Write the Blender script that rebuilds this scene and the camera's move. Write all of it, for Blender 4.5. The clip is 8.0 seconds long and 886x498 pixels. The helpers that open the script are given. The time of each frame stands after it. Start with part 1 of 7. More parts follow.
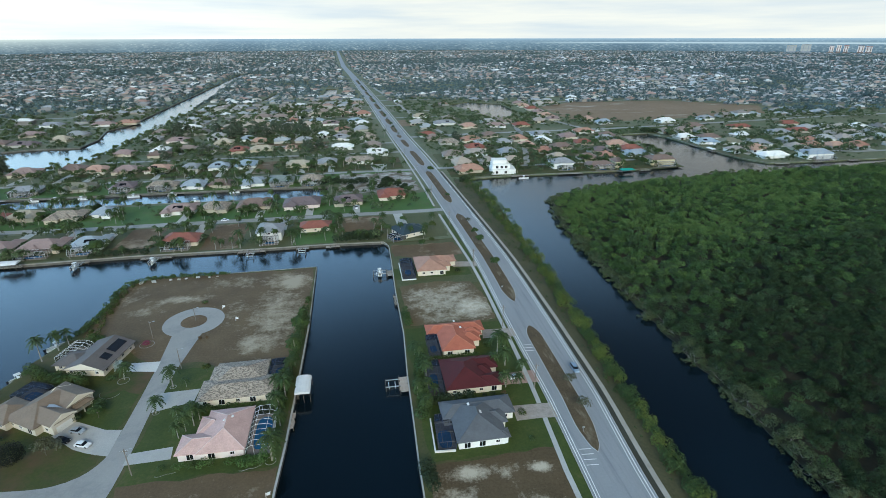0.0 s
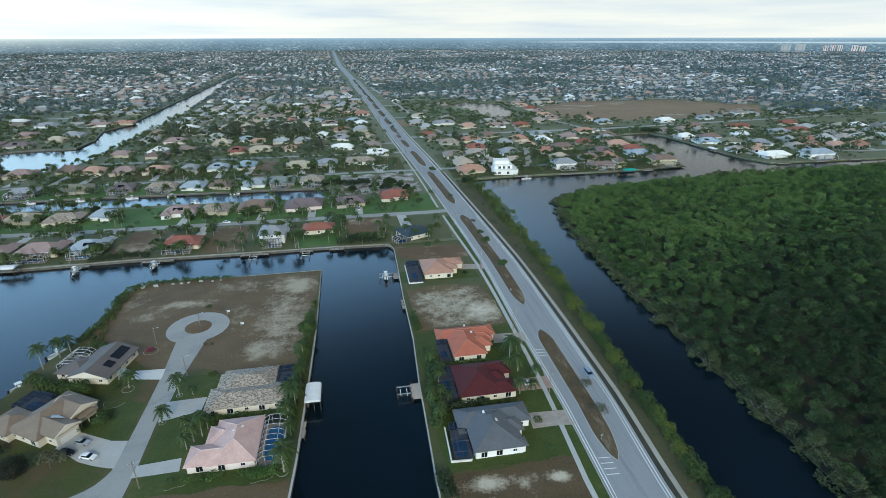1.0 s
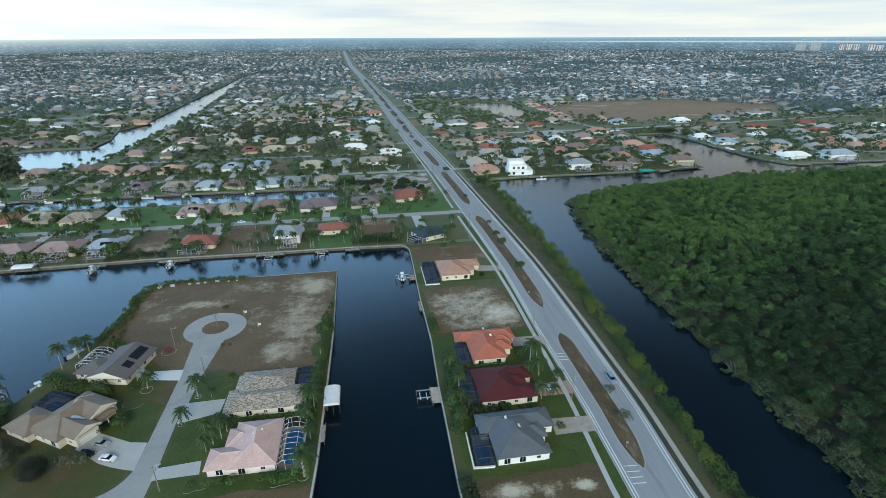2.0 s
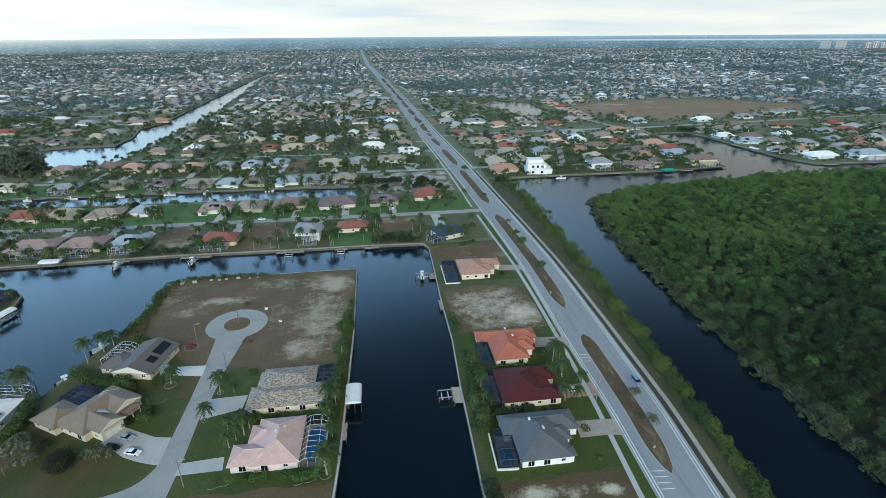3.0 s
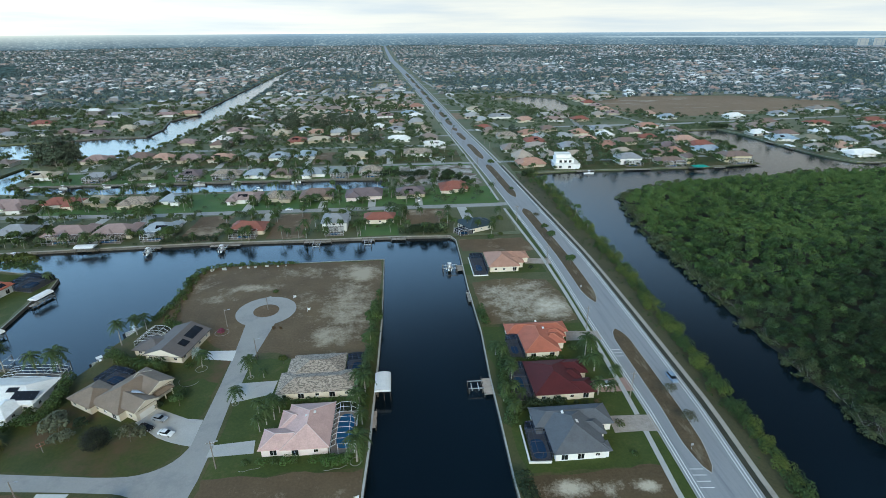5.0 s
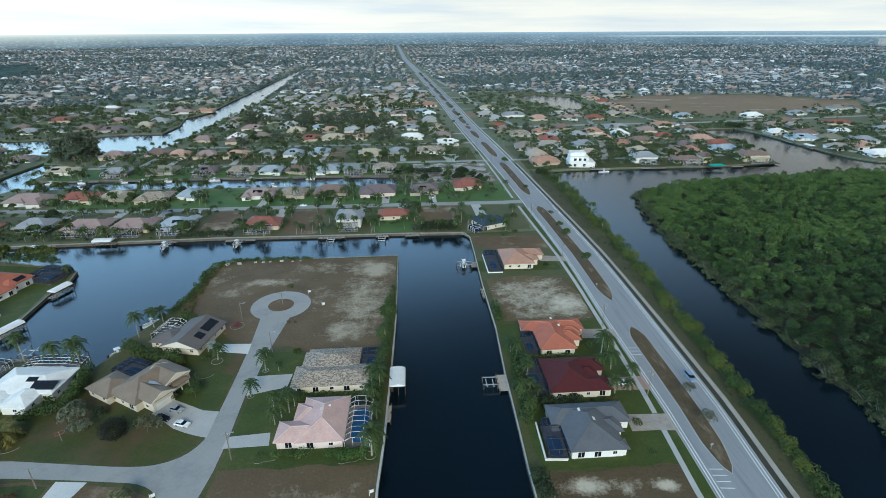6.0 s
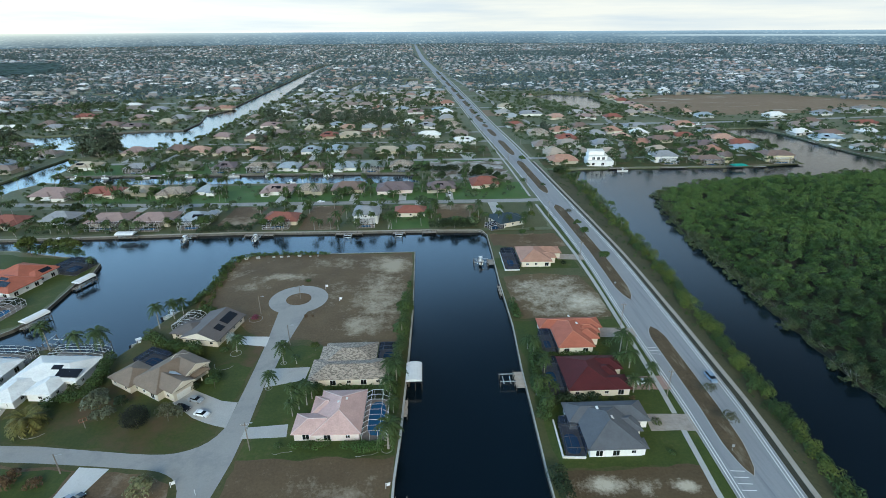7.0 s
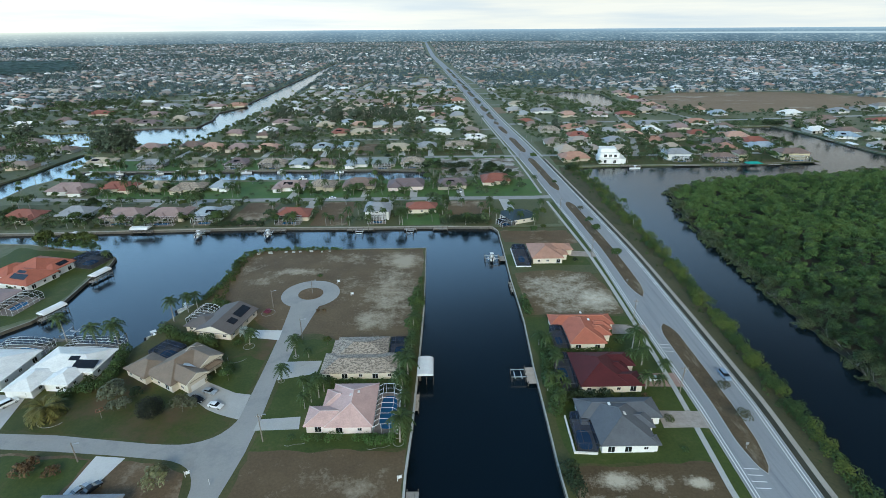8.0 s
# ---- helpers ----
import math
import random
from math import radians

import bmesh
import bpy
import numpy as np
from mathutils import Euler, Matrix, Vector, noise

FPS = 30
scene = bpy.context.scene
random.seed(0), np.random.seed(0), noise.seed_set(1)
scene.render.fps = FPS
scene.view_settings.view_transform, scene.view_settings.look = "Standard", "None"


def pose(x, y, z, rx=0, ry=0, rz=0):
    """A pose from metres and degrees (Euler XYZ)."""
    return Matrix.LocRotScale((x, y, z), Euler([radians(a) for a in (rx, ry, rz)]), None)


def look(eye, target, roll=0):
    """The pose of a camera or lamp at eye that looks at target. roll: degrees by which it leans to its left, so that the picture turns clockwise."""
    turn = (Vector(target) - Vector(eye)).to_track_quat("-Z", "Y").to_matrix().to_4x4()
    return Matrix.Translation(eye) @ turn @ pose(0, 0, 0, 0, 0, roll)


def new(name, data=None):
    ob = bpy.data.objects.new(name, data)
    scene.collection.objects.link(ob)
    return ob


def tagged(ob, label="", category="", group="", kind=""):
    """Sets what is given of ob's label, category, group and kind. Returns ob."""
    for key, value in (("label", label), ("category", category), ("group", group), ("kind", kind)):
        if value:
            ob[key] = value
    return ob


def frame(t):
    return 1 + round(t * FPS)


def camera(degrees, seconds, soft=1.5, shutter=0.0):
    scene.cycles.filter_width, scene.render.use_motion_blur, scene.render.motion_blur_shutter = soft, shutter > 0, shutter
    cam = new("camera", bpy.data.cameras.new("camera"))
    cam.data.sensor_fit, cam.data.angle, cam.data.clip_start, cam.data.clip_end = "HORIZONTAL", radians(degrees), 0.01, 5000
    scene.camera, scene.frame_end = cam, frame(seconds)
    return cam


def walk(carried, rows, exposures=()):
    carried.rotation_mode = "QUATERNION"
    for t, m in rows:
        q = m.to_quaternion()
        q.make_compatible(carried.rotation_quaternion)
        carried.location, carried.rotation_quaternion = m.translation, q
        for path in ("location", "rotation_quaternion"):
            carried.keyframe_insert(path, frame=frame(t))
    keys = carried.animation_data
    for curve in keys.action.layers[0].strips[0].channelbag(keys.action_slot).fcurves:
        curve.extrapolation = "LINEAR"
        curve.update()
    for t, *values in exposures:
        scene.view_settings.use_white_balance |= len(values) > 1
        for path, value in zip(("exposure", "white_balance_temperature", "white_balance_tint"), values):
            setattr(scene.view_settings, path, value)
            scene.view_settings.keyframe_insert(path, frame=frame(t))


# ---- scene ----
cam = camera(82.0, 8.0, 0.8)
PATH = [
    (0, (-0.46, -12.246, 111.647), (-0.147, -10.426, 110.879), -0.1),
    (0.5, (-2.986, -9.745, 111.667), (-2.664, -7.927, 110.898), -0.1),
    (1, (-5.318, -7.428, 111.677), (-4.989, -5.611, 110.907), -0.1),
    (1.5, (-7.258, -5.598, 111.602), (-6.941, -3.779, 110.832), -0.1),
    (3, (-11.43, -2.258, 110.501), (-11.192, -0.429, 109.728), -0.4),
    (3.5, (-12.629, -1.731, 110.002), (-12.42, 0.099, 109.222), -0.3),
    (4, (-13.657, -1.461, 109.324), (-13.468, 0.369, 108.54), -0.3),
    (5.5, (-16.272, -0.503, 106.028), (-16.129, 1.332, 105.246), -0.3),
    (6, (-17.05, -0.392, 105.33), (-16.932, 1.444, 104.546), -0.3),
    (6.5, (-17.707, -0.413, 104.651), (-17.618, 1.424, 103.865), -0.3),
    (7, (-18.252, -0.512, 104.032), (-18.191, 1.326, 103.246), -0.3),
    (7.5, (-18.697, -0.726, 103.493), (-18.658, 1.112, 102.705), -0.3),
    (8, (-19.133, -1.024, 103.103), (-19.109, 0.812, 102.311), -0.4),
]
walk(cam, [(t, look(eye, target, roll)) for t, eye, target, roll in PATH], [(0.0, 0.31, 6760, -6), (8.0, 0.31, 6760, -6)])

# ---- daylight: high cloud, a soft low sun behind it ----
world = bpy.data.worlds.new("sky")
scene.world = world
world.use_nodes = True
wn, wl = world.node_tree.nodes, world.node_tree.links
wn.clear()
SUN_EL, SUN_AZ = radians(32), radians(178)
sky = wn.new("ShaderNodeTexSky")
sky.sky_type = "NISHITA"
sky.sun_disc = False
sky.sun_elevation, sky.sun_rotation = SUN_EL, SUN_AZ
sky.air_density, sky.dust_density, sky.ozone_density = 1.0, 0.4, 3.3
tex = wn.new("ShaderNodeTexCoord")
sep = wn.new("ShaderNodeSeparateXYZ")
wl.new(tex.outputs["Generated"], sep.inputs[0])
# bank of pale cloud low over the horizon, broken cloud above
squash = wn.new("ShaderNodeVectorMath")
squash.operation = "MULTIPLY"
squash.inputs[1].default_value = (3.2, 3.2, 40.0)
wl.new(tex.outputs["Generated"], squash.inputs[0])
cl = wn.new("ShaderNodeTexNoise")
cl.inputs["Scale"].default_value, cl.inputs["Detail"].default_value, cl.inputs["Roughness"].default_value = 1.0, 6.0, 0.55
wl.new(squash.outputs[0], cl.inputs["Vector"])
clr = wn.new("ShaderNodeValToRGB")
clr.color_ramp.elements[0].position, clr.color_ramp.elements[1].position = 0.42, 0.68
clr.color_ramp.elements[0].color, clr.color_ramp.elements[1].color = (7.1, 6.9, 7.3, 1), (5.5, 5.85, 7.0, 1)
wl.new(cl.outputs["Fac"], clr.inputs[0])
height = wn.new("ShaderNodeMapRange")
height.inputs["From Min"].default_value, height.inputs["From Max"].default_value = 0.07, 0.31
height.inputs["To Min"].default_value, height.inputs["To Max"].default_value = 1.0, 0.0
height.interpolation_type = "SMOOTHSTEP"
# bank raised in the east, above the view, to grey the river's reflections
rise_east = wn.new("ShaderNodeMapRange")
rise_east.inputs["From Min"].default_value, rise_east.inputs["From Max"].default_value = -0.6, 0.6
rise_east.inputs["To Min"].default_value, rise_east.inputs["To Max"].default_value = -0.03, 0.19
wl.new(sep.outputs["X"], rise_east.inputs["Value"])
lean = wn.new("ShaderNodeMath")
lean.operation = "MULTIPLY_ADD"
lean.inputs[1].default_value = -1.0
wl.new(rise_east.outputs[0], lean.inputs[0])
wl.new(sep.outputs["Z"], lean.inputs[2])
wl.new(lean.outputs[0], height.inputs["Value"])
grey = wn.new("ShaderNodeMapRange")
grey.inputs["From Min"].default_value, grey.inputs["From Max"].default_value = 0.12, 0.36
grey.inputs["To Min"].default_value, grey.inputs["To Max"].default_value = 1.0, 0.42
wl.new(sep.outputs["Z"], grey.inputs["Value"])
# the hidden low sun makes the western end of the bank the brightest
west = wn.new("ShaderNodeMapRange")
west.inputs["From Min"].default_value, west.inputs["From Max"].default_value = -0.65, 0.1
west.inputs["To Min"].default_value, west.inputs["To Max"].default_value = 1.2, 0.97
wl.new(sep.outputs["X"], west.inputs["Value"])
glow = wn.new("ShaderNodeMath")
glow.operation = "MULTIPLY"
wl.new(grey.outputs[0], glow.inputs[0])
wl.new(west.outputs[0], glow.inputs[1])
bank_col = wn.new("ShaderNodeVectorMath")
bank_col.operation = "SCALE"
wl.new(clr.outputs[0], bank_col.inputs[0])
wl.new(glow.outputs[0], bank_col.inputs["Scale"])
mixw = wn.new("ShaderNodeMix")
mixw.data_type = "RGBA"
wl.new(height.outputs[0], mixw.inputs["Factor"])
# unseen sky above the bank boosted so the water reflects brighter blue
boost = wn.new("ShaderNodeVectorMath")
boost.operation = "SCALE"
lowsky = wn.new("ShaderNodeMapRange")
lowsky.inputs["From Min"].default_value, lowsky.inputs["From Max"].default_value = 0.38, 0.60
lowsky.inputs["To Min"].default_value, lowsky.inputs["To Max"].default_value = 5.6, 0.66
lowsky.interpolation_type = "SMOOTHSTEP"
clear = wn.new("ShaderNodeMath")
clear.operation = "MULTIPLY_ADD"
clear.inputs[1].default_value = 0.2
wl.new(sep.outputs["X"], clear.inputs[0])
wl.new(sep.outputs["Z"], clear.inputs[2])
wl.new(clear.outputs[0], lowsky.inputs["Value"])
wl.new(lowsky.outputs[0], boost.inputs["Scale"])
wl.new(sky.outputs[0], boost.inputs[0])
wl.new(boost.outputs[0], mixw.inputs["A"])
wl.new(bank_col.outputs[0], mixw.inputs["B"])
bg = wn.new("ShaderNodeBackground")
bg.inputs["Strength"].default_value = 0.115
wl.new(mixw.outputs["Result"], bg.inputs["Color"])
wo = wn.new("ShaderNodeOutputWorld")
wl.new(bg.outputs[0], wo.inputs["Surface"])

sun_data = bpy.data.lights.new("sun", "SUN")
sun_data.energy, sun_data.angle, sun_data.color = 1.5, radians(18), (1.0, 0.90, 0.77)
sun = new("sun", sun_data)
sun_way = Vector((math.sin(SUN_AZ) * math.cos(SUN_EL), math.cos(SUN_AZ) * math.cos(SUN_EL), math.sin(SUN_EL)))
sun.matrix_world = look(sun_way * 300, (0, 0, 0))

# ---- materials ----
def ramp_node(nt, cols):
    r = nt.nodes.new("ShaderNodeValToRGB")
    el = r.color_ramp.elements
    while len(el) < len(cols):
        el.new(0.5)
    for e, (p, c) in zip(el, cols):
        e.position, e.color = p, (*c, 1)
    return r


def noise_node(nt, vec, scale, detail=4.0, rough=0.6):
    n = nt.nodes.new("ShaderNodeTexNoise")
    n.inputs["Scale"].default_value, n.inputs["Detail"].default_value, n.inputs["Roughness"].default_value = scale, detail, rough
    nt.links.new(vec, n.inputs["Vector"])
    return n


def mixrgb(nt, fac, a, b, blend="MIX"):
    m = nt.nodes.new("ShaderNodeMix")
    m.data_type, m.blend_type = "RGBA", blend
    for sock, val in (("Factor", fac), ("A", a), ("B", b)):
        if isinstance(val, (int, float)):
            m.inputs[sock].default_value = val
        elif isinstance(val, tuple):
            m.inputs[sock].default_value = (*val, 1)
        else:
            nt.links.new(val, m.inputs[sock])
    return m.outputs["Result"]


def mat(name, a, b, big=0.12, fine=3.0, rough=0.85, bump=0.0, metal=0.0, spread=0.16, third=None, third_scale=0.05, third_at=(0.5, 0.62), third_stretch=None,
        rnd=None, island=0.0, spec=0.4):
    """Two colours mixed by coarse and fine noise in metres; a third one in patches; rnd: a ramp by each object's own chance."""
    m = bpy.data.materials.new(name)
    m.use_nodes = True
    nt = m.node_tree
    p = nt.nodes["Principled BSDF"]
    pos = nt.nodes.new("ShaderNodeNewGeometry")
    vec = pos.outputs["Position"]
    n1, n2 = noise_node(nt, vec, big), noise_node(nt, vec, fine, 3.0, 0.7)
    s = nt.nodes.new("ShaderNodeMath")
    s.operation = "MULTIPLY_ADD"
    s.inputs[1].default_value = 0.5
    nt.links.new(n1.outputs["Fac"], s.inputs[0])
    h = nt.nodes.new("ShaderNodeMath")
    h.operation = "MULTIPLY"
    h.inputs[1].default_value = 0.5
    nt.links.new(n2.outputs["Fac"], h.inputs[0])
    nt.links.new(h.outputs[0], s.inputs[2])
    r = ramp_node(nt, [(0.5 - spread, a), (0.5 + spread, b)])
    nt.links.new(s.outputs[0], r.inputs[0])
    col = r.outputs[0]
    if rnd:
        oi = nt.nodes.new("ShaderNodeObjectInfo")
        rr = ramp_node(nt, rnd)
        rr.color_ramp.interpolation = "CONSTANT"
        nt.links.new(oi.outputs["Random"], rr.inputs[0])
        col = mixrgb(nt, 1.0, rr.outputs[0], col, "MULTIPLY")
    if third:
        v3 = vec
        if third_stretch:
            sv = nt.nodes.new("ShaderNodeVectorMath")
            sv.operation = "MULTIPLY"
            sv.inputs[1].default_value = third_stretch
            nt.links.new(vec, sv.inputs[0])
            v3 = sv.outputs[0]
        n3 = noise_node(nt, v3, third_scale, 8.0, 0.72)
        r3 = ramp_node(nt, [(third_at[0], (0, 0, 0)), (third_at[1], (1, 1, 1))])
        nt.links.new(n3.outputs["Fac"], r3.inputs[0])
        col = mixrgb(nt, r3.outputs[0], col, third)
    if island:
        ri = ramp_node(nt, [(0.0, (1 - island,) * 3), (1.0, (1 + island,) * 3)])
        nt.links.new(pos.outputs["Random Per Island"], ri.inputs[0])
        col = mixrgb(nt, 1.0, col, ri.outputs[0], "MULTIPLY")
    nt.links.new(col, p.inputs["Base Color"])
    p.inputs["Roughness"].default_value, p.inputs["Metallic"].default_value = rough, metal
    p.inputs["Specular IOR Level"].default_value = spec
    if bump:
        bn = nt.nodes.new("ShaderNodeBump")
        bn.inputs["Strength"].default_value, bn.inputs["Distance"].default_value = 0.7, bump
        nt.links.new(n2.outputs["Fac"], bn.inputs["Height"])
        nt.links.new(bn.outputs[0], p.inputs["Normal"])
    return m


def lot_mat(name, a, b, pale, spots, at=(0.42, 0.70), grain=0.16):
    """Bare soil with ragged patches of pale sand round the given spots (x, y, half width, half depth, weight)."""
    m = mat(name, a, b, big=0.07, fine=1.3, bump=0.05, spread=0.13)
    nt = m.node_tree
    p = nt.nodes["Principled BSDF"]
    soil = p.inputs["Base Color"].links[0].from_socket
    vec = nt.nodes.new("ShaderNodeNewGeometry").outputs["Position"]
    top = None
    for x, y, rx, ry, w in spots:
        d = nt.nodes.new("ShaderNodeVectorMath")
        d.operation, d.inputs[1].default_value = "SUBTRACT", (x, y, 0)
        nt.links.new(vec, d.inputs[0])
        k = nt.nodes.new("ShaderNodeVectorMath")
        k.operation, k.inputs[1].default_value = "MULTIPLY", (1 / rx, 1 / ry, 0)
        nt.links.new(d.outputs[0], k.inputs[0])
        ln = nt.nodes.new("ShaderNodeVectorMath")
        ln.operation = "LENGTH"
        nt.links.new(k.outputs[0], ln.inputs[0])
        fall = nt.nodes.new("ShaderNodeMapRange")
        fall.inputs["From Min"].default_value, fall.inputs["From Max"].default_value = 0.25, 1.15
        fall.inputs["To Min"].default_value, fall.inputs["To Max"].default_value = w, 0.0
        nt.links.new(ln.outputs["Value"], fall.inputs["Value"])
        if top is None:
            top = fall.outputs[0]
        else:
            mx = nt.nodes.new("ShaderNodeMath")
            mx.operation = "MAXIMUM"
            nt.links.new(top, mx.inputs[0])
            nt.links.new(fall.outputs[0], mx.inputs[1])
            top = mx.outputs[0]
    n1, n2 = noise_node(nt, vec, grain, 9.0, 0.74), noise_node(nt, vec, 1.1, 5.0, 0.7)
    s = nt.nodes.new("ShaderNodeMath")
    s.operation, s.inputs[1].default_value = "MULTIPLY_ADD", 0.35
    nt.links.new(n2.outputs["Fac"], s.inputs[0])
    nt.links.new(n1.outputs["Fac"], s.inputs[2])
    s2 = nt.nodes.new("ShaderNodeMath")
    s2.operation, s2.inputs[1].default_value = "MULTIPLY_ADD", 0.5
    nt.links.new(top, s2.inputs[0])
    nt.links.new(s.outputs[0], s2.inputs[2])
    off = nt.nodes.new("ShaderNodeMath")
    off.operation, off.inputs[1].default_value = "SUBTRACT", 0.36
    nt.links.new(s2.outputs[0], off.inputs[0])
    r = ramp_node(nt, [(at[0], (0, 0, 0)), (at[1], (1, 1, 1))])
    nt.links.new(off.outputs[0], r.inputs[0])
    nt.links.new(mixrgb(nt, r.outputs[0], soil, pale), p.inputs["Base Color"])
    return m


def shade(c, k):
    return tuple(v * k for v in c)


def roof_mat(name, c, mottle=0.0, rough=0.8, streak=0.75):
    m = mat(name, shade(c, streak), shade(c, 1.18), big=0.35, fine=2.6, rough=rough, bump=0.03, spread=0.2,
            third=shade(c, 1 - mottle) if mottle else None, third_scale=1.5, third_at=(0.49, 0.525), third_stretch=(0.75, 1.5, 1.5))
    return m


def paint(name, c, rough=0.7):
    return mat(name, shade(c, 0.88), shade(c, 1.05), big=0.4, fine=5.0, rough=rough)


M = {}
M["ground"] = mat("ground_soil", (0.080, 0.106, 0.048), (0.156, 0.158, 0.096), big=0.02, fine=0.35, bump=0.05, spread=0.12,
                  third=(0.12, 0.10, 0.065), third_scale=0.03, third_at=(0.54, 0.66))
M["turf"] = mat("turf_grass", (0.043, 0.053, 0.013), (0.089, 0.084, 0.028), big=0.09, fine=1.2, bump=0.04, spread=0.14,
                third=(0.108, 0.080, 0.038), third_scale=0.09, third_at=(0.54, 0.72))
M["lawn"] = mat("lawn_grass", (0.029, 0.051, 0.007), (0.064, 0.084, 0.013), big=0.09, fine=1.2, bump=0.04, spread=0.14,
                third=(0.112, 0.090, 0.038), third_scale=0.09, third_at=(0.56, 0.74))
M["lawn_bright"] = mat("watered_lawn", (0.040, 0.098, 0.019), (0.084, 0.148, 0.037), big=0.05, fine=1.2, bump=0.04, spread=0.14,
                third=(0.095, 0.095, 0.045), third_scale=0.06, third_at=(0.58, 0.74))
M["lawn_worn"] = mat("worn_lawn", (0.033, 0.048, 0.007), (0.066, 0.074, 0.013), big=0.09, fine=1.2, bump=0.04, spread=0.14,
                     third=(0.095, 0.061, 0.028), third_scale=0.055, third_at=(0.48, 0.66))
M["dry"] = mat("dry_grass", (0.082, 0.051, 0.024), (0.149, 0.098, 0.051), big=0.07, fine=1.3, bump=0.05, spread=0.13,
               third=(0.389, 0.319, 0.234), third_scale=0.05, third_at=(0.53, 0.74))
M["white_sand"] = lot_mat("white_sand_lot", (0.089, 0.061, 0.030), (0.146, 0.106, 0.054), (0.540, 0.480, 0.381), [(35, 191, 21, 20, 0.62), (46, 184, 12, 14, 0.9), (27, 198, 13, 11, 0.6), (33, 178, 15, 8, 0.5), (42, 203, 12, 8, 0.55)], at=(0.44, 0.84), grain=0.22)
M["spotted_dirt"] = lot_mat("spotted_dirt_lot", (0.069, 0.046, 0.021), (0.112, 0.078, 0.039), (0.497, 0.431, 0.328), [(24, 91.5, 7, 4.0, 0.8), (45, 90.5, 5, 2.6, 0.8), (35, 91, 5, 3.5, 0.35), (20, 84, 8, 5, 0.5), (38, 78, 9, 6, 0.4)])
M["scraped"] = lot_mat("scraped_lot", (0.084, 0.055, 0.027), (0.143, 0.100, 0.052), (0.367, 0.309, 0.226), [(-39, 192, 15, 34, 0.55), (-36, 224, 12, 12, 0.85), (-44, 170, 12, 10, 0.6), (-62, 228, 24, 9, 0.35), (-84, 213, 16, 5, 0.6), (-97, 204, 10, 8, 0.35), (-108, 220, 8, 14, 0.3), (-58, 200, 8, 16, 0.3)])
M["south_lot"] = lot_mat("south_lot", (0.084, 0.054, 0.026), (0.135, 0.093, 0.049), (0.324, 0.265, 0.189), [(-47, 94, 12, 5, 0.3), (-38, 90, 8, 8, 0.35), (-60, 80, 10, 10, 0.3)])
M["olive"] = mat("olive_grass", (0.054, 0.070, 0.024), (0.106, 0.106, 0.050), big=0.05, fine=1.1, bump=0.05, spread=0.15)
M["sand"] = mat("sandy_lot", (0.082, 0.060, 0.038), (0.155, 0.120, 0.085), big=0.08, fine=1.2, bump=0.04, spread=0.2,
                third=(0.50, 0.48, 0.455), third_scale=0.10, third_at=(0.42, 0.66))
M["field"] = mat("fallow_field", (0.175, 0.115, 0.064), (0.235, 0.165, 0.105), big=0.012, fine=0.15, spread=0.15,
                 third=(0.36, 0.31, 0.25), third_scale=0.012, third_at=(0.57, 0.66), third_stretch=(0.6, 2.0, 1.0))
M["verge"] = mat("rough_verge", (0.040, 0.038, 0.015), (0.082, 0.074, 0.032), big=0.07, fine=1.1, bump=0.05, spread=0.15)
M["gutter"] = mat("gutter_soil", (0.026, 0.026, 0.018), (0.058, 0.054, 0.036), big=0.1, fine=1.3, bump=0.04, spread=0.14)
M["median"] = mat("median_soil", (0.063, 0.042, 0.021), (0.117, 0.082, 0.043), big=0.12, fine=1.3, bump=0.05, spread=0.14, third=(0.238, 0.196, 0.135), third_scale=0.3, third_at=(0.53, 0.72), third_stretch=(1.0, 0.25, 1.0))
M["mud"] = mat("mangrove_mud", (0.02, 0.022, 0.014), (0.05, 0.045, 0.03), big=0.1, fine=1.0, bump=0.1)
M["asphalt"] = mat("worn_asphalt", (0.235, 0.245, 0.26), (0.30, 0.305, 0.315), big=0.05, fine=1.5, rough=0.8, spread=0.2,
                   third=(0.185, 0.195, 0.212), third_scale=0.55, third_at=(0.50, 0.72), third_stretch=(1.0, 0.035, 1.0))
M["street"] = mat("street_asphalt", (0.275, 0.27, 0.26), (0.345, 0.335, 0.32), big=0.06, fine=1.8, rough=0.85, spread=0.2,
                  third=(0.21, 0.215, 0.22), third_scale=0.1, third_at=(0.50, 0.72))
M["wallcap"] = mat("weathered_concrete", (0.20, 0.195, 0.175), (0.34, 0.33, 0.30), big=0.2, fine=2.5, rough=0.9, third=(0.12, 0.115, 0.095), third_scale=0.15, third_at=(0.5, 0.7))
M["wallface"] = mat("dark_concrete", (0.07, 0.065, 0.05), (0.15, 0.14, 0.12), big=0.3, fine=2.5, rough=0.8)
M["concrete"] = mat("pale_concrete", (0.36, 0.355, 0.34), (0.47, 0.46, 0.44), big=0.15, fine=2.5, rough=0.9, third=(0.28, 0.275, 0.26), third_scale=0.25, third_at=(0.58, 0.75))
M["white_concrete"] = mat("new_concrete", (0.52, 0.515, 0.50), (0.64, 0.63, 0.61), big=0.15, fine=2.5, rough=0.9, third=(0.44, 0.435, 0.42), third_scale=0.25, third_at=(0.58, 0.75))
M["tanpath"] = mat("tan_concrete", (0.30, 0.27, 0.23), (0.40, 0.365, 0.32), big=0.15, fine=2.5, rough=0.9, third=(0.22, 0.195, 0.165), third_scale=0.25, third_at=(0.55, 0.75))
M["paver"] = mat("block_paving", (0.27, 0.23, 0.20), (0.40, 0.35, 0.31), big=0.5, fine=4.0, rough=0.9, spread=0.12)
M["redpaver"] = mat("red_paving", (0.30, 0.19, 0.16), (0.38, 0.26, 0.22), big=0.5, fine=4.0, rough=0.9)
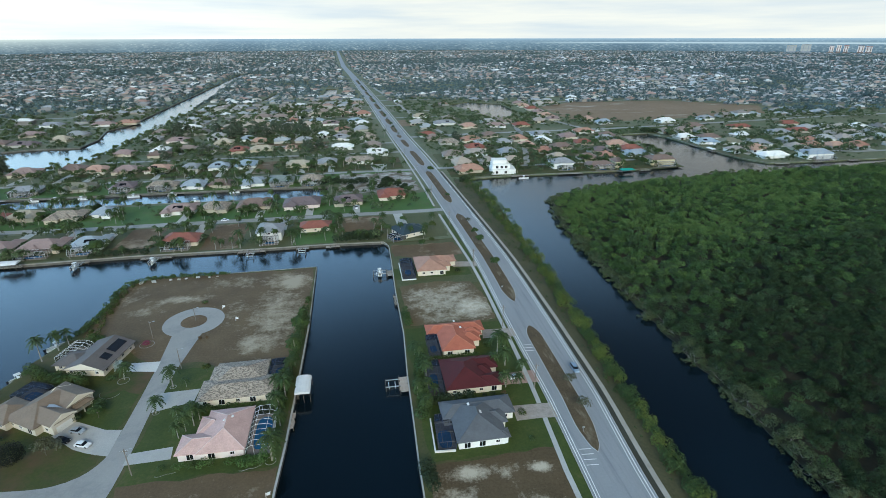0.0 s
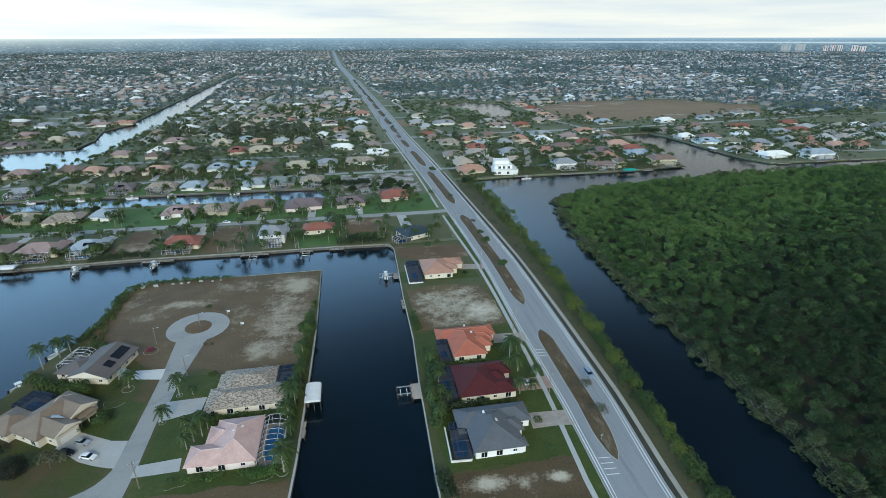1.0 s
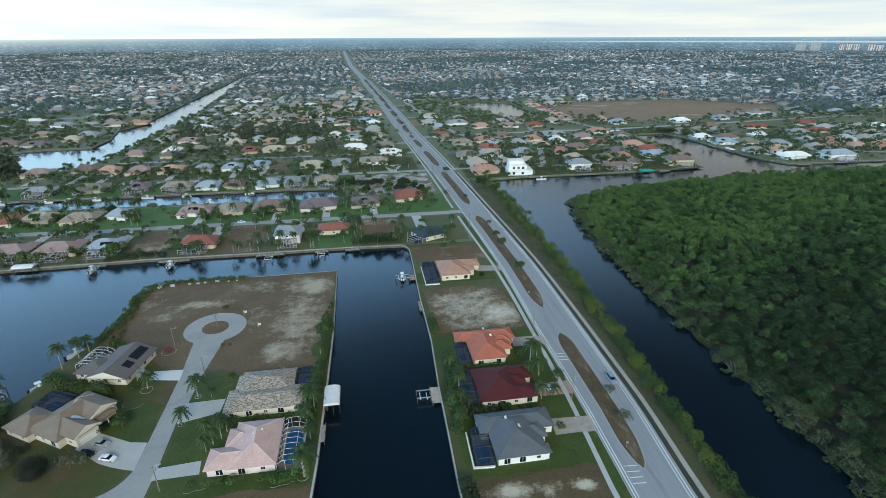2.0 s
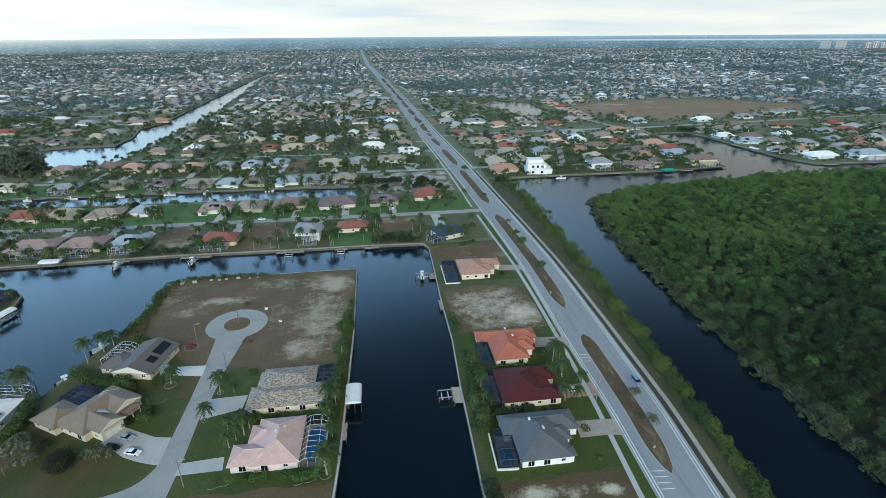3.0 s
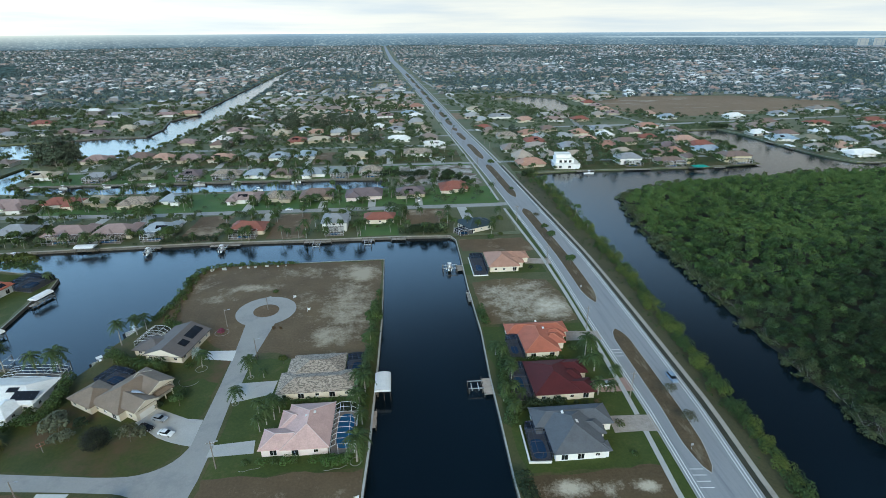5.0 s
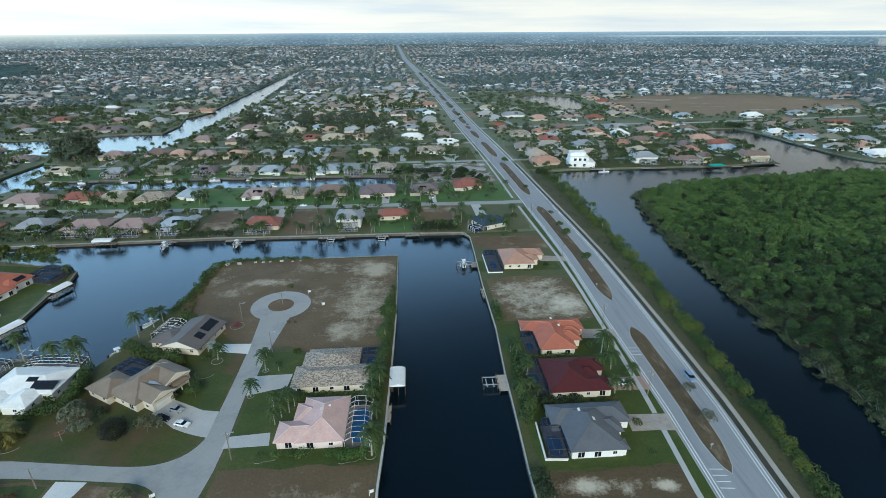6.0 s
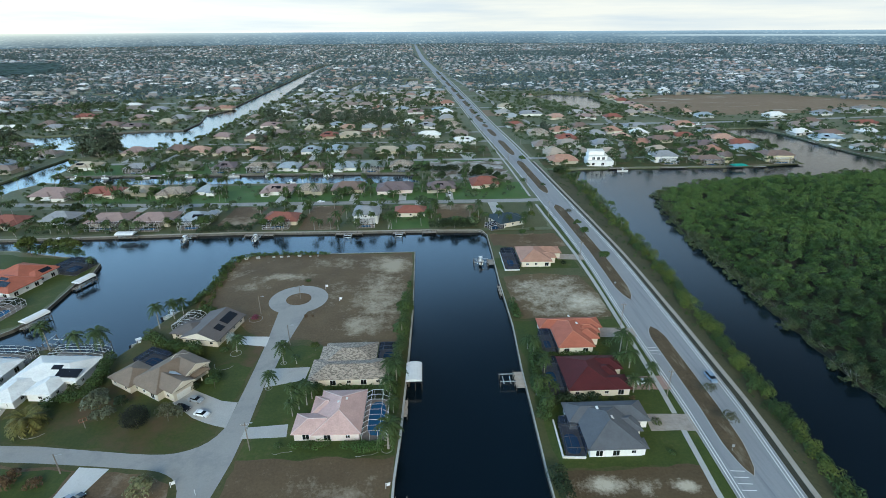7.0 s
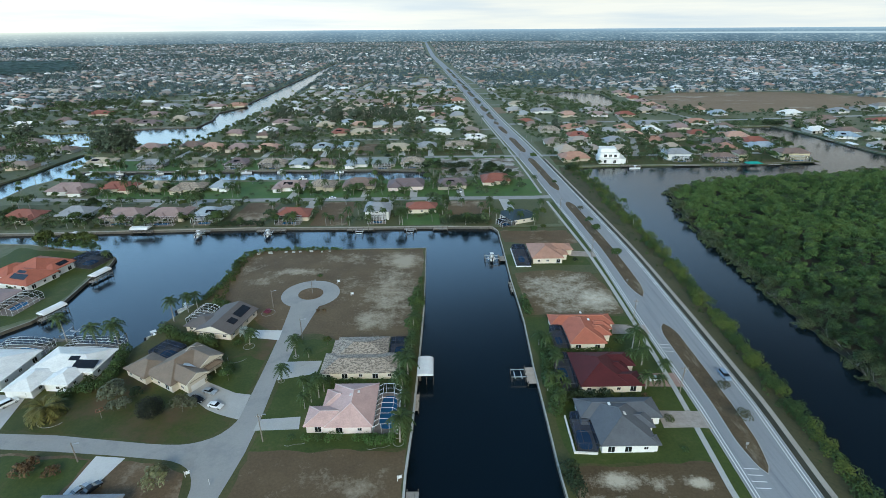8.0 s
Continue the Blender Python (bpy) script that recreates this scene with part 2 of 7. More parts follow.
M["paintwhite"] = paint("road_paint", (0.78, 0.78, 0.76))
M["deck"] = mat("weathered_timber", (0.20, 0.18, 0.155), (0.36, 0.33, 0.29), big=0.6, fine=5.0, rough=0.9)
M["pale_deck"] = mat("pale_timber", (0.34, 0.28, 0.23), (0.50, 0.42, 0.36), big=0.6, fine=5.0, rough=0.9)
M["pile"] = mat("tarred_pile", (0.05, 0.042, 0.035), (0.13, 0.11, 0.09), big=0.8, fine=4.0)
M["polewood"] = mat("pole_timber", (0.16, 0.13, 0.10), (0.26, 0.22, 0.18), big=0.6, fine=4.0)
M["trunk"] = mat("palm_bark", (0.20, 0.18, 0.15), (0.34, 0.31, 0.27), big=0.8, fine=6.0, bump=0.02)
M["bark"] = mat("tree_bark", (0.09, 0.075, 0.06), (0.18, 0.15, 0.12), big=0.8, fine=6.0, bump=0.02)
M["white_metal"] = paint("white_aluminium", (0.74, 0.75, 0.75), 0.4)
M["dark_metal"] = paint("bronze_aluminium", (0.05, 0.045, 0.04), 0.5)
M["steel"] = mat("galvanised_steel", (0.35, 0.36, 0.37), (0.5, 0.5, 0.5), rough=0.45, metal=0.6)
M["black"] = paint("solar_black", (0.012, 0.013, 0.018), 0.25)
M["rubber"] = paint("tyre_rubber", (0.015, 0.015, 0.015), 0.9)
M["trim"] = paint("white_trim", (0.74, 0.73, 0.70))
M["hull"] = paint("white_gelcoat", (0.76, 0.77, 0.78), 0.25)
M["canvas"] = mat("white_canvas", (0.66, 0.67, 0.68), (0.8, 0.8, 0.8), big=0.6, fine=3.0)
M["tealroof"] = roof_mat("teal_canvas", (0.02, 0.30, 0.24))


def foliage(name, a, b, big=0.12, island=0.35, third=None):
    return mat(name, a, b, big=big, fine=0.9, rough=0.75, spread=0.14, island=island, third=third, third_scale=0.13, third_at=(0.52, 0.7), spec=0.25)


M["leaf"] = foliage("broad_leaf", (0.025, 0.052, 0.015), (0.064, 0.098, 0.028))
M["leaf_light"] = foliage("yellowish_leaf", (0.034, 0.054, 0.012), (0.078, 0.094, 0.023))
M["bank_leaf"] = foliage("bank_leaf", (0.062, 0.096, 0.016), (0.132, 0.152, 0.036))
M["leaf_bright"] = foliage("hedge_leaf", (0.034, 0.078, 0.018), (0.074, 0.128, 0.034))
M["leaf_drab"] = foliage("drab_leaf", (0.050, 0.056, 0.030), (0.100, 0.100, 0.060))
M["leaf_dark"] = foliage("dark_leaf", (0.012, 0.024, 0.010), (0.030, 0.046, 0.018))
M["leaf_black"] = foliage("blackish_leaf", (0.007, 0.010, 0.006), (0.016, 0.019, 0.012))
# haze blue and canopy self-shade are put into this far wood's colour
M["leaf_wood"] = foliage("wood_leaf", (0.030, 0.058, 0.050), (0.052, 0.084, 0.070), big=0.03)
M["leaf_pine"] = foliage("feathery_leaf", (0.046, 0.068, 0.046), (0.092, 0.116, 0.080))
M["leaf_grey"] = foliage("silvery_leaf", (0.075, 0.090, 0.055), (0.135, 0.145, 0.100))
M["leaf_pale"] = foliage("pale_blue_frond", (0.22, 0.26, 0.24), (0.34, 0.38, 0.35))
M["leaf_brown"] = foliage("russet_leaf", (0.075, 0.045, 0.022), (0.13, 0.08, 0.04))
M["leaf_magenta"] = foliage("magenta_flower", (0.12, 0.022, 0.050), (0.22, 0.05, 0.09))
M["leaf_straw"] = foliage("straw_leaf", (0.13, 0.14, 0.065), (0.23, 0.225, 0.12))
M["frond"] = foliage("palm_frond", (0.026, 0.052, 0.015), (0.064, 0.092, 0.029), island=0.3)
M["frond_gold"] = foliage("date_frond", (0.07, 0.085, 0.02), (0.15, 0.13, 0.04), island=0.3)
# tones of one leaf; bright and dim ones carry far gloss, near shade
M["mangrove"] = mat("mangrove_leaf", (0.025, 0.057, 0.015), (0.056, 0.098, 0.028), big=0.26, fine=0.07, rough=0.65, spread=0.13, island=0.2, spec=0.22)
M["mangrove_light"] = mat("mangrove_lit_leaf", (0.052, 0.098, 0.026), (0.104, 0.156, 0.046), big=0.26, fine=0.07, rough=0.65, spread=0.13, island=0.2, spec=0.22)
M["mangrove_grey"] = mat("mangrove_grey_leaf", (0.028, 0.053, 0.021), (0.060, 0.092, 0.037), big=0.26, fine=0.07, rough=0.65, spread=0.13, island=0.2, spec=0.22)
M["mangrove_dark"] = mat("mangrove_shaded_leaf", (0.011, 0.027, 0.009), (0.030, 0.052, 0.017), big=0.26, fine=0.07, rough=0.65, spread=0.13, island=0.2, spec=0.22)
M["driftwood"] = mat("bleached_limb", (0.14, 0.135, 0.12), (0.24, 0.23, 0.21), big=0.8, fine=6.0)
M["mangrove_edge"] = foliage("mangrove_edge_leaf", (0.038, 0.056, 0.022), (0.084, 0.100, 0.046), big=0.1, island=0.35)
# crowns far off: blue distance haze is mixed into this leaf colour
M["far_leaf"] = foliage("hazed_distant_leaf", (0.054, 0.090, 0.094), (0.114, 0.156, 0.162), big=0.02, island=0.45)
M["yard_leaf"] = foliage("yard_leaf", (0.032, 0.058, 0.026), (0.086, 0.112, 0.052), big=0.05, island=0.45)


def clear_mat(name, colour, rough, see, spec=0.5):
    """A screen or tinted film: partly clear, the rest coloured."""
    m = bpy.data.materials.new(name)
    m.use_nodes = True
    p = m.node_tree.nodes["Principled BSDF"]
    p.inputs["Base Color"].default_value = (*colour, 1)
    p.inputs["Roughness"].default_value = rough
    p.inputs["Alpha"].default_value = 1 - see
    p.inputs["Specular IOR Level"].default_value = spec
    return m


# bluish tint of the screens stands in for sky reflected by the mesh
M["screen"] = clear_mat("insect_screen", (0.016, 0.022, 0.036), 0.9, 0.68, 0.1)
M["screen_dark"] = clear_mat("dark_insect_screen", (0.012, 0.022, 0.046), 0.8, 0.30, 0.2)
M["glass"] = clear_mat("window_glass", (0.012, 0.016, 0.022), 0.08, 0.0, 0.7)


def water_mat(name, deep, rough, wave):
    m = bpy.data.materials.new(name)
    m.use_nodes = True
    nt = m.node_tree
    p = nt.nodes["Principled BSDF"]
    pos = nt.nodes.new("ShaderNodeNewGeometry")
    n1 = noise_node(nt, pos.outputs["Position"], 0.012, 3.0, 0.5)
    r = ramp_node(nt, [(0.35, shade(deep, 0.75)), (0.65, shade(deep, 1.25))])
    nt.links.new(n1.outputs["Fac"], r.inputs[0])
    nt.links.new(r.outputs[0], p.inputs["Base Color"])
    p.inputs["Roughness"].default_value, p.inputs["IOR"].default_value = rough, 1.33
    n2 = noise_node(nt, pos.outputs["Position"], 0.9, 4.0, 0.6)
    b = nt.nodes.new("ShaderNodeBump")
    b.inputs["Strength"].default_value, b.inputs["Distance"].default_value = wave, 0.2
    nt.links.new(n2.outputs["Fac"], b.inputs["Height"])
    nt.links.new(b.outputs[0], p.inputs["Normal"])
    return m


M["water"] = water_mat("canal_water", (0.0032, 0.0084, 0.0134), 0.16, 0.15)
M["pool"] = water_mat("pool_water", (0.03, 0.17, 0.38), 0.08, 0.1)
ROOFS = {"pinkcap": (0.62, 0.50, 0.48), "orangecap": (0.48, 0.19, 0.12), "pink": (0.58, 0.385, 0.345), "taupe": (0.41, 0.34, 0.275), "tan": (0.215, 0.162, 0.120), "slate": (0.108, 0.115, 0.128), "maroon": (0.075, 0.011, 0.013),
         "orange": (0.40, 0.125, 0.078), "peach": (0.40, 0.225, 0.165), "navy": (0.035, 0.058, 0.075), "white": (0.79, 0.78, 0.75), "grey": (0.28, 0.29, 0.31),
         "red": (0.26, 0.095, 0.07), "brown": (0.20, 0.14, 0.12), "umber": (0.135, 0.118, 0.112), "plum": (0.165, 0.125, 0.13), "rose": (0.30, 0.215, 0.20), "bluegrey": (0.31, 0.36, 0.41),
         "blue": (0.30, 0.38, 0.45), "olive": (0.20, 0.19, 0.14), "cream": (0.44, 0.38, 0.29), "salmon": (0.46, 0.285, 0.22), "greengrey": (0.20, 0.23, 0.22)}
for key, c in ROOFS.items():
    M["roof_" + key] = roof_mat(key + "_roof", c, mottle=0.62 if key == "taupe" else 0.0, rough=0.75)
WALLS = {"white": (0.76, 0.75, 0.72), "cream": (0.66, 0.595, 0.49), "yellow": (0.62, 0.54, 0.36), "beige": (0.50, 0.44, 0.34), "pinkish": (0.72, 0.62, 0.58), "greige": (0.42, 0.40, 0.36)}
for key, c in WALLS.items():
    M["wall_" + key] = paint(key + "_stucco", c, 0.9)

# ---- mesh tools ----
from mathutils.geometry import delaunay_2d_cdt


class Mesh:
    """Gathers vertices and faces of one part."""

    def __init__(self):
        self.v, self.f, self.level = [], [], False

    def add(self, verts, faces):
        n = len(self.v)
        self.v += [tuple(p) for p in verts]
        self.f += [tuple(i + n for i in q) for q in faces]
        return self

    def box(self, x0, x1, y0, y1, z0, z1):
        v = [(x, y, z) for z in (z0, z1) for x, y in ((x0, y0), (x1, y0), (x1, y1), (x0, y1))]
        return self.add(v, [(3, 2, 1, 0), (4, 5, 6, 7), (0, 1, 5, 4), (1, 2, 6, 5), (2, 3, 7, 6), (3, 0, 4, 7)])

    def tube(self, p0, p1, r0, r1=None, n=6):
        p0, p1 = Vector(p0), Vector(p1)
        r1 = r0 if r1 is None else r1
        q = (p1 - p0).to_track_quat("Z", "Y")
        ring = [Vector((math.cos(2 * math.pi * k / n), math.sin(2 * math.pi * k / n), 0)) for k in range(n)]
        v = [p0 + q @ (c * r0) for c in ring] + [p1 + q @ (c * r1) for c in ring]
        f = [(k, (k + 1) % n, n + (k + 1) % n, n + k) for k in range(n)]
        return self.add(v, f + [tuple(reversed(range(n))), tuple(range(n, 2 * n))])

    def path(self, pts, radii, n=6):
        for a, b, r0, r1 in zip(pts, pts[1:], radii, radii[1:]):
            self.tube(a, b, r0, r1, n)
        return self

    def poly(self, pts, z):
        """A flat piece with any outline, cut into triangles."""
        self.level = True
        k = len(pts)
        out = delaunay_2d_cdt([Vector(p[:2]) for p in pts], [(i, (i + 1) % k) for i in range(k)], [], 1, 1e-4)
        return self.add([(p.x, p.y, z) for p in out[0]], out[2])

    def slab(self, pts, z0, z1):
        """A flat piece with side faces."""
        self.poly(pts, z1)
        k = len(pts)
        self.add([(p[0], p[1], z) for z in (z0, z1) for p in pts], [(i, (i + 1) % k, k + (i + 1) % k, k + i) for i in range(k)])
        return self

    def ribbon(self, left, right, z):
        self.level = True
        v = [(*p[:2], z) for pair in zip(left, right) for p in pair]
        return self.add(v, [(2 * i, 2 * i + 1, 2 * i + 3, 2 * i + 2) for i in range(len(left) - 1)])

    def data(self, name, m, smooth=False):
        me = bpy.data.meshes.new(name)
        me.from_pydata(self.v, [], self.f)
        bm = bmesh.new()
        bm.from_mesh(me)
        bmesh.ops.recalc_face_normals(bm, faces=bm.faces)
        if self.level:
            bmesh.ops.reverse_faces(bm, faces=[q for q in bm.faces if q.normal.z < -0.5])
        bm.to_mesh(me)
        bm.free()
        if smooth:
            me.shade_smooth()
        me.materials.append(m)
        return me


def part(name, mesh, m, parent, label=""):
    data = mesh.data(name, m) if isinstance(mesh, Mesh) else mesh
    ob = new(name, data)
    ob.parent = parent
    return tagged(ob, label)


def thing(name, m, label, category, group="", kind=""):
    ob = new(name)
    ob.matrix_basis = m
    return tagged(ob, label, category, group, kind)


def flat(name, mesh, m, label, category, kind="structure"):
    return tagged(new(name, mesh.data(name, m)), label, category, "", kind)


def rough_edge(pts, step=3.0, amp=0.6, seed=1):
    """An outline with wandering edges."""
    out = []
    for a, b in zip(pts, pts[1:] + pts[:1]):
        a, b = Vector(a[:2]), Vector(b[:2])
        n = max(1, int((b - a).length / step))
        side = Vector((-(b - a).y, (b - a).x)).normalized()
        for k in range(n):
            p = a.lerp(b, k / n)
            w = noise.noise(Vector((p.x * 0.17, p.y * 0.17, seed * 7.3))) * amp * 2 if k else 0.0
            out.append(p + side * w)
    return [(p.x, p.y) for p in out]


def rect(x0, x1, y0, y1):
    return [(x0, y0), (x1, y0), (x1, y1), (x0, y1)]


def inside(p, ring):
    x, y = p
    hit = False
    for (x0, y0), (x1, y1) in zip(ring, ring[1:] + ring[:1]):
        if (y0 > y) != (y1 > y) and x < (x1 - x0) * (y - y0) / (y1 - y0) + x0:
            hit = not hit
    return hit


def along(pts, y):
    """x of a line of (y, x) rows at y."""
    return float(np.interp(y, [p[0] for p in pts], [p[1] for p in pts]))

# ---- land and water ----
WATER_Z = -1.25
CANAL = [(10.5, -300), (11.3, 97), (12.0, 120), (12.4, 138), (13.9, 167), (13.8, 205), (14.6, 240), (14.8, 262), (12.6, 268.5),
         (-17, 270), (-68, 270), (-127, 271), (-190, 268.5), (-224, 267), (-264, 266), (-420, 264), (-950, 262), (-950, 246), (-420, 249),
         (-252, 252), (-232, 250), (-202, 241), (-188, 239), (-178.5, 232), (-176, 222), (-177, 210), (-174, 182), (-177, 172), (-183, 164), (-260, 160),
         (-420, 160), (-420, 148), (-300, 150), (-176, 155), (-164, 156), (-152, 158.5), (-134, 151), (-128, 150), (-125, 158), (-124, 170),
         (-120, 181), (-117, 190), (-114.5, 205), (-116, 225), (-112, 236), (-104, 239.5), (-70, 239.2), (-24.6, 239.6), (-24.4, 180),
         (-25.2, 150), (-26.6, 110), (-27.6, 95), (-29, 0), (-30, -300)]
RIVER = [(84, -300), (83.5, 60), (83.8, 100), (85.5, 120), (87.5, 146), (91, 185), (95, 240), (96.5, 290), (98, 333), (96, 380), (92, 402),
         (110, 405), (133, 406.5), (180, 407), (235, 407), (296, 413), (306, 433), (311, 480), (316, 524), (318, 565), (326, 579), (362, 581),
         (370, 550), (372, 505), (373, 455), (378, 430), (389, 410), (443, 408), (520, 408), (950, 410), (950, -300)]
CANAL_TWO = [(-24, 372), (-24, 397), (-70, 400), (-150, 401), (-246, 401.5), (-312, 403), (-316, 432), (-324, 462), (-341, 467), (-342, 430), (-340, 394),
             (-344, 362), (-386, 300), (-334, 296), (-311, 325), (-315, 362), (-306, 383), (-286, 379), (-219, 374), (-143, 373), (-66, 370)]
WIDE = [(-322, 494), (-278, 497), (-262, 518), (-257, 560), (-259, 645), (-257, 735), (-260, 838), (-272, 1040), (-290, 1260), (-312, 1497),
        (-333, 1835), (-352, 1836), (-342, 1570), (-328, 1290), (-318, 1050), (-310, 890), (-303, 765), (-316, 720), (-299, 655), (-298, 606), (-344, 604), (-377, 590), (-436, 577), (-520, 584), (-520, 556), (-436, 549), (-400, 506)]
POND = [(168, 917), (217, 955), (264, 905), (262, 832), (233, 738), (206, 713), (198, 741), (190, 836)]
POND_TWO = [(-62, 1090), (-30, 1085), (-34, 1260), (-58, 1250)]
POND_THREE = [(-172, 1030), (-156, 1030), (-146, 1170), (-160, 1172)]
WATERS = [CANAL, RIVER, CANAL_TWO, WIDE, POND, POND_TWO, POND_THREE]


def on_water(x, y, pad=0.0):
    spots = [(x, y)] if not pad else [(x, y), (x + pad, y), (x - pad, y), (x, y + pad), (x, y - pad)]
    return any(inside(s, w) for w in WATERS for s in spots)


RIM = [(6500 * math.cos(a), 6500 * math.sin(a)) for a in np.linspace(0, 2 * math.pi, 48, endpoint=False)]
vs, es = [], []
for ring in [RIM] + WATERS:
    n = len(vs)
    vs += [Vector(p) for p in ring]
    es += [(n + i, n + (i + 1) % len(ring)) for i in range(len(ring))]
cut = delaunay_2d_cdt(vs, es, [], 1, 1e-3)
dry_faces = [q for q in cut[2] if not on_water(sum(cut[0][i].x for i in q) / 3, sum(cut[0][i].y for i in q) / 3)]
land = Mesh().add([(p.x, p.y, 0.0) for p in cut[0]], dry_faces)
land.level = True
for ring in WATERS:
    k = len(ring)
    land.add([(x, y, z) for z in (-4.0, 0.0) for x, y in ring], [(i, (i + 1) % k, k + (i + 1) % k, k + i) for i in range(k)])
flat("ground", land, M["ground"], "flat suburban ground of grass and soil between canals", "ground")
flat("water", Mesh().poly([(x, y) for x, y in RIM], WATER_Z), M["water"], "calm dark blue canal and river water", "water")


def seawall(pts, width=0.38, height=0.14, m="wallcap"):
    """A capped concrete sea wall along the water's edge, land on its left."""
    P = [Vector(p) for p in pts]
    left, right = [], []
    for i, p in enumerate(P):
        d = (P[min(i + 1, len(P) - 1)] - P[max(i - 1, 0)]).normalized()
        s = Vector((-d.y, d.x))
        right.append(p - s * 0.12)
        left.append(p + s * width)
    ring = [tuple(p) for p in left] + [tuple(p) for p in reversed(right)]
    ob = thing("seawall", Matrix.Identity(4), "weathered pale concrete sea wall along the water's edge", "sea wall", "", "structure")
    part("cap", Mesh().slab(ring, -0.05, height), M[m], ob)
    face = Mesh()
    k = len(right)
    face.add([(p.x, p.y, z) for z in (-3.0, 0.02) for p in right], [(i, i + 1, k + i + 1, k + i) for i in range(k - 1)])
    part("panel", face, M["wallface"], ob, "dark concrete panels dropping into the water")


seawall([p for p in reversed(CANAL[0:9])], 0.3, 0.14, "concrete")
seawall([p for p in reversed(CANAL[8:17])], 1.3, 0.14, "tanpath")
seawall([p for p in reversed(CANAL[18:30])])
seawall([p for p in reversed(CANAL[32:38])])
seawall([p for p in reversed(CANAL[46:49])])
seawall([p for p in reversed(CANAL[48:])], 0.5, 0.14, "concrete")
seawall([p for p in reversed(RIVER[10:29])])
seawall([p for p in reversed(CANAL_TWO[0:6])])
seawall([p for p in reversed(CANAL_TWO[12:])])
seawall([p for p in reversed(WIDE[0:8])])
seawall([p for p in reversed(WIDE[13:22])])


def patch(name, pts, m, label, category, z=0.03, amp=0.7, step=3.0):
    return flat(name, Mesh().poly(rough_edge(pts, step, amp, seed=len(name) + pts[0][0]), z), M[m], label, category)


flat("turf", Mesh().poly([(-27.9, 95), (-26.9, 110), (-25.5, 150), (-24.7, 180), (-24.9, 239.3), (-70, 238.9), (-104, 239.2), (-111.7, 235.8), (-115.6, 225), (-114.1, 205), (-116.6, 190), (-119.6, 181), (-123.6, 170),
      (-124.6, 158), (-128, 149.7), (-134, 150.7), (-152, 158.2), (-164, 155.7), (-176, 154.7), (-300, 149.6), (-300, 20), (-28.8, 20)], 0.008), M["turf"], "patchy turf of the waterside lots", "turf")
flat("turf", Mesh().poly([(11.1, 20), (11.6, 97), (12.3, 120), (12.7, 138), (14.2, 167), (14.1, 205), (14.9, 240), (15.1, 262), (12.9, 268.3), (60, 268.3), (60, 20)], 0.008), M["turf"], "patchy turf of the roadside lots", "turf")
patch("bare_lot", [(-111, 236), (-104, 238), (-70, 238), (-26, 238), (-26, 156), (-56, 156), (-62, 160), (-69, 160), (-78, 160), (-86, 166), (-100, 184), (-114, 186), (-113, 205), (-114, 224)],
      "scraped", "bare brown building lot with streaks of pale sand", "bare lot", 0.03)
patch("bare_lot", [(-70, 103), (-60, 103.5), (-40, 102.5), (-28, 103), (-29, 20), (-72, 20)], "south_lot", "vacant lot of dry brown grass", "bare lot", 0.03)
patch("lawn", rect(-70, -28, 103.4, 156), "lawn", "mown green lawn around the waterside houses", "lawn", 0.02)
patch("lawn", [(-134, 112), (-100, 107.4), (-86, 106), (-79, 113), (-77.5, 150), (-78, 160), (-92, 160), (-124, 150), (-140, 124)], "lawn_worn", "worn olive lawn with bare soil", "lawn", 0.02)
patch("lawn", [(-92, 126), (-79, 126), (-78, 144), (-84, 147), (-92, 144)], "lawn", "mown green lawn beside the drive", "lawn", 0.035)
patch("lawn", [(-180, 113), (-134, 112.5), (-138, 124), (-150, 150), (-180, 152)], "lawn_worn", "worn lawn around the white houses", "lawn", 0.02)
patch("lawn", [(-140, 20), (-140, 104), (-106, 101.5), (-90, 99), (-84, 96), (-81, 86), (-82, 20)], "dry", "dry grass corner lot", "bare lot", 0.02)
patch("lawn", [(-140, 60), (-140, 103), (-111, 101), (-112, 60)], "lawn", "green lawn in front of the corner house", "lawn", 0.035)
patch("lawn", [(-236, 170), (-186, 168), (-178, 174), (-176, 182), (-179, 210), (-178, 222), (-181, 231), (-190, 237), (-204, 239), (-236, 246)], "lawn", "mown green lawn on the waterside point", "lawn", 0.03)
patch("lawn", rect(14.6, 57, 97, 170), "lawn", "mown green lawn of the roadside houses", "lawn", 0.02)
patch("lawn", rect(15.2, 57, 208, 266), "olive", "worn lawn and soil around the roadside house", "lawn", 0.02)
patch("lawn", rect(15.2, 54, 217, 230), "lawn", "green lawn beside the roadside house", "lawn", 0.03)
patch("sandy_lot", [(16.5, 209), (34, 212), (51, 209), (55, 190), (54, 172), (36, 170.5), (16.5, 172)], "white_sand", "vacant roadside lot of brown soil and bare white sand", "bare lot", 0.03)
patch("bare_lot", [(13, 97), (30, 96), (52, 96.5), (49, 20), (11, 20)], "spotted_dirt", "vacant lot of brown soil and pale sand", "bare lot", 0.03, 1.0)
patch("bare_lot", [(16, 262), (40, 263), (53, 262), (55, 244), (36, 243.5), (16.5, 246)], "dry", "worn brown ground behind the roadside house", "bare lot", 0.035, 1.5)
patch("verge", [(70, 20), (82, 20), (83.2, 100), (87, 146), (90.6, 185), (94.6, 240), (97.6, 333), (91, 402), (80, 402), (76, 333), (78, 240), (77, 198), (79, 146), (76, 123), (73, 100), (71, 60)], "verge",
      "rough grass verge between road and river", "verge", 0.015)
patch("lawn", rect(-300, 52, 272, 318), "olive", "waterside lawns along the canal bank", "lawn", 0.015)
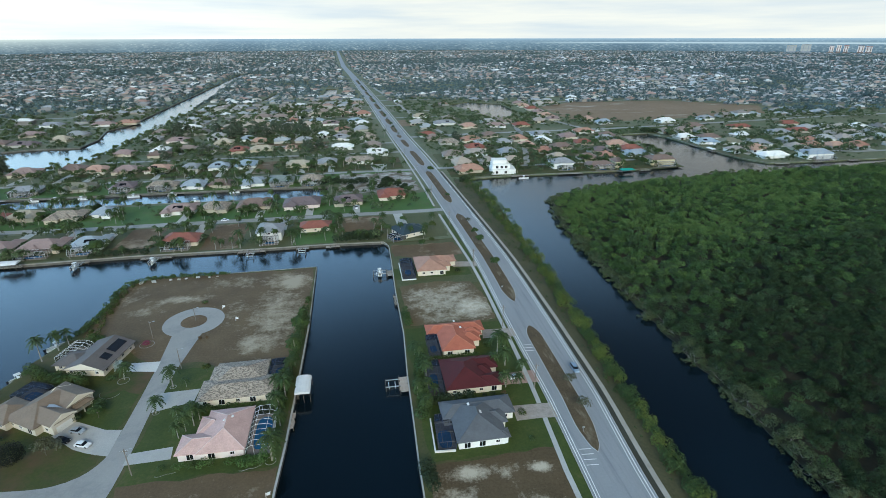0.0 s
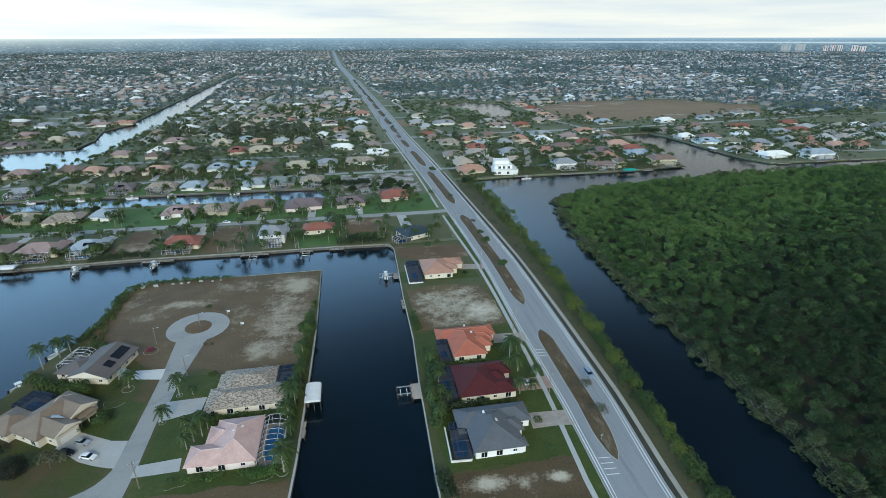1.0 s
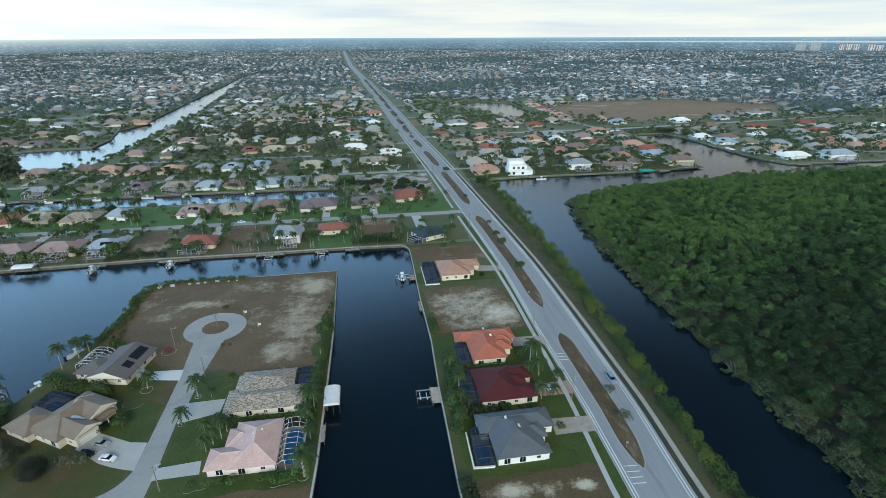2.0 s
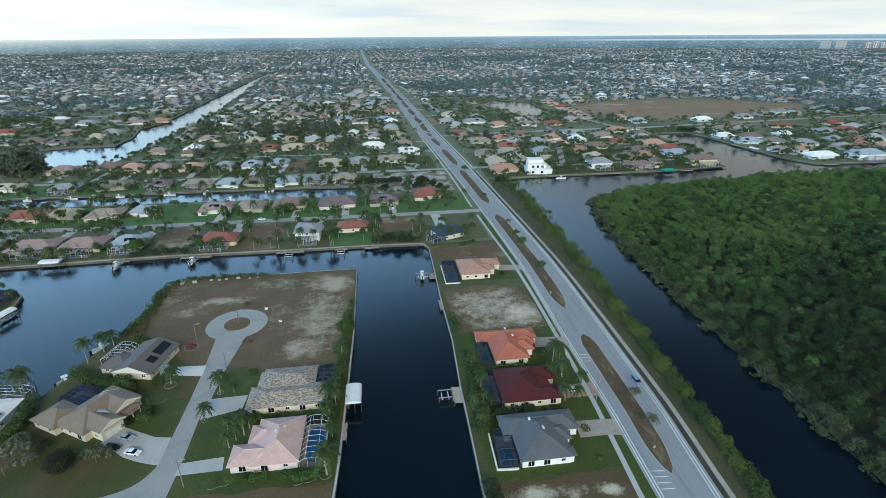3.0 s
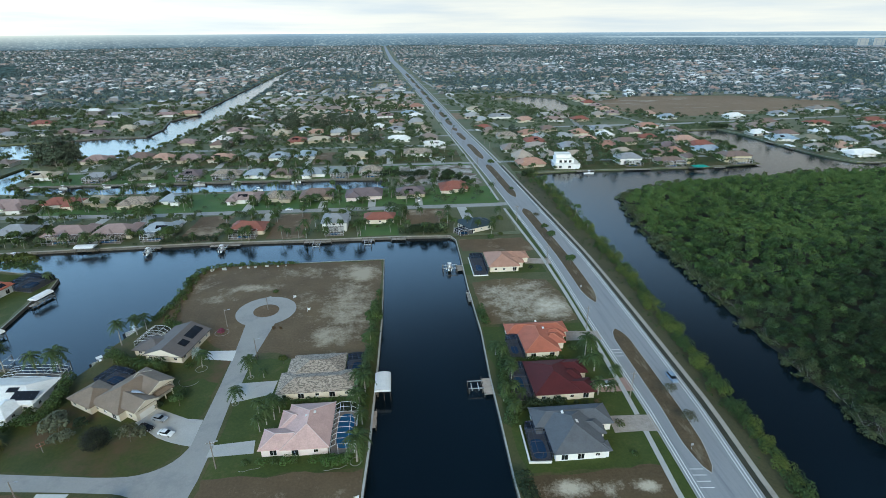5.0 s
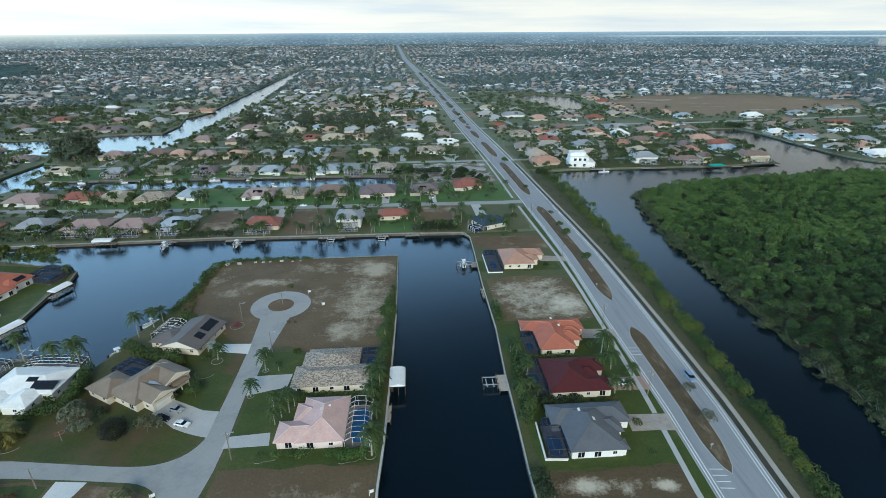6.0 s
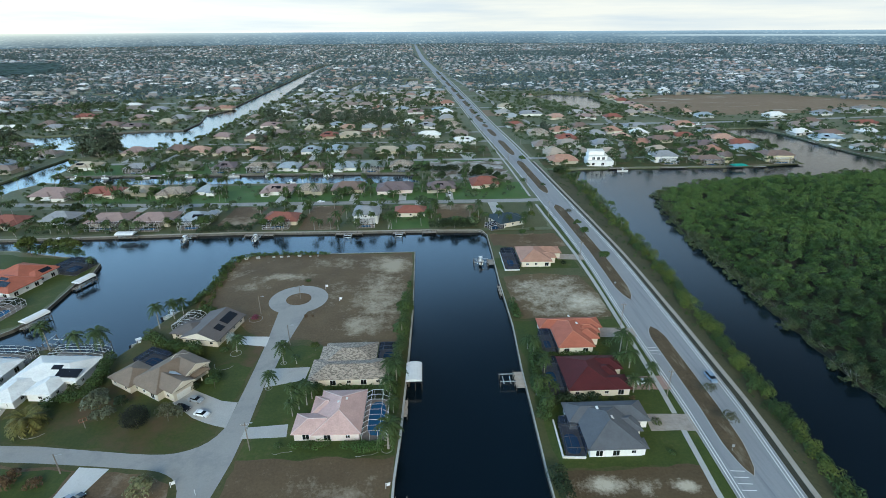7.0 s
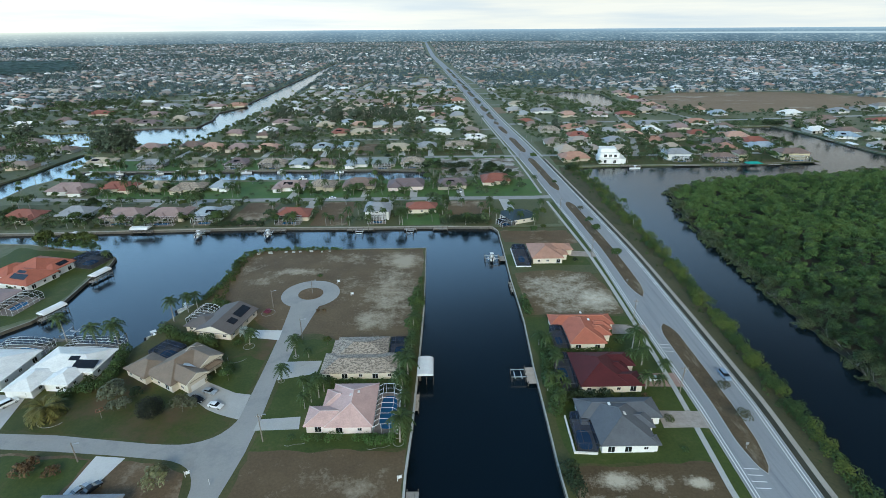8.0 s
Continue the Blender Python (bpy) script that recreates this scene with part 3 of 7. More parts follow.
patch("lawn", rect(-250, 52, 327, 368), "lawn_bright", "green front lawns along the street", "lawn", 0.015)
patch("lawn", rect(-300, 46, 404, 440), "lawn_bright", "green lawns of the second canal row", "lawn", 0.012)
patch("lawn", rect(-255, 42, 449, 500), "lawn_worn", "worn green lawns along the inner street", "lawn", 0.012)
patch("lawn", rect(80, 300, 409, 500), "lawn_worn", "worn green lawns around the basin houses", "lawn", 0.012)
patch("bare_lot", rect(-141, -120, 275, 317), "dry", "vacant brown lot on the canal bank", "bare lot", 0.03)
patch("bare_lot", rect(-92, -70, 274, 317), "dry", "vacant brown lot on the canal bank", "bare lot", 0.03)
patch("lawn", rect(-40, -17, 273, 317), "lawn_bright", "bright green lawn of the red-roofed house", "lawn", 0.03)
patch("bare_lot", rect(-12, 14, 290, 317), "dry", "vacant brown lot beside the street", "bare lot", 0.03)
patch("bare_lot", rect(-16, 47, 376, 436), "sand", "vacant lot of brown soil and pale sand", "bare lot", 0.03, 2.0)
patch("bare_lot", rect(-92, -76, 452, 500), "dry", "vacant brown lot", "bare lot", 0.03)
patch("bare_lot", rect(-110, -30, 556, 596), "dry", "vacant brown lot among trees", "bare lot", 0.03)
patch("bare_lot", rect(78, 120, 452, 505), "olive", "vacant grassy lot", "bare lot", 0.03)
patch("bare_lot", rect(62, 100, 690, 745), "field", "vacant brown lot", "bare lot", 0.03)
patch("fallow_field", [(318, 852), (397, 905), (584, 900), (700, 800), (640, 715), (520, 690), (373, 678), (312, 706)], "field", "wide fallow brown field", "field", 0.04, 3.0, 12)
patch("lawn", [(326, 584), (362, 584), (420, 560), (470, 620), (330, 640)], "lawn", "green field by the head of the basin", "lawn", 0.03, 1.5)

# ---- the long road and the streets ----
CL = [(-200, 60), (60, 62.5), (86, 63.9), (118, 66.2), (140, 66.7), (169, 67.3), (212, 68.4), (235, 68.7), (278, 67.8), (322, 66.4), (396, 64.0), (450, 61.8), (508, 59.0), (608, 53.5), (696, 50.0),
      (813, 46.0), (1077, 35.0), (1464, 17.5), (2258, -25), (3000, -47), (4950, -100)]
HW = [(-200, 7.6), (86, 7.6), (118, 8.4), (169, 9.1), (235, 8.9), (396, 8.8), (508, 9.4), (700, 9.2), (4950, 8.5)]
WALK = [(-200, 48), (86, 51.4), (110, 53.2), (122, 54.2), (150, 55.2), (198, 56.4), (235, 56.4), (278, 54.4), (322, 52.6), (396, 51.2), (508, 46.6), (608, 41.6), (813, 34), (1077, 23.5), (1500, 4)]


def road_line(off, y0, y1, step=12.0, base=CL):
    """Points along the road, off metres to the right of its centre, in plan."""
    n = max(2, int((y1 - y0) / step))
    return [(along(base, y) + (off(y) if callable(off) else off), y) for y in np.linspace(y0, y1, n + 1)]


def half(y, k=1.0, add=0.0):
    return along(HW, y) * k + add


road = flat("road", Mesh().ribbon(road_line(lambda y: -half(y, add=0.7), -200, 4900, 14), road_line(lambda y: half(y, add=0.7), -200, 4900, 14), 0.06), M["asphalt"],
            "long straight divided road of pale worn asphalt", "road")


def stripe(off, width, y0, y1, z=0.075):
    part("road_line", Mesh().ribbon(road_line(lambda y: off(y) - width / 2, y0, y1, 8), road_line(lambda y: off(y) + width / 2, y0, y1, 8), z), M["paintwhite"], road)


stripe(lambda y: -half(y), 0.26, -60, 900)
stripe(lambda y: -half(y) + 0.85, 0.22, -60, 310)
stripe(lambda y: half(y), 0.28, -60, 900)
stripe(lambda y: half(y) - 0.9, 0.2, -60, 310)
for y0, n, x0, x1 in ((88.5, 4, -6.2, -2.6), (146, 3, -7.6, -4.4)):
    for k in range(n):
        yy = y0 + k * 2.0
        c = along(CL, yy)
        part("hatch_line", Mesh().add([(c + x0, yy, 0.078), (c + x1, yy - 0.3, 0.078), (c + x1, yy - 0.05, 0.078), (c + x0, yy + 0.25, 0.078)], [(0, 1, 2, 3)]), M["paintwhite"], road)


def strip(name, off, width, y0, y1, m, label, z0=0.0, z1=0.12, step=10):
    le, ri = road_line(lambda y: off(y) - width / 2, y0, y1, step), road_line(lambda y: off(y) + width / 2, y0, y1, step)
    return flat(name, Mesh().slab(le + ri[::-1], z0, z1), M[m], label, "pavement")


strip("pavement", lambda y: along(WALK, y) - along(CL, y), 1.5, -100, 109.2, "concrete", "pale concrete footpath beside the road")
strip("pavement", lambda y: along(WALK, y) - along(CL, y), 1.5, 116.2, 157, "concrete", "pale concrete footpath beside the road")
strip("pavement", lambda y: along(WALK, y) - along(CL, y), 1.5, 163.4, 314, "concrete", "pale concrete footpath beside the road")
strip("pavement", lambda y: along(WALK, y) - along(CL, y), 1.5, 332, 1500, "concrete", "pale concrete footpath beside the road", step=40)
strip("pavement", lambda y: half(y, add=3.4), 1.5, -100, 432, "tanpath", "tan concrete footpath along the river bank")
strip("pavement", lambda y: half(y, add=3.2), 1.5, 440, 1500, "concrete", "pale concrete footpath beside the road", step=40)
strip("kerb", lambda y: half(y, add=0.8), 0.16, -100, 900, "concrete", "low concrete kerb at the road edge", step=14)
strip("kerb", lambda y: -half(y, add=0.8), 0.16, -100, 310, "concrete", "low concrete kerb at the road edge", step=14)


def grass_strip(o0, o1, y0, y1, m, label):
    flat("grass_strip", Mesh().ribbon(road_line(o0, y0, y1, 8), road_line(o1, y0, y1, 8), 0.045), M[m], label, "verge")


grass_strip(lambda y: half(y, add=0.88), lambda y: half(y, add=2.64), -60, 430, "gutter", "dark narrow strip of soil and grass beside the kerb")
for y0, y1 in ((-60, 108.6), (117.4, 126.6), (134.2, 156.6), (164, 225.6), (234.4, 312)):
    grass_strip(lambda y: along(WALK, y) - along(CL, y) + 0.76, lambda y: -half(y, add=0.88), y0, y1, "lawn", "narrow green grass strip beside the footpath")


def median(y0, y1, w, shift=0.0):
    """A raised island with pointed, rounded ends."""
    pts_l, pts_r = [], []
    L = y1 - y0
    for s in np.linspace(0, 1, 33):
        taper = min(1.0, math.sqrt(max(0.0, min(s * L / (w * 1.9), (1 - s) * L / (w * 1.2)))))
        y = y0 + s * L
        c = along(CL, y) + shift
        pts_l.append((c - w / 2 * taper, y))
        pts_r.append((c + w / 2 * taper, y))
    ring = pts_l[:-1] + pts_r[:0:-1]
    ob = thing("median_island", Matrix.Identity(4), "raised road median with dry brown grass and concrete kerb", "median", "medians along the road", "structure")
    part("kerb", Mesh().slab(ring, 0.0, 0.17), M["concrete"], ob)
    cx, cy = np.mean([p[0] for p in ring]), np.mean([p[1] for p in ring])
    k = 1 - 0.5 / w
    inner = [(along(CL, y) + shift + (x - along(CL, y) - shift) * k, cy + (y - cy) * (1 - 0.5 / L)) for x, y in ring]
    part("soil", Mesh().slab(inner, 0.1, 0.24), M["median"], ob, "dry brown grass bed")
    return ob


for y0, y1, w, sh in ((92.6, 164, 6.1, -1.0), (184.5, 313, 6.3, -1.2), (337, 435, 6.2, -0.4), (456, 526, 6.6, 0), (546, 592, 6.4, 0), (602, 626, 6.4, 0),
                     (640, 690, 7, 0), (705, 760, 7, 0), (780, 850, 7, 0), (870, 950, 7, 0), (975, 1060, 7, 0), (1090, 1180, 7, 0), (1220, 1330, 7, 0), (1370, 1500, 7, 0)):
    median(y0, y1, w, sh)

# peninsula street with its turning circle, and the cross street below
RC = (-73.0, 191.5)
ringpts = [(RC[0] + 12.2 * math.cos(a), RC[1] + 12.2 * math.sin(a)) for a in np.linspace(radians(-62), radians(242), 40)]
lane = ringpts + [(-77.4, 160), (-77.0, 143), (-76.9, 129), (-76.9, 117), (-77.3, 114.6), (-78.3, 112.2), (-79.7, 110.1), (-81.5, 108.5), (-84.2, 107.1), (-87, 106.3), (-89.6, 106.0), (-93.5, 106.1), (-98.8, 106.6), (-125.7, 110.3), (-142, 111.3), (-300, 116),
                  (-300, 110), (-137.5, 105.4), (-121.5, 104.2), (-105.5, 102.5), (-91.2, 100.7), (-88.6, 100.1), (-86.2, 99.1), (-84.1, 97.8), (-82.4, 96.0), (-81.1, 93.8), (-80.2, 91.2), (-79.8, 88.0), (-80, -100), (-73.5, -100), (-72.5, 88.5), (-71.6, 95.6),
                  (-70.8, 103), (-70.6, 115), (-71.2, 134), (-70.2, 143.4), (-69.9, 157)]
side = flat("side_street", Mesh().poly(lane, 0.065), M["street"], "pale asphalt residential street ending in a turning circle", "street")
isl = thing("turning_island", pose(RC[0], RC[1], 0), "round dry grass island in the turning circle", "island", "", "structure")
part("soil", Mesh().slab([(5.2 * math.cos(a), 5.2 * math.sin(a)) for a in np.linspace(0, 2 * math.pi, 28, endpoint=False)], 0.0, 0.2), M["dry"], isl)


def street(pts, width, label="pale asphalt residential street"):
    P = [Vector(p) for p in pts]
    le, ri = [], []
    for i, p in enumerate(P):
        d = (P[min(i + 1, len(P) - 1)] - P[max(i - 1, 0)]).normalized()
        s = Vector((-d.y, d.x)) * width / 2
        le.append(p + s)
        ri.append(p - s)
    return flat("street", Mesh().ribbon(le, ri, 0.05), M["street"], label, "street")


street([(58, 324), (45, 323), (-16, 323), (-68, 323), (-122, 323.5), (-176, 323), (-234, 326), (-300, 330)], 6.6)
street([(55, 443), (-10, 443), (-100, 440), (-300, 441)], 6.2)
street([(50, 523), (-60, 522), (-240, 521)], 6.2)
street([(44, 575), (-60, 574), (-240, 574)], 6.0)
street([(66, 606), (140, 615), (230, 620), (330, 622), (420, 632), (560, 650), (700, 668), (1100, 700)], 8.5)
street([(66, 445), (150, 441), (270, 446)], 6.0)
street([(158, 441), (176, 500), (192, 560), (206, 612), (214, 660)], 6.0)
street([(232, 450), (250, 520), (266, 580), (276, 622)], 5.6)
street([(300, 622), (280, 720), (290, 840), (320, 980)], 7.0)
street([(112, 613), (100, 700), (90, 800), (78, 980), (50, 1300)], 6.0)
street([(-382, 345), (-374, 420), (-372, 500)], 6.0)
street([(380, 560), (420, 480), (520, 440), (700, 440)], 6.0)


def drive(pts, m="concrete", label="pale concrete driveway"):
    return flat("driveway", Mesh().slab(pts, 0.0, 0.085), M[m], label, "driveway")


drive([(-71, 115.3), (-59.3, 116.2), (-58.6, 111.2), (-71.2, 110.9)])
drive([(-71, 143), (-58.5, 143.4), (-58.9, 136.6), (-70.9, 133.2)])
drive([(-87.5, 163.4), (-77.3, 162.8), (-76.9, 156.4), (-87.5, 158.4)], "white_concrete", "bright new concrete driveway")
drive([(-86.0, 129.3), (-82, 127.2), (-77.0, 126.3), (-76.9, 115.5), (-80.5, 116.6), (-84, 118.0), (-88, 120.0), (-97, 127), (-93, 133)])
drive([(-154.8, 128), (-146.2, 127.5), (-144.2, 118), (-143, 112), (-150, 112)])
drive([(-109.9, 102.4), (-101.8, 101.6), (-105, 90), (-106, 70), (-112, 70), (-110.5, 92)], "white_concrete", "bright new concrete driveway")
drive([(44.6, 116.4), (57, 115.8), (57.4, 117), (57.4, 108.8), (52, 109.4), (44, 109.4)], "paver", "brown block-paved driveway")
drive([(42.5, 133.5), (57.6, 134), (57.8, 127), (42, 127.6)], "redpaver", "red block-paved driveway")
drive([(46.5, 163.9), (59, 163), (58.6, 157), (44.8, 157.6)], "paver", "brown block-paved driveway")
drive([(46.8, 234), (59.5, 232), (59, 226), (46, 227.4)], "paver", "brown block-paved driveway")
for x in (-122, -73, -40, -8):
    drive([(x + 3, 327), (x + 8, 327), (x + 8, 343), (x + 3, 343)])
drive([(22, 319.8), (28, 319.8), (30, 294), (23, 294)])
drive([(16, 439.8), (26, 439.8), (28, 470), (12, 470)])

# ---- plants ----
RNG = np.random.default_rng(11)


def spray_mesh(name, centre, normal, size, m, rng):
    """Many pointed leaf sprays, one triangle each."""
    n = len(centre)
    normal = normal / (np.linalg.norm(normal, axis=1, keepdims=True) + 1e-9)
    u = np.cross(normal, rng.normal(size=(n, 3)))
    u /= np.linalg.norm(u, axis=1, keepdims=True) + 1e-9
    w = np.cross(normal, u)
    size = size[:, None]
    v = np.stack([centre - u * size * 0.75, centre + u * size * 0.6 - w * size * 0.42, centre + u * size * 0.5 + w * size * 0.5], axis=1).reshape(-1, 3)
    me = bpy.data.meshes.new(name)
    me.vertices.add(3 * n)
    me.vertices.foreach_set("co", v.astype(np.float32).ravel())
    me.loops.add(3 * n)
    me.loops.foreach_set("vertex_index", np.arange(3 * n, dtype=np.int32))
    me.polygons.add(n)
    me.polygons.foreach_set("loop_start", np.arange(0, 3 * n, 3, dtype=np.int32))
    me.update(calc_edges=True)
    me.validate()
    me.materials.append(m)
    return me


def blob_leaves(blobs, per, size, rng, low=-0.35):
    """Leaf places over the outside of clumps (x, y, z, radius, flatness)."""
    C, N, S = [], [], []
    for x, y, z, r, flat_z in blobs:
        k = max(12, int(per * 3.9 * r * r))
        d = rng.normal(size=(k * 2, 3))
        d /= np.linalg.norm(d, axis=1, keepdims=True)
        d = d[d[:, 2] > low][:k]
        rad = r * rng.uniform(0.72, 1.08, size=(len(d), 1))
        C.append(np.array([x, y, z]) + d * rad * np.array([1, 1, flat_z]))
        N.append(d + rng.normal(scale=0.45, size=d.shape) + np.array([0, 0, 0.25]))
        S.append(rng.uniform(0.75, 1.35, size=len(d)) * size * 0.92)
    return np.concatenate(C), np.concatenate(N), np.concatenate(S)


def tree_meshes(h, spread, clumps, m, seed, per=7.0, size=0.75, trunk=0.42, bark="bark", narrow=1.0, deep=0.72):
    rng = np.random.default_rng(seed)
    wood = Mesh()
    top = Vector((rng.normal(0, 0.3), rng.normal(0, 0.3), h * trunk))
    wood.path([(0, 0, -0.2), top * 0.5, top], [0.045 * h ** 0.9 * 0.55, 0.03 * h ** 0.9 * 0.55, 0.022 * h ** 0.9 * 0.55], 6)
    blobs = []
    for k in range(clumps):
        a = 2.4 * k + rng.uniform(-0.5, 0.5)
        s = math.sqrt((k + 0.5) / clumps) * spread * rng.uniform(0.6, 1.0)
        z = h * (trunk + (0.92 - trunk) * (1 - (s / spread) ** 2 * 0.75) * rng.uniform(deep, 1.0))
        r = spread * rng.uniform(0.34, 0.52) * narrow
        p = (s * math.cos(a), s * math.sin(a), z)
        blobs.append((*p, r, rng.uniform(0.65, 0.95)))
        if k % 2 == 0:
            wood.tube(top, p, 0.013 * h, 0.004 * h, 4)
    c, n, s = blob_leaves(blobs, per, size, rng)
    return wood.data("trunk", M[bark]), spray_mesh("crown", c, n, s, M[m], rng)


TREES = {
    "oak": [tree_meshes(7.5, 3.6, 9, "leaf", 31, 9, 0.7), tree_meshes(6.2, 3.0, 8, "leaf", 32, 9, 0.65), tree_meshes(9.0, 4.2, 11, "leaf", 33, 8, 0.8)],
    "dark": [tree_meshes(5.4, 3.3, 14, "leaf_dark", 41, 16, 0.6, 0.2), tree_meshes(6.5, 3.4, 10, "leaf_dark", 42, 10, 0.7, 0.25)],
    "light": [tree_meshes(5.2, 2.4, 8, "leaf_light", 51, 10, 0.6), tree_meshes(6.4, 2.8, 8, "leaf_light", 52, 9, 0.65)],
    "grey": [tree_meshes(4.6, 2.8, 9, "leaf_grey", 61, 11, 0.55, 0.25), tree_meshes(4.0, 2.3, 8, "leaf_grey", 62, 11, 0.5, 0.25)],
    "straw": [tree_meshes(4.2, 3.0, 12, "leaf_straw", 65, 10, 0.42, 0.2), tree_meshes(4.0, 2.9, 12, "leaf_straw", 66, 10, 0.42, 0.2)],
    "russet": [tree_meshes(2.6, 2.6, 9, "leaf_brown", 71, 9, 0.5, 0.15)],
    "pine": [tree_meshes(17, 5.0, 44, "leaf_pine", 81, 3.6, 0.85, 0.03, "trunk", 0.72, 0.12), tree_meshes(14, 4.4, 40, "leaf_pine", 82, 3.6, 0.85, 0.03, "trunk", 0.72, 0.12), tree_meshes(19, 5.4, 46, "leaf_pine", 83, 3.6, 0.85, 0.03, "trunk", 0.7, 0.12)],
    "bare": [tree_meshes(6.0, 2.8, 14, "leaf_drab", 91, 6.0, 0.42, 0.4), tree_meshes(5.4, 2.5, 13, "leaf_drab", 92, 5.5, 0.42, 0.4)],
}
TREE_LABEL = {"oak": "rounded green broadleaf tree on a short trunk", "dark": "dense dark green rounded tree", "light": "small yellow-green leafy tree", "grey": "silvery grey-green spreading tree",
              "russet": "low russet-brown leafy shrub", "straw": "wide straw-coloured feathery shrub", "pine": "tall dark feathery evergreen tree", "bare": "sparse thin-leaved tree with bare limbs"}


def tree(kind, x, y, s=1.0, z=0.0, group="trees"):
    wood, crown = random.choice(TREES[kind])
    ob = thing("tree", pose(x, y, z, 0, 0, random.uniform(0, 360)) @ Matrix.Scale(s * random.uniform(0.9, 1.1), 4), TREE_LABEL[kind], "tree", group)
    part("trunk", wood, None, ob)
    part("crown", crown, None, ob)
    return ob


def palm_meshes(h, fronds, length, seed, m="frond", thick=0.17, droop=1.0):
    rng = np.random.default_rng(seed)
    bend = rng.normal(0, 0.05 * h, 2)
    axis = [Vector((bend[0] * t * t, bend[1] * t * t, h * t)) for t in (0, 0.35, 0.7, 1.0)]
    wood = Mesh().path([axis[0] - Vector((0, 0, 0.2))] + axis[1:], [thick * 1.5, thick * 1.05, thick * 0.9, thick * 1.1], 7)
    crown = Mesh()
    top = axis[-1]
    for k in range(fronds):
        a = 2.399 * k + rng.uniform(-0.2, 0.2)
        lift = 1.15 - 1.75 * (k / fronds) + rng.uniform(-0.15, 0.15)
        out = Vector((math.cos(a), math.sin(a), 0))
        sidev = Vector((-math.sin(a), math.cos(a), 0))
        L = length * rng.uniform(0.85, 1.1)
        pts = []
        for j in range(8):
            t = j / 7
            pts.append(top + out * (L * t * math.cos(lift * 0.75) * (1 - 0.12 * t)) + Vector((0, 0, L * (math.sin(lift) * t * 0.8 - 0.62 * droop * t * t))))
        for j in range(7):
            wide = length * 0.2 * math.sin(math.pi * min(1.0, (j + 1.2) / 8.2)) ** 0.7
            p, q = pts[j], pts[j + 1]
            for sgn in (-1, 1):
                tip = (p + q) / 2 + sidev * sgn * wide + (q - p) * 0.7 - Vector((0, 0, wide * 0.3))
                crown.add([p, q, tip], [(0, 1, 2)])
                mid = p.lerp(q, 0.5)
                crown.add([mid, mid.lerp(q, 0.9), tip + (q - p) * 0.42], [(0, 1, 2)])
    return wood.data("trunk", M["trunk"]), crown.data("crown", M[m])


PALMS = [palm_meshes(6.5, 20, 3.7, 1), palm_meshes(8.0, 22, 3.8, 2), palm_meshes(5.2, 19, 3.5, 3), palm_meshes(9.5, 20, 3.6, 4)]
DATE = [palm_meshes(2.4, 44, 4.6, 7, "frond_gold", 0.4, 0.75)]
TUFT = [palm_meshes(1.2, 15, 2.2, 8), palm_meshes(0.8, 14, 1.9, 9, "frond", 0.12)]


def palm(x, y, s=1.0, kind=None, label="slender grey-trunked palm with arching green fronds", group="palms", z=0.0):
    wood, crown = random.choice(PALMS if kind is None else kind)
    ob = thing("palm_tree", pose(x, y, z, 0, 0, random.uniform(0, 360)) @ Matrix.Scale(s * random.uniform(1.1, 1.32), 4), label, "palm", group)
    part("trunk", wood, None, ob)
    part("crown", crown, None, ob)
    return ob


def hedge(pts, r, h, m, label, seed=5, size=0.5, per=9.0, step=None, name="hedge", jitter=0.3):
    """A run of leafy clumps along a line, one bush or hedge."""
    rng = np.random.default_rng(seed)
    blobs, stems = [], Mesh()
    P = [Vector(p) for p in pts]
    for a, b in zip(P, P[1:]):
        n = max(1, int((b - a).length / (step or r * 0.9)))
        for k in range(n + 1):
            p = a.lerp(b, k / n)
            rr = r * rng.uniform(0.75, 1.2)
            zz = h * rng.uniform(0.45, 0.75)
            x, y = p.x + rng.normal(0, r * jitter), p.y + rng.normal(0, r * jitter)
            blobs.append((x, y, zz, rr, max(0.5, h * 0.5 / rr)))
            stems.tube((x, y, -0.1), (x, y, zz), 0.06, 0.04, 4)
    c, n, s = blob_leaves(blobs, per, size, rng, low=-0.6)
    c[:, 2] = np.maximum(c[:, 2], 0.08)
    ob = thing(name, Matrix.Identity(4), label, name.replace("_", " "))
    part("stems", stems, M["bark"], ob)
    part("foliage", spray_mesh("foliage", c, n, s, M[m], rng), None, ob)
    return ob


def bush(x, y, r=0.8, h=1.1, m="leaf", label="clipped round green garden bush", seed=1):
    return hedge([(x, y), (x + 0.05, y)], r, h, m, label, seed + abs(int(x * 7 + y)), 0.32, 14.0, 1.0, "bush", 0.25)

# ---- houses ----
def unit_window(w, h):
    fr, pane = Mesh(), Mesh()
    for x0, x1, z0, z1 in ((-w / 2, w / 2, h - 0.07, h), (-w / 2, w / 2, 0, 0.09), (-w / 2, -w / 2 + 0.07, 0.09, h - 0.07), (w / 2 - 0.07, w / 2, 0.09, h - 0.07), (-0.03, 0.03, 0.09, h - 0.07)):
        fr.box(x0, x1, -0.07, 0.02, z0, z1)
    pane.box(-w / 2 + 0.06, w / 2 - 0.06, -0.035, 0.0, 0.08, h - 0.06)
    return fr.data("window_frame", M["trim"]), pane.data("pane", M["glass"])


WINDOW = unit_window(1.25, 1.05)
WINDOW_WIDE = unit_window(1.9, 1.95)
_g = Mesh()
for k in range(4):
    _g.box(-2.4, 2.4, -0.06 - 0.012 * (k % 2), 0.02, 0.55 * k + 0.02, 0.55 * k + 0.53)
GARAGE = _g.data("garage_door", M["trim"])


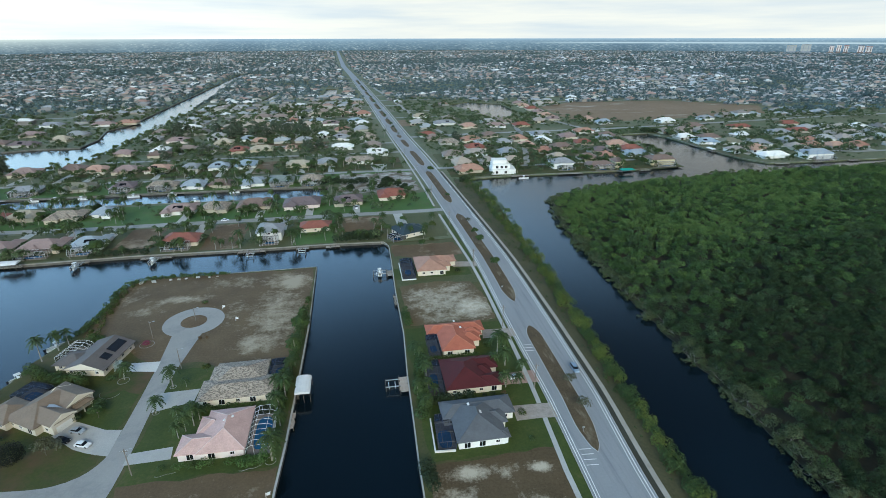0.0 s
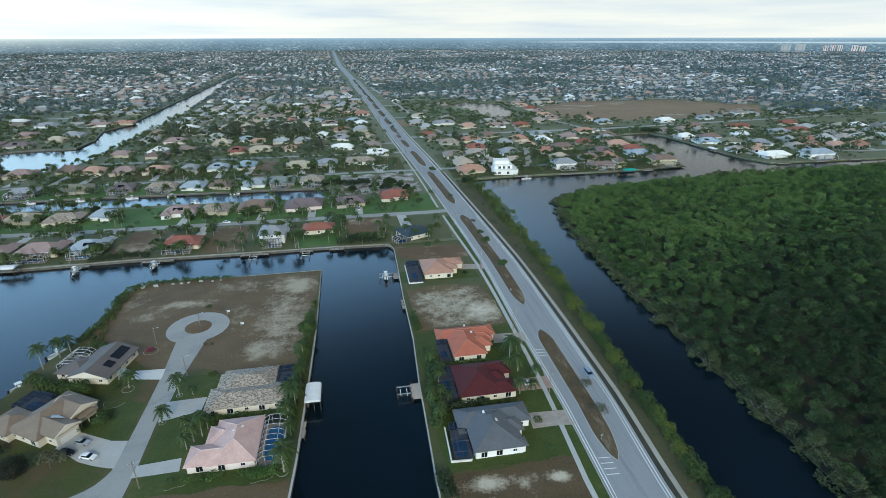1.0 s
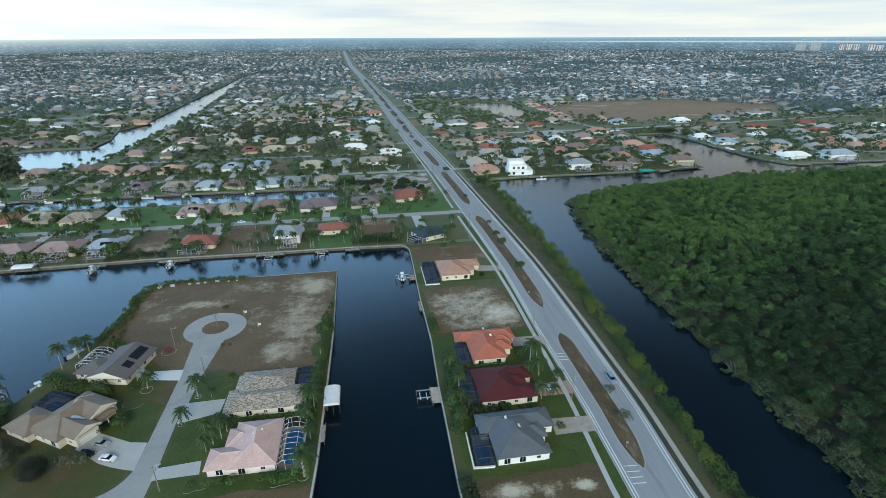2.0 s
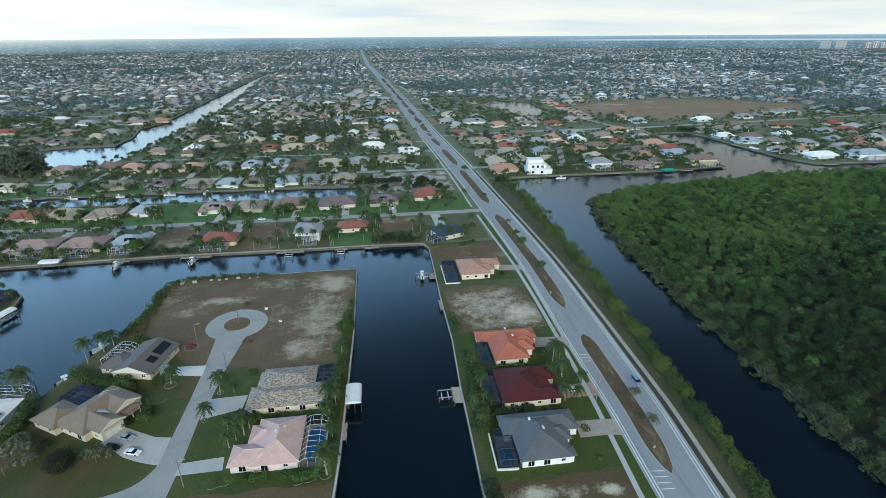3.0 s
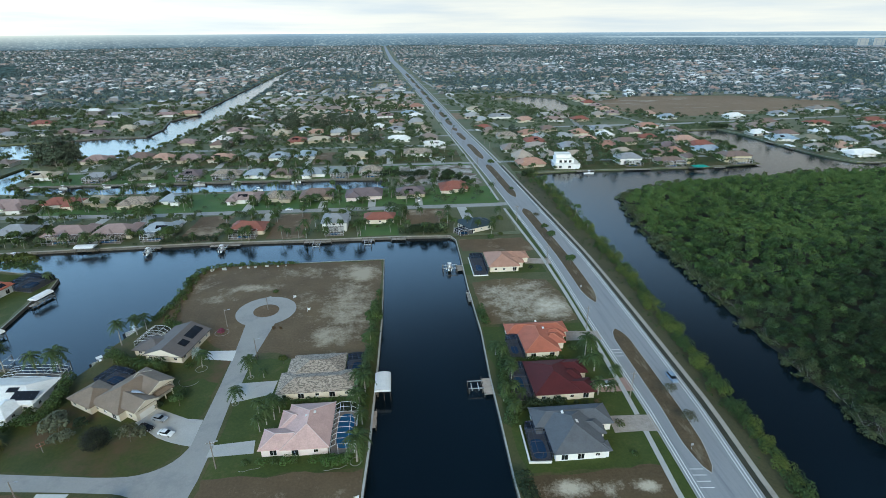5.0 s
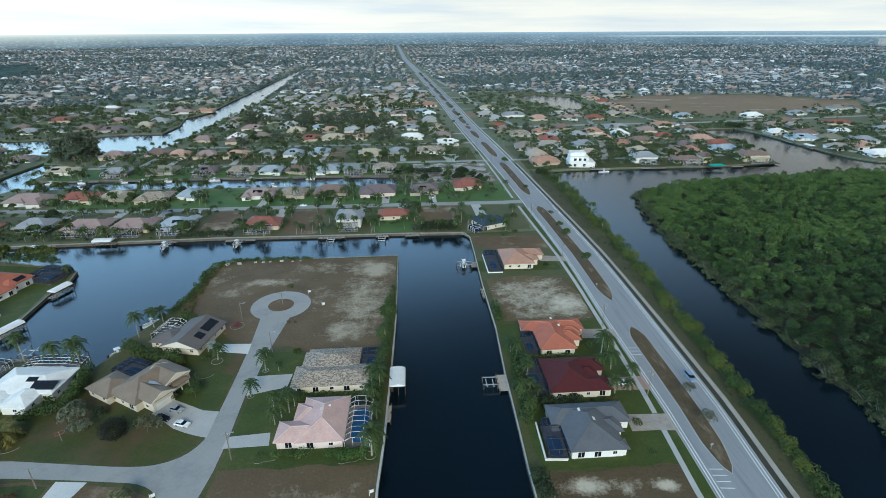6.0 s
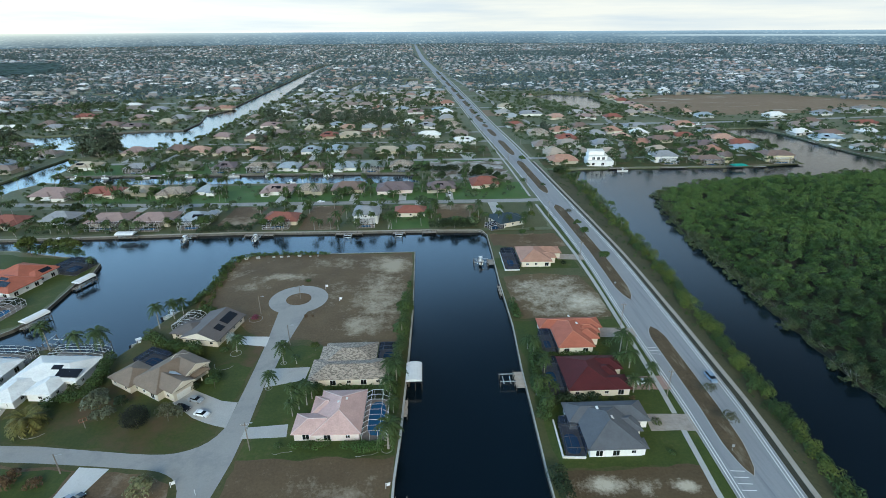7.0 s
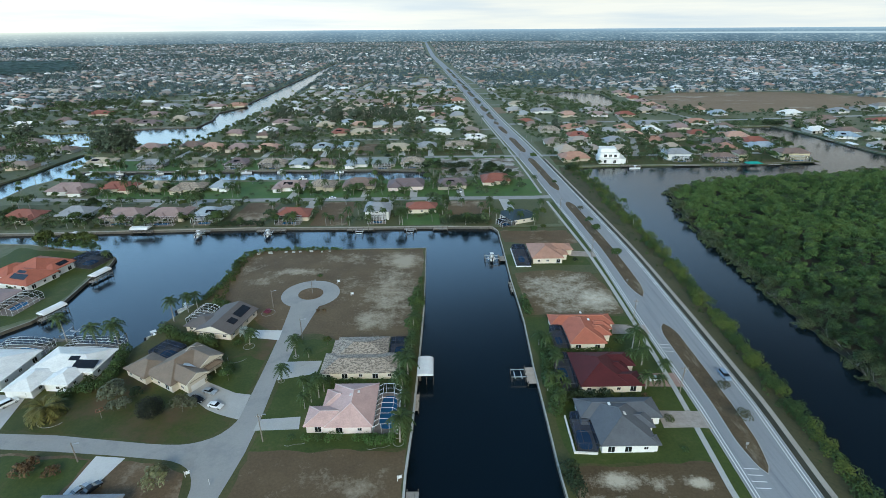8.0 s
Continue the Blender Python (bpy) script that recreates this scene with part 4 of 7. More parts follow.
def hip_roof(x0, x1, y0, y1, z, pitch, over=0.65, gable=False):
    """Slopes over a rectangle, ridge along its longer side, with a fascia and soffit; and the ridge lines."""
    x0, x1, y0, y1 = x0 - over, x1 + over, y0 - over, y1 + over
    w, d = x1 - x0, y1 - y0
    run = min(w, d) / 2
    rise = run * pitch
    long_x = w >= d
    cut_in = 0.0 if gable else run * (0.98 if abs(w - d) > 0.1 else 0.93)
    if long_x:
        r0, r1 = (x0 + cut_in, (y0 + y1) / 2), (x1 - cut_in, (y0 + y1) / 2)
    else:
        r0, r1 = ((x0 + x1) / 2, y0 + cut_in), ((x0 + x1) / 2, y1 - cut_in)
    t = 0.22
    ee = [(x0, y0), (x1, y0), (x1, y1), (x0, y1)]
    v = [(x, y, z - t) for x, y in ee] + [(x, y, z) for x, y in ee] + [(*r0, z + rise), (*r1, z + rise)]
    f = [(3, 2, 1, 0)] + [(i, (i + 1) % 4, 4 + (i + 1) % 4, 4 + i) for i in range(4)]
    f += [(4, 5, 9, 8), (5, 6, 9), (6, 7, 8, 9), (7, 4, 8)] if long_x else [(4, 5, 8), (5, 6, 9, 8), (6, 7, 9), (7, 4, 8, 9)]
    ridges = [(v[8], v[9])]
    if not gable:
        ridges += [(v[4], v[8]), (v[7], v[8]), (v[5], v[9]), (v[6], v[9])] if long_x else [(v[4], v[8]), (v[5], v[8]), (v[6], v[9]), (v[7], v[9])]
    return Mesh().add(v, f), ridges, rise, v


def house(x, y, rot, wings, roof, wall, label, h=2.9, pitch=0.42, caps=None, group="", windows=True, few=False, garage=None, over=0.65, name="house", rakes=False):
    """wings: rectangles x0, x1, y0, y1[, extra height[, 1 for a gable]] in the house's own axes."""
    ob = thing(name, pose(x, y, 0, 0, 0, rot), label, "house", group)
    for i, wing in enumerate(wings):
        x0, x1, y0, y1 = wing[:4]
        hh = h + (wing[4] if len(wing) > 4 else 0.0) - 0.015 * i
        gab = len(wing) > 5
        mesh, ridges, rise, hv = hip_roof(x0, x1, y0, y1, hh + 0.1, pitch, over, gab)
        body = Mesh().box(x0, x1, y0, y1, -0.1, hh)
        part("wall", body, M["wall_" + wall], ob)
        rf = part("roof", mesh, M["roof_" + roof], ob)
        if gab:
            ends = ((5, 6, 9), (7, 4, 8)) if x1 - x0 >= y1 - y0 else ((4, 5, 8), (6, 7, 9))
            for tri in ends:
                mid_p = sum((Vector(hv[k]) for k in tri), Vector()) / 3
                outw = Vector((1, 0, 0)) if x1 - x0 >= y1 - y0 else Vector((0, 1, 0))
                outw *= 1 if (mid_p - Vector(((x0 + x1) / 2, (y0 + y1) / 2, mid_p.z))).dot(outw) > 0 else -1
                q3 = [mid_p.lerp(Vector(hv[k]), 0.95) for k in tri]
                part("gable", Mesh().add([p + outw * s for s in (-0.1, 0.03) for p in q3], [(0, 1, 2), (3, 4, 5), (0, 1, 4, 3), (1, 2, 5, 4), (2, 0, 3, 5)]), M["wall_" + wall], ob)
        if gab and rakes:
            ends = ((5, 6, 9), (7, 4, 8)) if x1 - x0 >= y1 - y0 else ((4, 5, 8), (6, 7, 9))
            for tri in ends:
                base_a, base_b, peak = (Vector(hv[k]) for k in tri)
                cen = Vector(((x0 + x1) / 2, (y0 + y1) / 2, 0))
                outw = Vector(((base_a + base_b) / 2 - cen).to_2d().normalized().to_3d()) * 0.14
                for foot in (base_a, base_b):
                    lo, hi = foot + Vector((0, 0, 0.12)), peak + Vector((0, 0, 0.12))
                    dn = Vector((0, 0, -0.62))
                    part("rake_board", Mesh().add([lo, hi, hi + dn, lo + dn, lo + outw, hi + outw, hi + dn + outw, lo + dn + outw],
                         [(0, 1, 2, 3), (4, 5, 6, 7), (0, 1, 5, 4), (1, 2, 6, 5), (2, 3, 7, 6), (3, 0, 4, 7)]), M["wall_cream"], rf, "wide cream rake board")
        if caps:
            capm = Mesh()
            for a, b in ridges:
                capm.tube(a, b, 0.11, 0.11, 5)
            part("ridge_cap", capm, M["roof_" + caps] if "roof_" + caps in M else M[caps], rf)
        if windows:
            sides = [((x0 + x1) / 2, y0, 0, x1 - x0), ((x0 + x1) / 2, y1, 180, x1 - x0), (x0, (y0 + y1) / 2, -90, y1 - y0), (x1, (y0 + y1) / 2, 90, y1 - y0)]
            for sx, sy, ang, span in sides:
                n = int(span // 4.2)
                if few:
                    n = 0 if ang == 180 or i else min(n, 3 if ang == 0 else 1)
                for k in range(n):
                    off = (k + 0.5) / n * span - span / 2 + random.uniform(-0.5, 0.5)
                    a = radians(ang)
                    px, py = sx + off * math.cos(a), sy + off * math.sin(a)
                    if any(px > q[0] + 0.2 and px < q[1] - 0.2 and py > q[2] + 0.2 and py < q[3] - 0.2 for j, q in enumerate(wings) if j != i):
                        continue
                    for level in ((0.95,) if hh < 4.5 else (0.95, 3.9)):
                        wd = WINDOW if random.random() < 0.75 or level > 2 else WINDOW_WIDE
                        wo_ = part("window", wd[0], None, ob)
                        wo_.matrix_basis = pose(px, py, level if wd is WINDOW else 0.25, 0, 0, ang)
                        part("pane", wd[1], None, wo_)
    if garage:
        gx, gy, ga = garage
        g = part("garage_door", GARAGE, None, ob)
        g.matrix_basis = pose(gx, gy, 0.02, 0, 0, ga)
    return ob


def cage(x, y, rot, w, d, h=2.7, rise=1.0, n=6, frame_m="white_metal", screen="screen", pool=None, label="white-framed screened pool enclosure", flat_top=False):
    """A screened pool enclosure w by d; hoops run across w, and repeat along d."""
    ob = thing("pool_enclosure", pose(x, y, 0, 0, 0, rot), label, "pool enclosure", "pool enclosures")
    part("deck", Mesh().box(-w / 2, w / 2, -d / 2, d / 2, 0, 0.1), M["paver"], ob, "paved pool deck")
    r = 0.065
    prof = [(-w / 2, 0.1), (-w / 2, h), (-w / 4, h + rise), (w / 4, h + rise), (w / 2, h), (w / 2, 0.1)] if not flat_top else [(-w / 2, 0.1), (-w / 2, h), (0, h + rise), (w / 2, h), (w / 2, 0.1)]
    hoop = Mesh()
    for (a, za), (b, zb) in zip(prof, prof[1:]):
        hoop.tube((a, 0, za), (b, 0, zb), r, r, 4)
    hoop = hoop.data("hoop", M[frame_m])
    for k in range(n + 1):
        part("hoop", hoop, None, ob).matrix_basis = pose(0, -d / 2 + d * k / n, 0)
    pur = Mesh().tube((0, -d / 2, 0), (0, d / 2, 0), r * 0.8, r * 0.8, 4).data("purlin", M[frame_m])
    for a, z in prof[1:-1] + [(-w / 2, h * 0.5), (w / 2, h * 0.5)]:
        part("purlin", pur, None, ob).matrix_basis = pose(a, 0, z)
    posts = max(2, int(w / 2.2))
    for e in (-d / 2, d / 2):
        for k in range(1, posts):
            xx = -w / 2 + w * k / posts
            part("post", Mesh().tube((xx, e, 0.1), (xx, e, float(np.interp(xx, [p[0] for p in prof[1:-1]], [p[1] for p in prof[1:-1]]))), r * 0.8, None, 4), M[frame_m], ob)
    sc = Mesh()
    for (a, za), (b, zb) in zip(prof, prof[1:]):
        sc.add([(a, -d / 2, za), (b, -d / 2, zb), (b, d / 2, zb), (a, d / 2, za)], [(0, 1, 2, 3)])
    for e in (-d / 2, d / 2):
        sc.add([(a, e, z) for a, z in prof], [tuple(range(len(prof)))])
    part("screen", sc, M[screen], ob, "fine dark insect screen")
    if pool:
        px, py, pw, pd = pool
        ring = [(px + pw / 2 * math.copysign(abs(math.cos(a)) ** 0.6, math.cos(a)), py + pd / 2 * math.copysign(abs(math.sin(a)) ** 0.6, math.sin(a))) for a in np.linspace(0, 2 * math.pi, 24, endpoint=False)]
        part("pool", Mesh().slab(ring, 0.0, 0.14), M["pool"], ob, "clear blue swimming pool water")
    return ob


def solar(parent, x, y, z, w, d, tilt, rot, n=3):
    one = Mesh().box(-w / n / 2 + 0.03, w / n / 2 - 0.03, -d / 2, d / 2, 0, 0.06).data("solar_panel", M["black"])
    for k in range(n):
        p = part("solar_panel", one, None, parent, "black solar panel on the roof")
        p.matrix_basis = pose(x, y, z, 0, 0, rot) @ pose(0, 0, 0, tilt, 0, 0) @ pose((k - (n - 1) / 2) * w / n, 0, 0)


def skylight(parent, x, y, z, rx=0, ry=0, rz=0):
    part("skylight", Mesh().box(-0.35, 0.35, -0.6, 0.6, 0, 0.14), M["trim"], parent, "white domed skylight").matrix_basis = pose(x, y, z, rx, ry, rz)


NEAR = "houses near the water"
# pink house with its mansard pool cage
pink = house(-48, 118, 0, [(-2.2, 10.0, -8.8, 8.7), (-8.0, 4.0, -8.3, -1.2, -0.05), (-4.2, 3.0, -0.4, 6.4, -0.15)], "pink", "pinkish", "single-storey house with a pale pink tiled hip roof", 2.8, 0.42, caps="pinkcap", group=NEAR,
             garage=(-8.02, -4.6, -90))
for wx, wy in ((3.2, 1.0), (5.4, 2.4)):
    part("roof_vent", Mesh().box(-0.3, 0.3, -0.35, 0.35, 0, 0.35), M["trim"], pink).matrix_basis = pose(wx, wy, 5.2)
cage(-34.0, 117.4, 0, 6.8, 17.4, 2.6, 1.1, 8, pool=(0.1, 0.3, 4.8, 14.0))
# brown mottled roof house
taupe = house(-45, 143, 0, [(-11.3, 12.9, -9.8, 0.0), (-8.4, 8.3, -2.0, 9.6, 0.1), (-9.6, -4, 1.5, 8.2, -0.15)], "taupe", "cream", "low house with a mottled brown shingle hip roof", 2.8, 0.34, group=NEAR, garage=(-11.32, -4.8, -90))
cage(-32.4, 148.2, 0, 6.6, 9.6, 2.8, 0.3, 4, "dark_metal", "screen_dark", (0, 0, 3.6, 6), "dark-framed flat screened pool enclosure")
# tan house at an angle
tan = house(-105.2, 138, -31, [(-4.6, 8.4, -6.8, 11.6, 0.1), (-12.6, -2.5, -8.6, 0.4, -0.1), (1.5, 13.2, -4.6, 2.2, 0.8, 1), (0.5, 9.6, 2.6, 10.2, 1.1, 1)], "tan", "cream", "large house with a tan shingle roof and cream gables", 3.0, 0.46, group=NEAR,
            garage=(13.22, -1.2, 90), rakes=True)
part("valley_flashing", Mesh().add([(3.4, 1.9, 4.68), (6.4, -0.7, 5.88), (9.4, 1.5, 4.87), (3.4, 1.9, 4.60), (6.4, -0.7, 5.80), (9.4, 1.5, 4.79)], [(0, 1, 2), (3, 5, 4), (0, 1, 4, 3), (1, 2, 5, 4), (2, 0, 3, 5)]), M["steel"], tan, "pale metal sheet on the roof slope")
part("porch_roof", hip_roof(8.6, 11.6, 3.4, 9.4, 2.9, 0.3, 0.3)[0], M["roof_tan"], tan)
for py in (3.8, 6.4, 9.0):
    part("porch_column", Mesh().tube((11.3, py, -0.1), (11.3, py, 2.75), 0.2, 0.17, 8), M["wall_cream"], tan)
cage(-112.6, 148.6, -24, 9.6, 7.6, 2.6, 0.3, 4, "dark_metal", "screen_dark", (0, 0, 6, 4), "dark-framed flat screened pool enclosure")
# house with roof solar panels
sol = house(-98.8, 167.0, -12, [(-7.0, 6.8, -9.0, 9.0, 0.0, 1), (-13.0, -4, -6.5, 2.5, -0.2)], "umber", "cream", "low house with a brown-grey roof and solar panels", 2.7, 0.36, group=NEAR)
solar(sol, 3.6, 4.4, 4.22, 7.4, 3.4, 19.8, 90, 4)
solar(sol, 4.0, -2.6, 4.08, 3.4, 3.0, 19.8, 90, 2)
cage(-110.4, 172.6, -12, 7.6, 10.5, 2.6, 0.9, 6, pool=(0, 0, 4, 7))
# corner house beside the street
house(-103, 79.5, 0, [(-9, 9, -8, 7.5)], "grey", "white", "white house with a grey hip roof at the corner", 2.9, 0.4, group=NEAR)
# two white-roofed houses
white = house(-140, 139, -4, [(-10.4, 10.2, -3.2, 9.0, 0.3), (-11.0, -2.4, -13.0, -1, -0.1), (-1.0, 6.6, -9.5, 0, 0.1)], "white", "white", "white house with a smooth white flat-tile roof", 2.9, 0.3, group=NEAR, garage=(-6.8, -13.02, 0))
solar(white, 6.6, -0.9, 4.25, 7.6, 3.4, 16.7, 0, 4)
solar(white, 1.6, 1.2, 4.88, 3.4, 1.8, 16.7, 0, 2)
cage(-139.5, 152.0, -4, 19.0, 6.6, 2.8, 0.8, 4, pool=(0, 0, 8, 3.4))
house(-164.5, 139.5, -4, [(-9.5, 8.6, -8.2, 8.6), (-15, -6, -8, 2)], "white", "white", "white house with a broad white roof", 2.9, 0.26, group=NEAR)
cage(-164, 152.0, -4, 17.0, 6.4, 2.8, 0.8, 4, pool=(0, 0, 7, 3))
# orange-roofed house on the far point
orl = house(-203, 211, -14, [(-7, 10.5, -12, 3), (-12, 6, -4, 14, 0.2), (2, 9, 2, 13, 0.5), (-17, -6, -7, 6)], "orange", "white", "white house with an orange barrel-tile roof and solar panels", 3.0, 0.42, caps="orange", group=NEAR)
solar(orl, 3.0, -8.6, 4.9, 8.0, 3.0, 22, 0, 4)
solar(orl, 2.0, -6.1, 5.95, 4.4, 1.6, 22, 0, 3)
solar(orl, 7.7, 8.0, 4.5, 5.0, 2.4, 22.8, 90, 3)
cage(-187.5, 226.5, -14, 14, 13, 2.9, 0.4, 5, "dark_metal", "screen_dark", (0, 0, 6, 6), "dark-framed flat screened pool enclosure")
house(-206, 186, -8, [(-10, 10, -7, 8)], "rose", "cream", "low house with a pinkish-grey flat roof", 2.9, 0.12, group=NEAR)
cage(-190.5, 184, -8, 9.5, 15, 2.8, 0.9, 6, pool=(0, 0, 4, 7))
# houses along the road
grey = house(33, 110, 0, [(-9.3, 4.7, -9.4, 7.4, 0.05), (-12.0, 10.0, 0.9, 8.3), (-1.0, 6.4, -3.0, 2.6, 0.1), (0.5, 5.6, -9.2, -6.6, -0.1)], "slate", "white", "white house with a dark slate-grey shingle hip roof", 2.9, 0.44, caps="slate", group=NEAR, garage=(10.02, 4.6, 90))
skylight(grey, -4.0, 3.2, 5.55, 0, -23, 0)
skylight(grey, -1.2, -1.2, 6.0, 0, 23, 0)
cage(20.6, 107.2, -3, 5.4, 12.2, 2.8, 0.25, 3, "dark_metal", "screen_dark", (-0.2, -1.8, 4.0, 7.2), "dark-framed flat screened pool enclosure")
for wall_pts in ([(18.2, 236.6), (18.6, 236.6), (18.5, 215.7), (18.1, 215.3)], [(18.5, 215.7), (25.2, 215.7), (25.2, 215.3), (18.1, 215.3)]):
    pw = thing("garden_wall", Matrix.Identity(4), "low white kerb wall round the pool enclosure", "garden wall")
    part("wall", Mesh().slab(wall_pts, -0.1, 0.45), M["wall_white"], pw)
    part("coping", Mesh().slab(wall_pts, 0.45, 0.52), M["trim"], pw)
gw = thing("garden_wall", Matrix.Identity(4), "low white garden wall beside the pool enclosure", "garden wall")
part("coping", Mesh().slab([(16.9, 114.4), (17.35, 114.4), (16.85, 100.8), (16.4, 100.8)], 0.55, 0.68), M["trim"], gw)
part("coping", Mesh().slab([(16.4, 100.8), (22.6, 100.3), (22.6, 99.9), (16.35, 100.35)], 0.55, 0.68), M["trim"], gw)
part("wall", Mesh().slab([(16.5, 100.75), (22.5, 100.25), (22.5, 99.97), (16.45, 100.45)], -0.1, 0.55), M["wall_white"], gw)
part("wall", Mesh().slab([(16.98, 114.3), (17.27, 114.3), (16.77, 100.9), (16.48, 100.9)], -0.1, 0.55), M["wall_white"], gw)
red = house(34, 134, 0, [(-9.2, 5.0, -9.2, 7.4), (-1.0, 10.0, 0.9, 7.3, -0.05), (-1.0, 9.4, -9.0, -3.0, -0.1), (1.0, 7.0, -2.6, 2.6, 0.15)], "maroon", "cream", "cream house with a deep maroon hip roof", 2.9, 0.42, caps="maroon", group=NEAR, garage=(10.02, 4.4, 90))
cage(21.3, 134.0, -3, 6.2, 16.6, 2.8, 0.25, 4, "dark_metal", "screen_dark", (0, 0, 3, 7), "dark-framed flat screened pool enclosure")
orange = house(35.5, 157.5, 0, [(-8.3, 3.4, -9.9, 8.0, 0.05), (-12.4, 9.8, 2.6, 8.8), (-0.5, 6.6, -4.8, 1.6, 0.1), (1.0, 8.0, -0.6, 4.6, -0.05)], "orange", "cream", "cream house with an orange barrel-tile hip roof", 2.9, 0.42, caps="orangecap", group=NEAR, garage=(9.82, 5.6, 90))
skylight(orange, -1.4, 6.0, 5.6)
skylight(orange, 0.3, 1.2, 5.5)
cage(24.2, 153.4, 0, 4.4, 12.6, 2.8, 0.25, 3, "dark_metal", "screen_dark", (0, 0, 2.4, 5), "dark-framed flat screened pool enclosure")
peach = house(35, 228.5, 0, [(-8.4, 5.6, -9.4, 7.8, 0.05), (0.0, 12.4, 0.4, 7.6, -0.05), (0.0, 8.6, -5.4, 0.0, 0.1)], "peach", "cream", "cream house with a faded peach tiled hip roof", 2.9, 0.42, caps="peach", group=NEAR, garage=(12.02, 3.0, 90))
cage(22.0, 226.0, 0, 6.4, 20.5, 2.8, 0.25, 5, "dark_metal", "screen_dark", (0, -2, 3, 7), "dark-framed flat screened pool enclosure")
house(28.5, 281.5, 24, [(-8.2, 7.5, -7.5, 6.5), (-2, 9.5, -3, 4.0, -0.1), (-6.0, 3.0, 0, 9.0, -0.15)], "navy", "cream", "cream house with a dark navy shingle roof", 2.9, 0.44, group=NEAR)

cage(20.6, 272.4, 24, 8.5, 7.0, 2.6, 0.3, 3, "white_metal", "screen_dark", (0, 0, 4, 4), "white-framed dark screened pool enclosure")

# ---- docks, boats, cars, poles ----
def dock(x, y, rot, w, d, label="weathered timber dock on dark piles", lift=False, roof=None, step=2.6, wood="deck", reach=7.0):
    """A deck w along the bank by d out over the water (towards local -y)."""
    ob = thing("dock", pose(x, y, 0, 0, 0, rot), label, "dock", "docks")
    n = max(3, int(d / 0.9))
    plank = Mesh().box(-w / 2, w / 2, -d / n / 2 + 0.02, d / n / 2 - 0.02, -0.12, 0.0).data("plank", M[wood])
    for k in range(n):
        part("plank", plank, None, ob).matrix_basis = pose(0, -d / n * (k + 0.5), -0.2)
    pile = Mesh().tube((0, 0, -3.5), (0, 0, 0.55), 0.16, 0.14, 7).data("dock_post", M["pile"])
    for i in range(max(2, int(w / step)) + 1):
        for yy in (-0.3, -d + 0.15):
            part("dock_post", pile, None, ob).matrix_basis = pose(-w / 2 + w * i / max(2, int(w / step)), yy, 0)
    if lift is not False:
        cx = lift
        for sx in (-1.9, 1.9):
            part("lift_beam", Mesh().box(sx - 0.12, sx + 0.12, -d - reach, -d + 0.2, 0.55, 0.8), M["steel"], ob).matrix_basis = pose(cx, 0, 0)
            for yy in (-d - reach + 0.2, -d - 0.2):
                part("dock_post", Mesh().tube((sx, yy, -3.5), (sx, yy, 1.1), 0.17, 0.15, 7), M["pile"], ob).matrix_basis = pose(cx, 0, 0)
        for yy in (-d - reach * 0.74, -d - reach * 0.29):
            part("cradle", Mesh().box(-1.9, 1.9, yy - 0.1, yy + 0.1, -0.25, -0.05), M["white_metal"], ob).matrix_basis = pose(cx, 0, 0)
    if roof:
        rw, rd, rz = roof
        m = Mesh()
        arc = [(math.cos(a), math.sin(a)) for a in np.linspace(math.pi, 0, 9)]
        if rw > rd:
            v = [(xx, 0.4 - rd / 2 + rd / 2 * c, rz + 0.9 * s) for xx in (-rw / 2, rw / 2) for c, s in arc]
        else:
            v = [(rw / 2 * c, yy, rz + 0.9 * s) for yy in (0.4, 0.4 - rd) for c, s in arc]
        f = [(i, i + 1, 10 + i, 9 + i) for i in range(8)] + [tuple(range(9)), tuple(range(17, 8, -1))]
        m.add(v, f)
        part("canopy", m, M["canvas"], ob, "arched white canvas canopy")
        for sx in (-rw / 2 + 0.2, rw / 2 - 0.2):
            for yy in (0.1, -rd / 2, -rd + 0.5):
                part("canopy_post", Mesh().tube((sx, yy, -3.0), (sx, yy, rz + 0.1), 0.11, 0.1, 6), M["pile"], ob)
    return ob


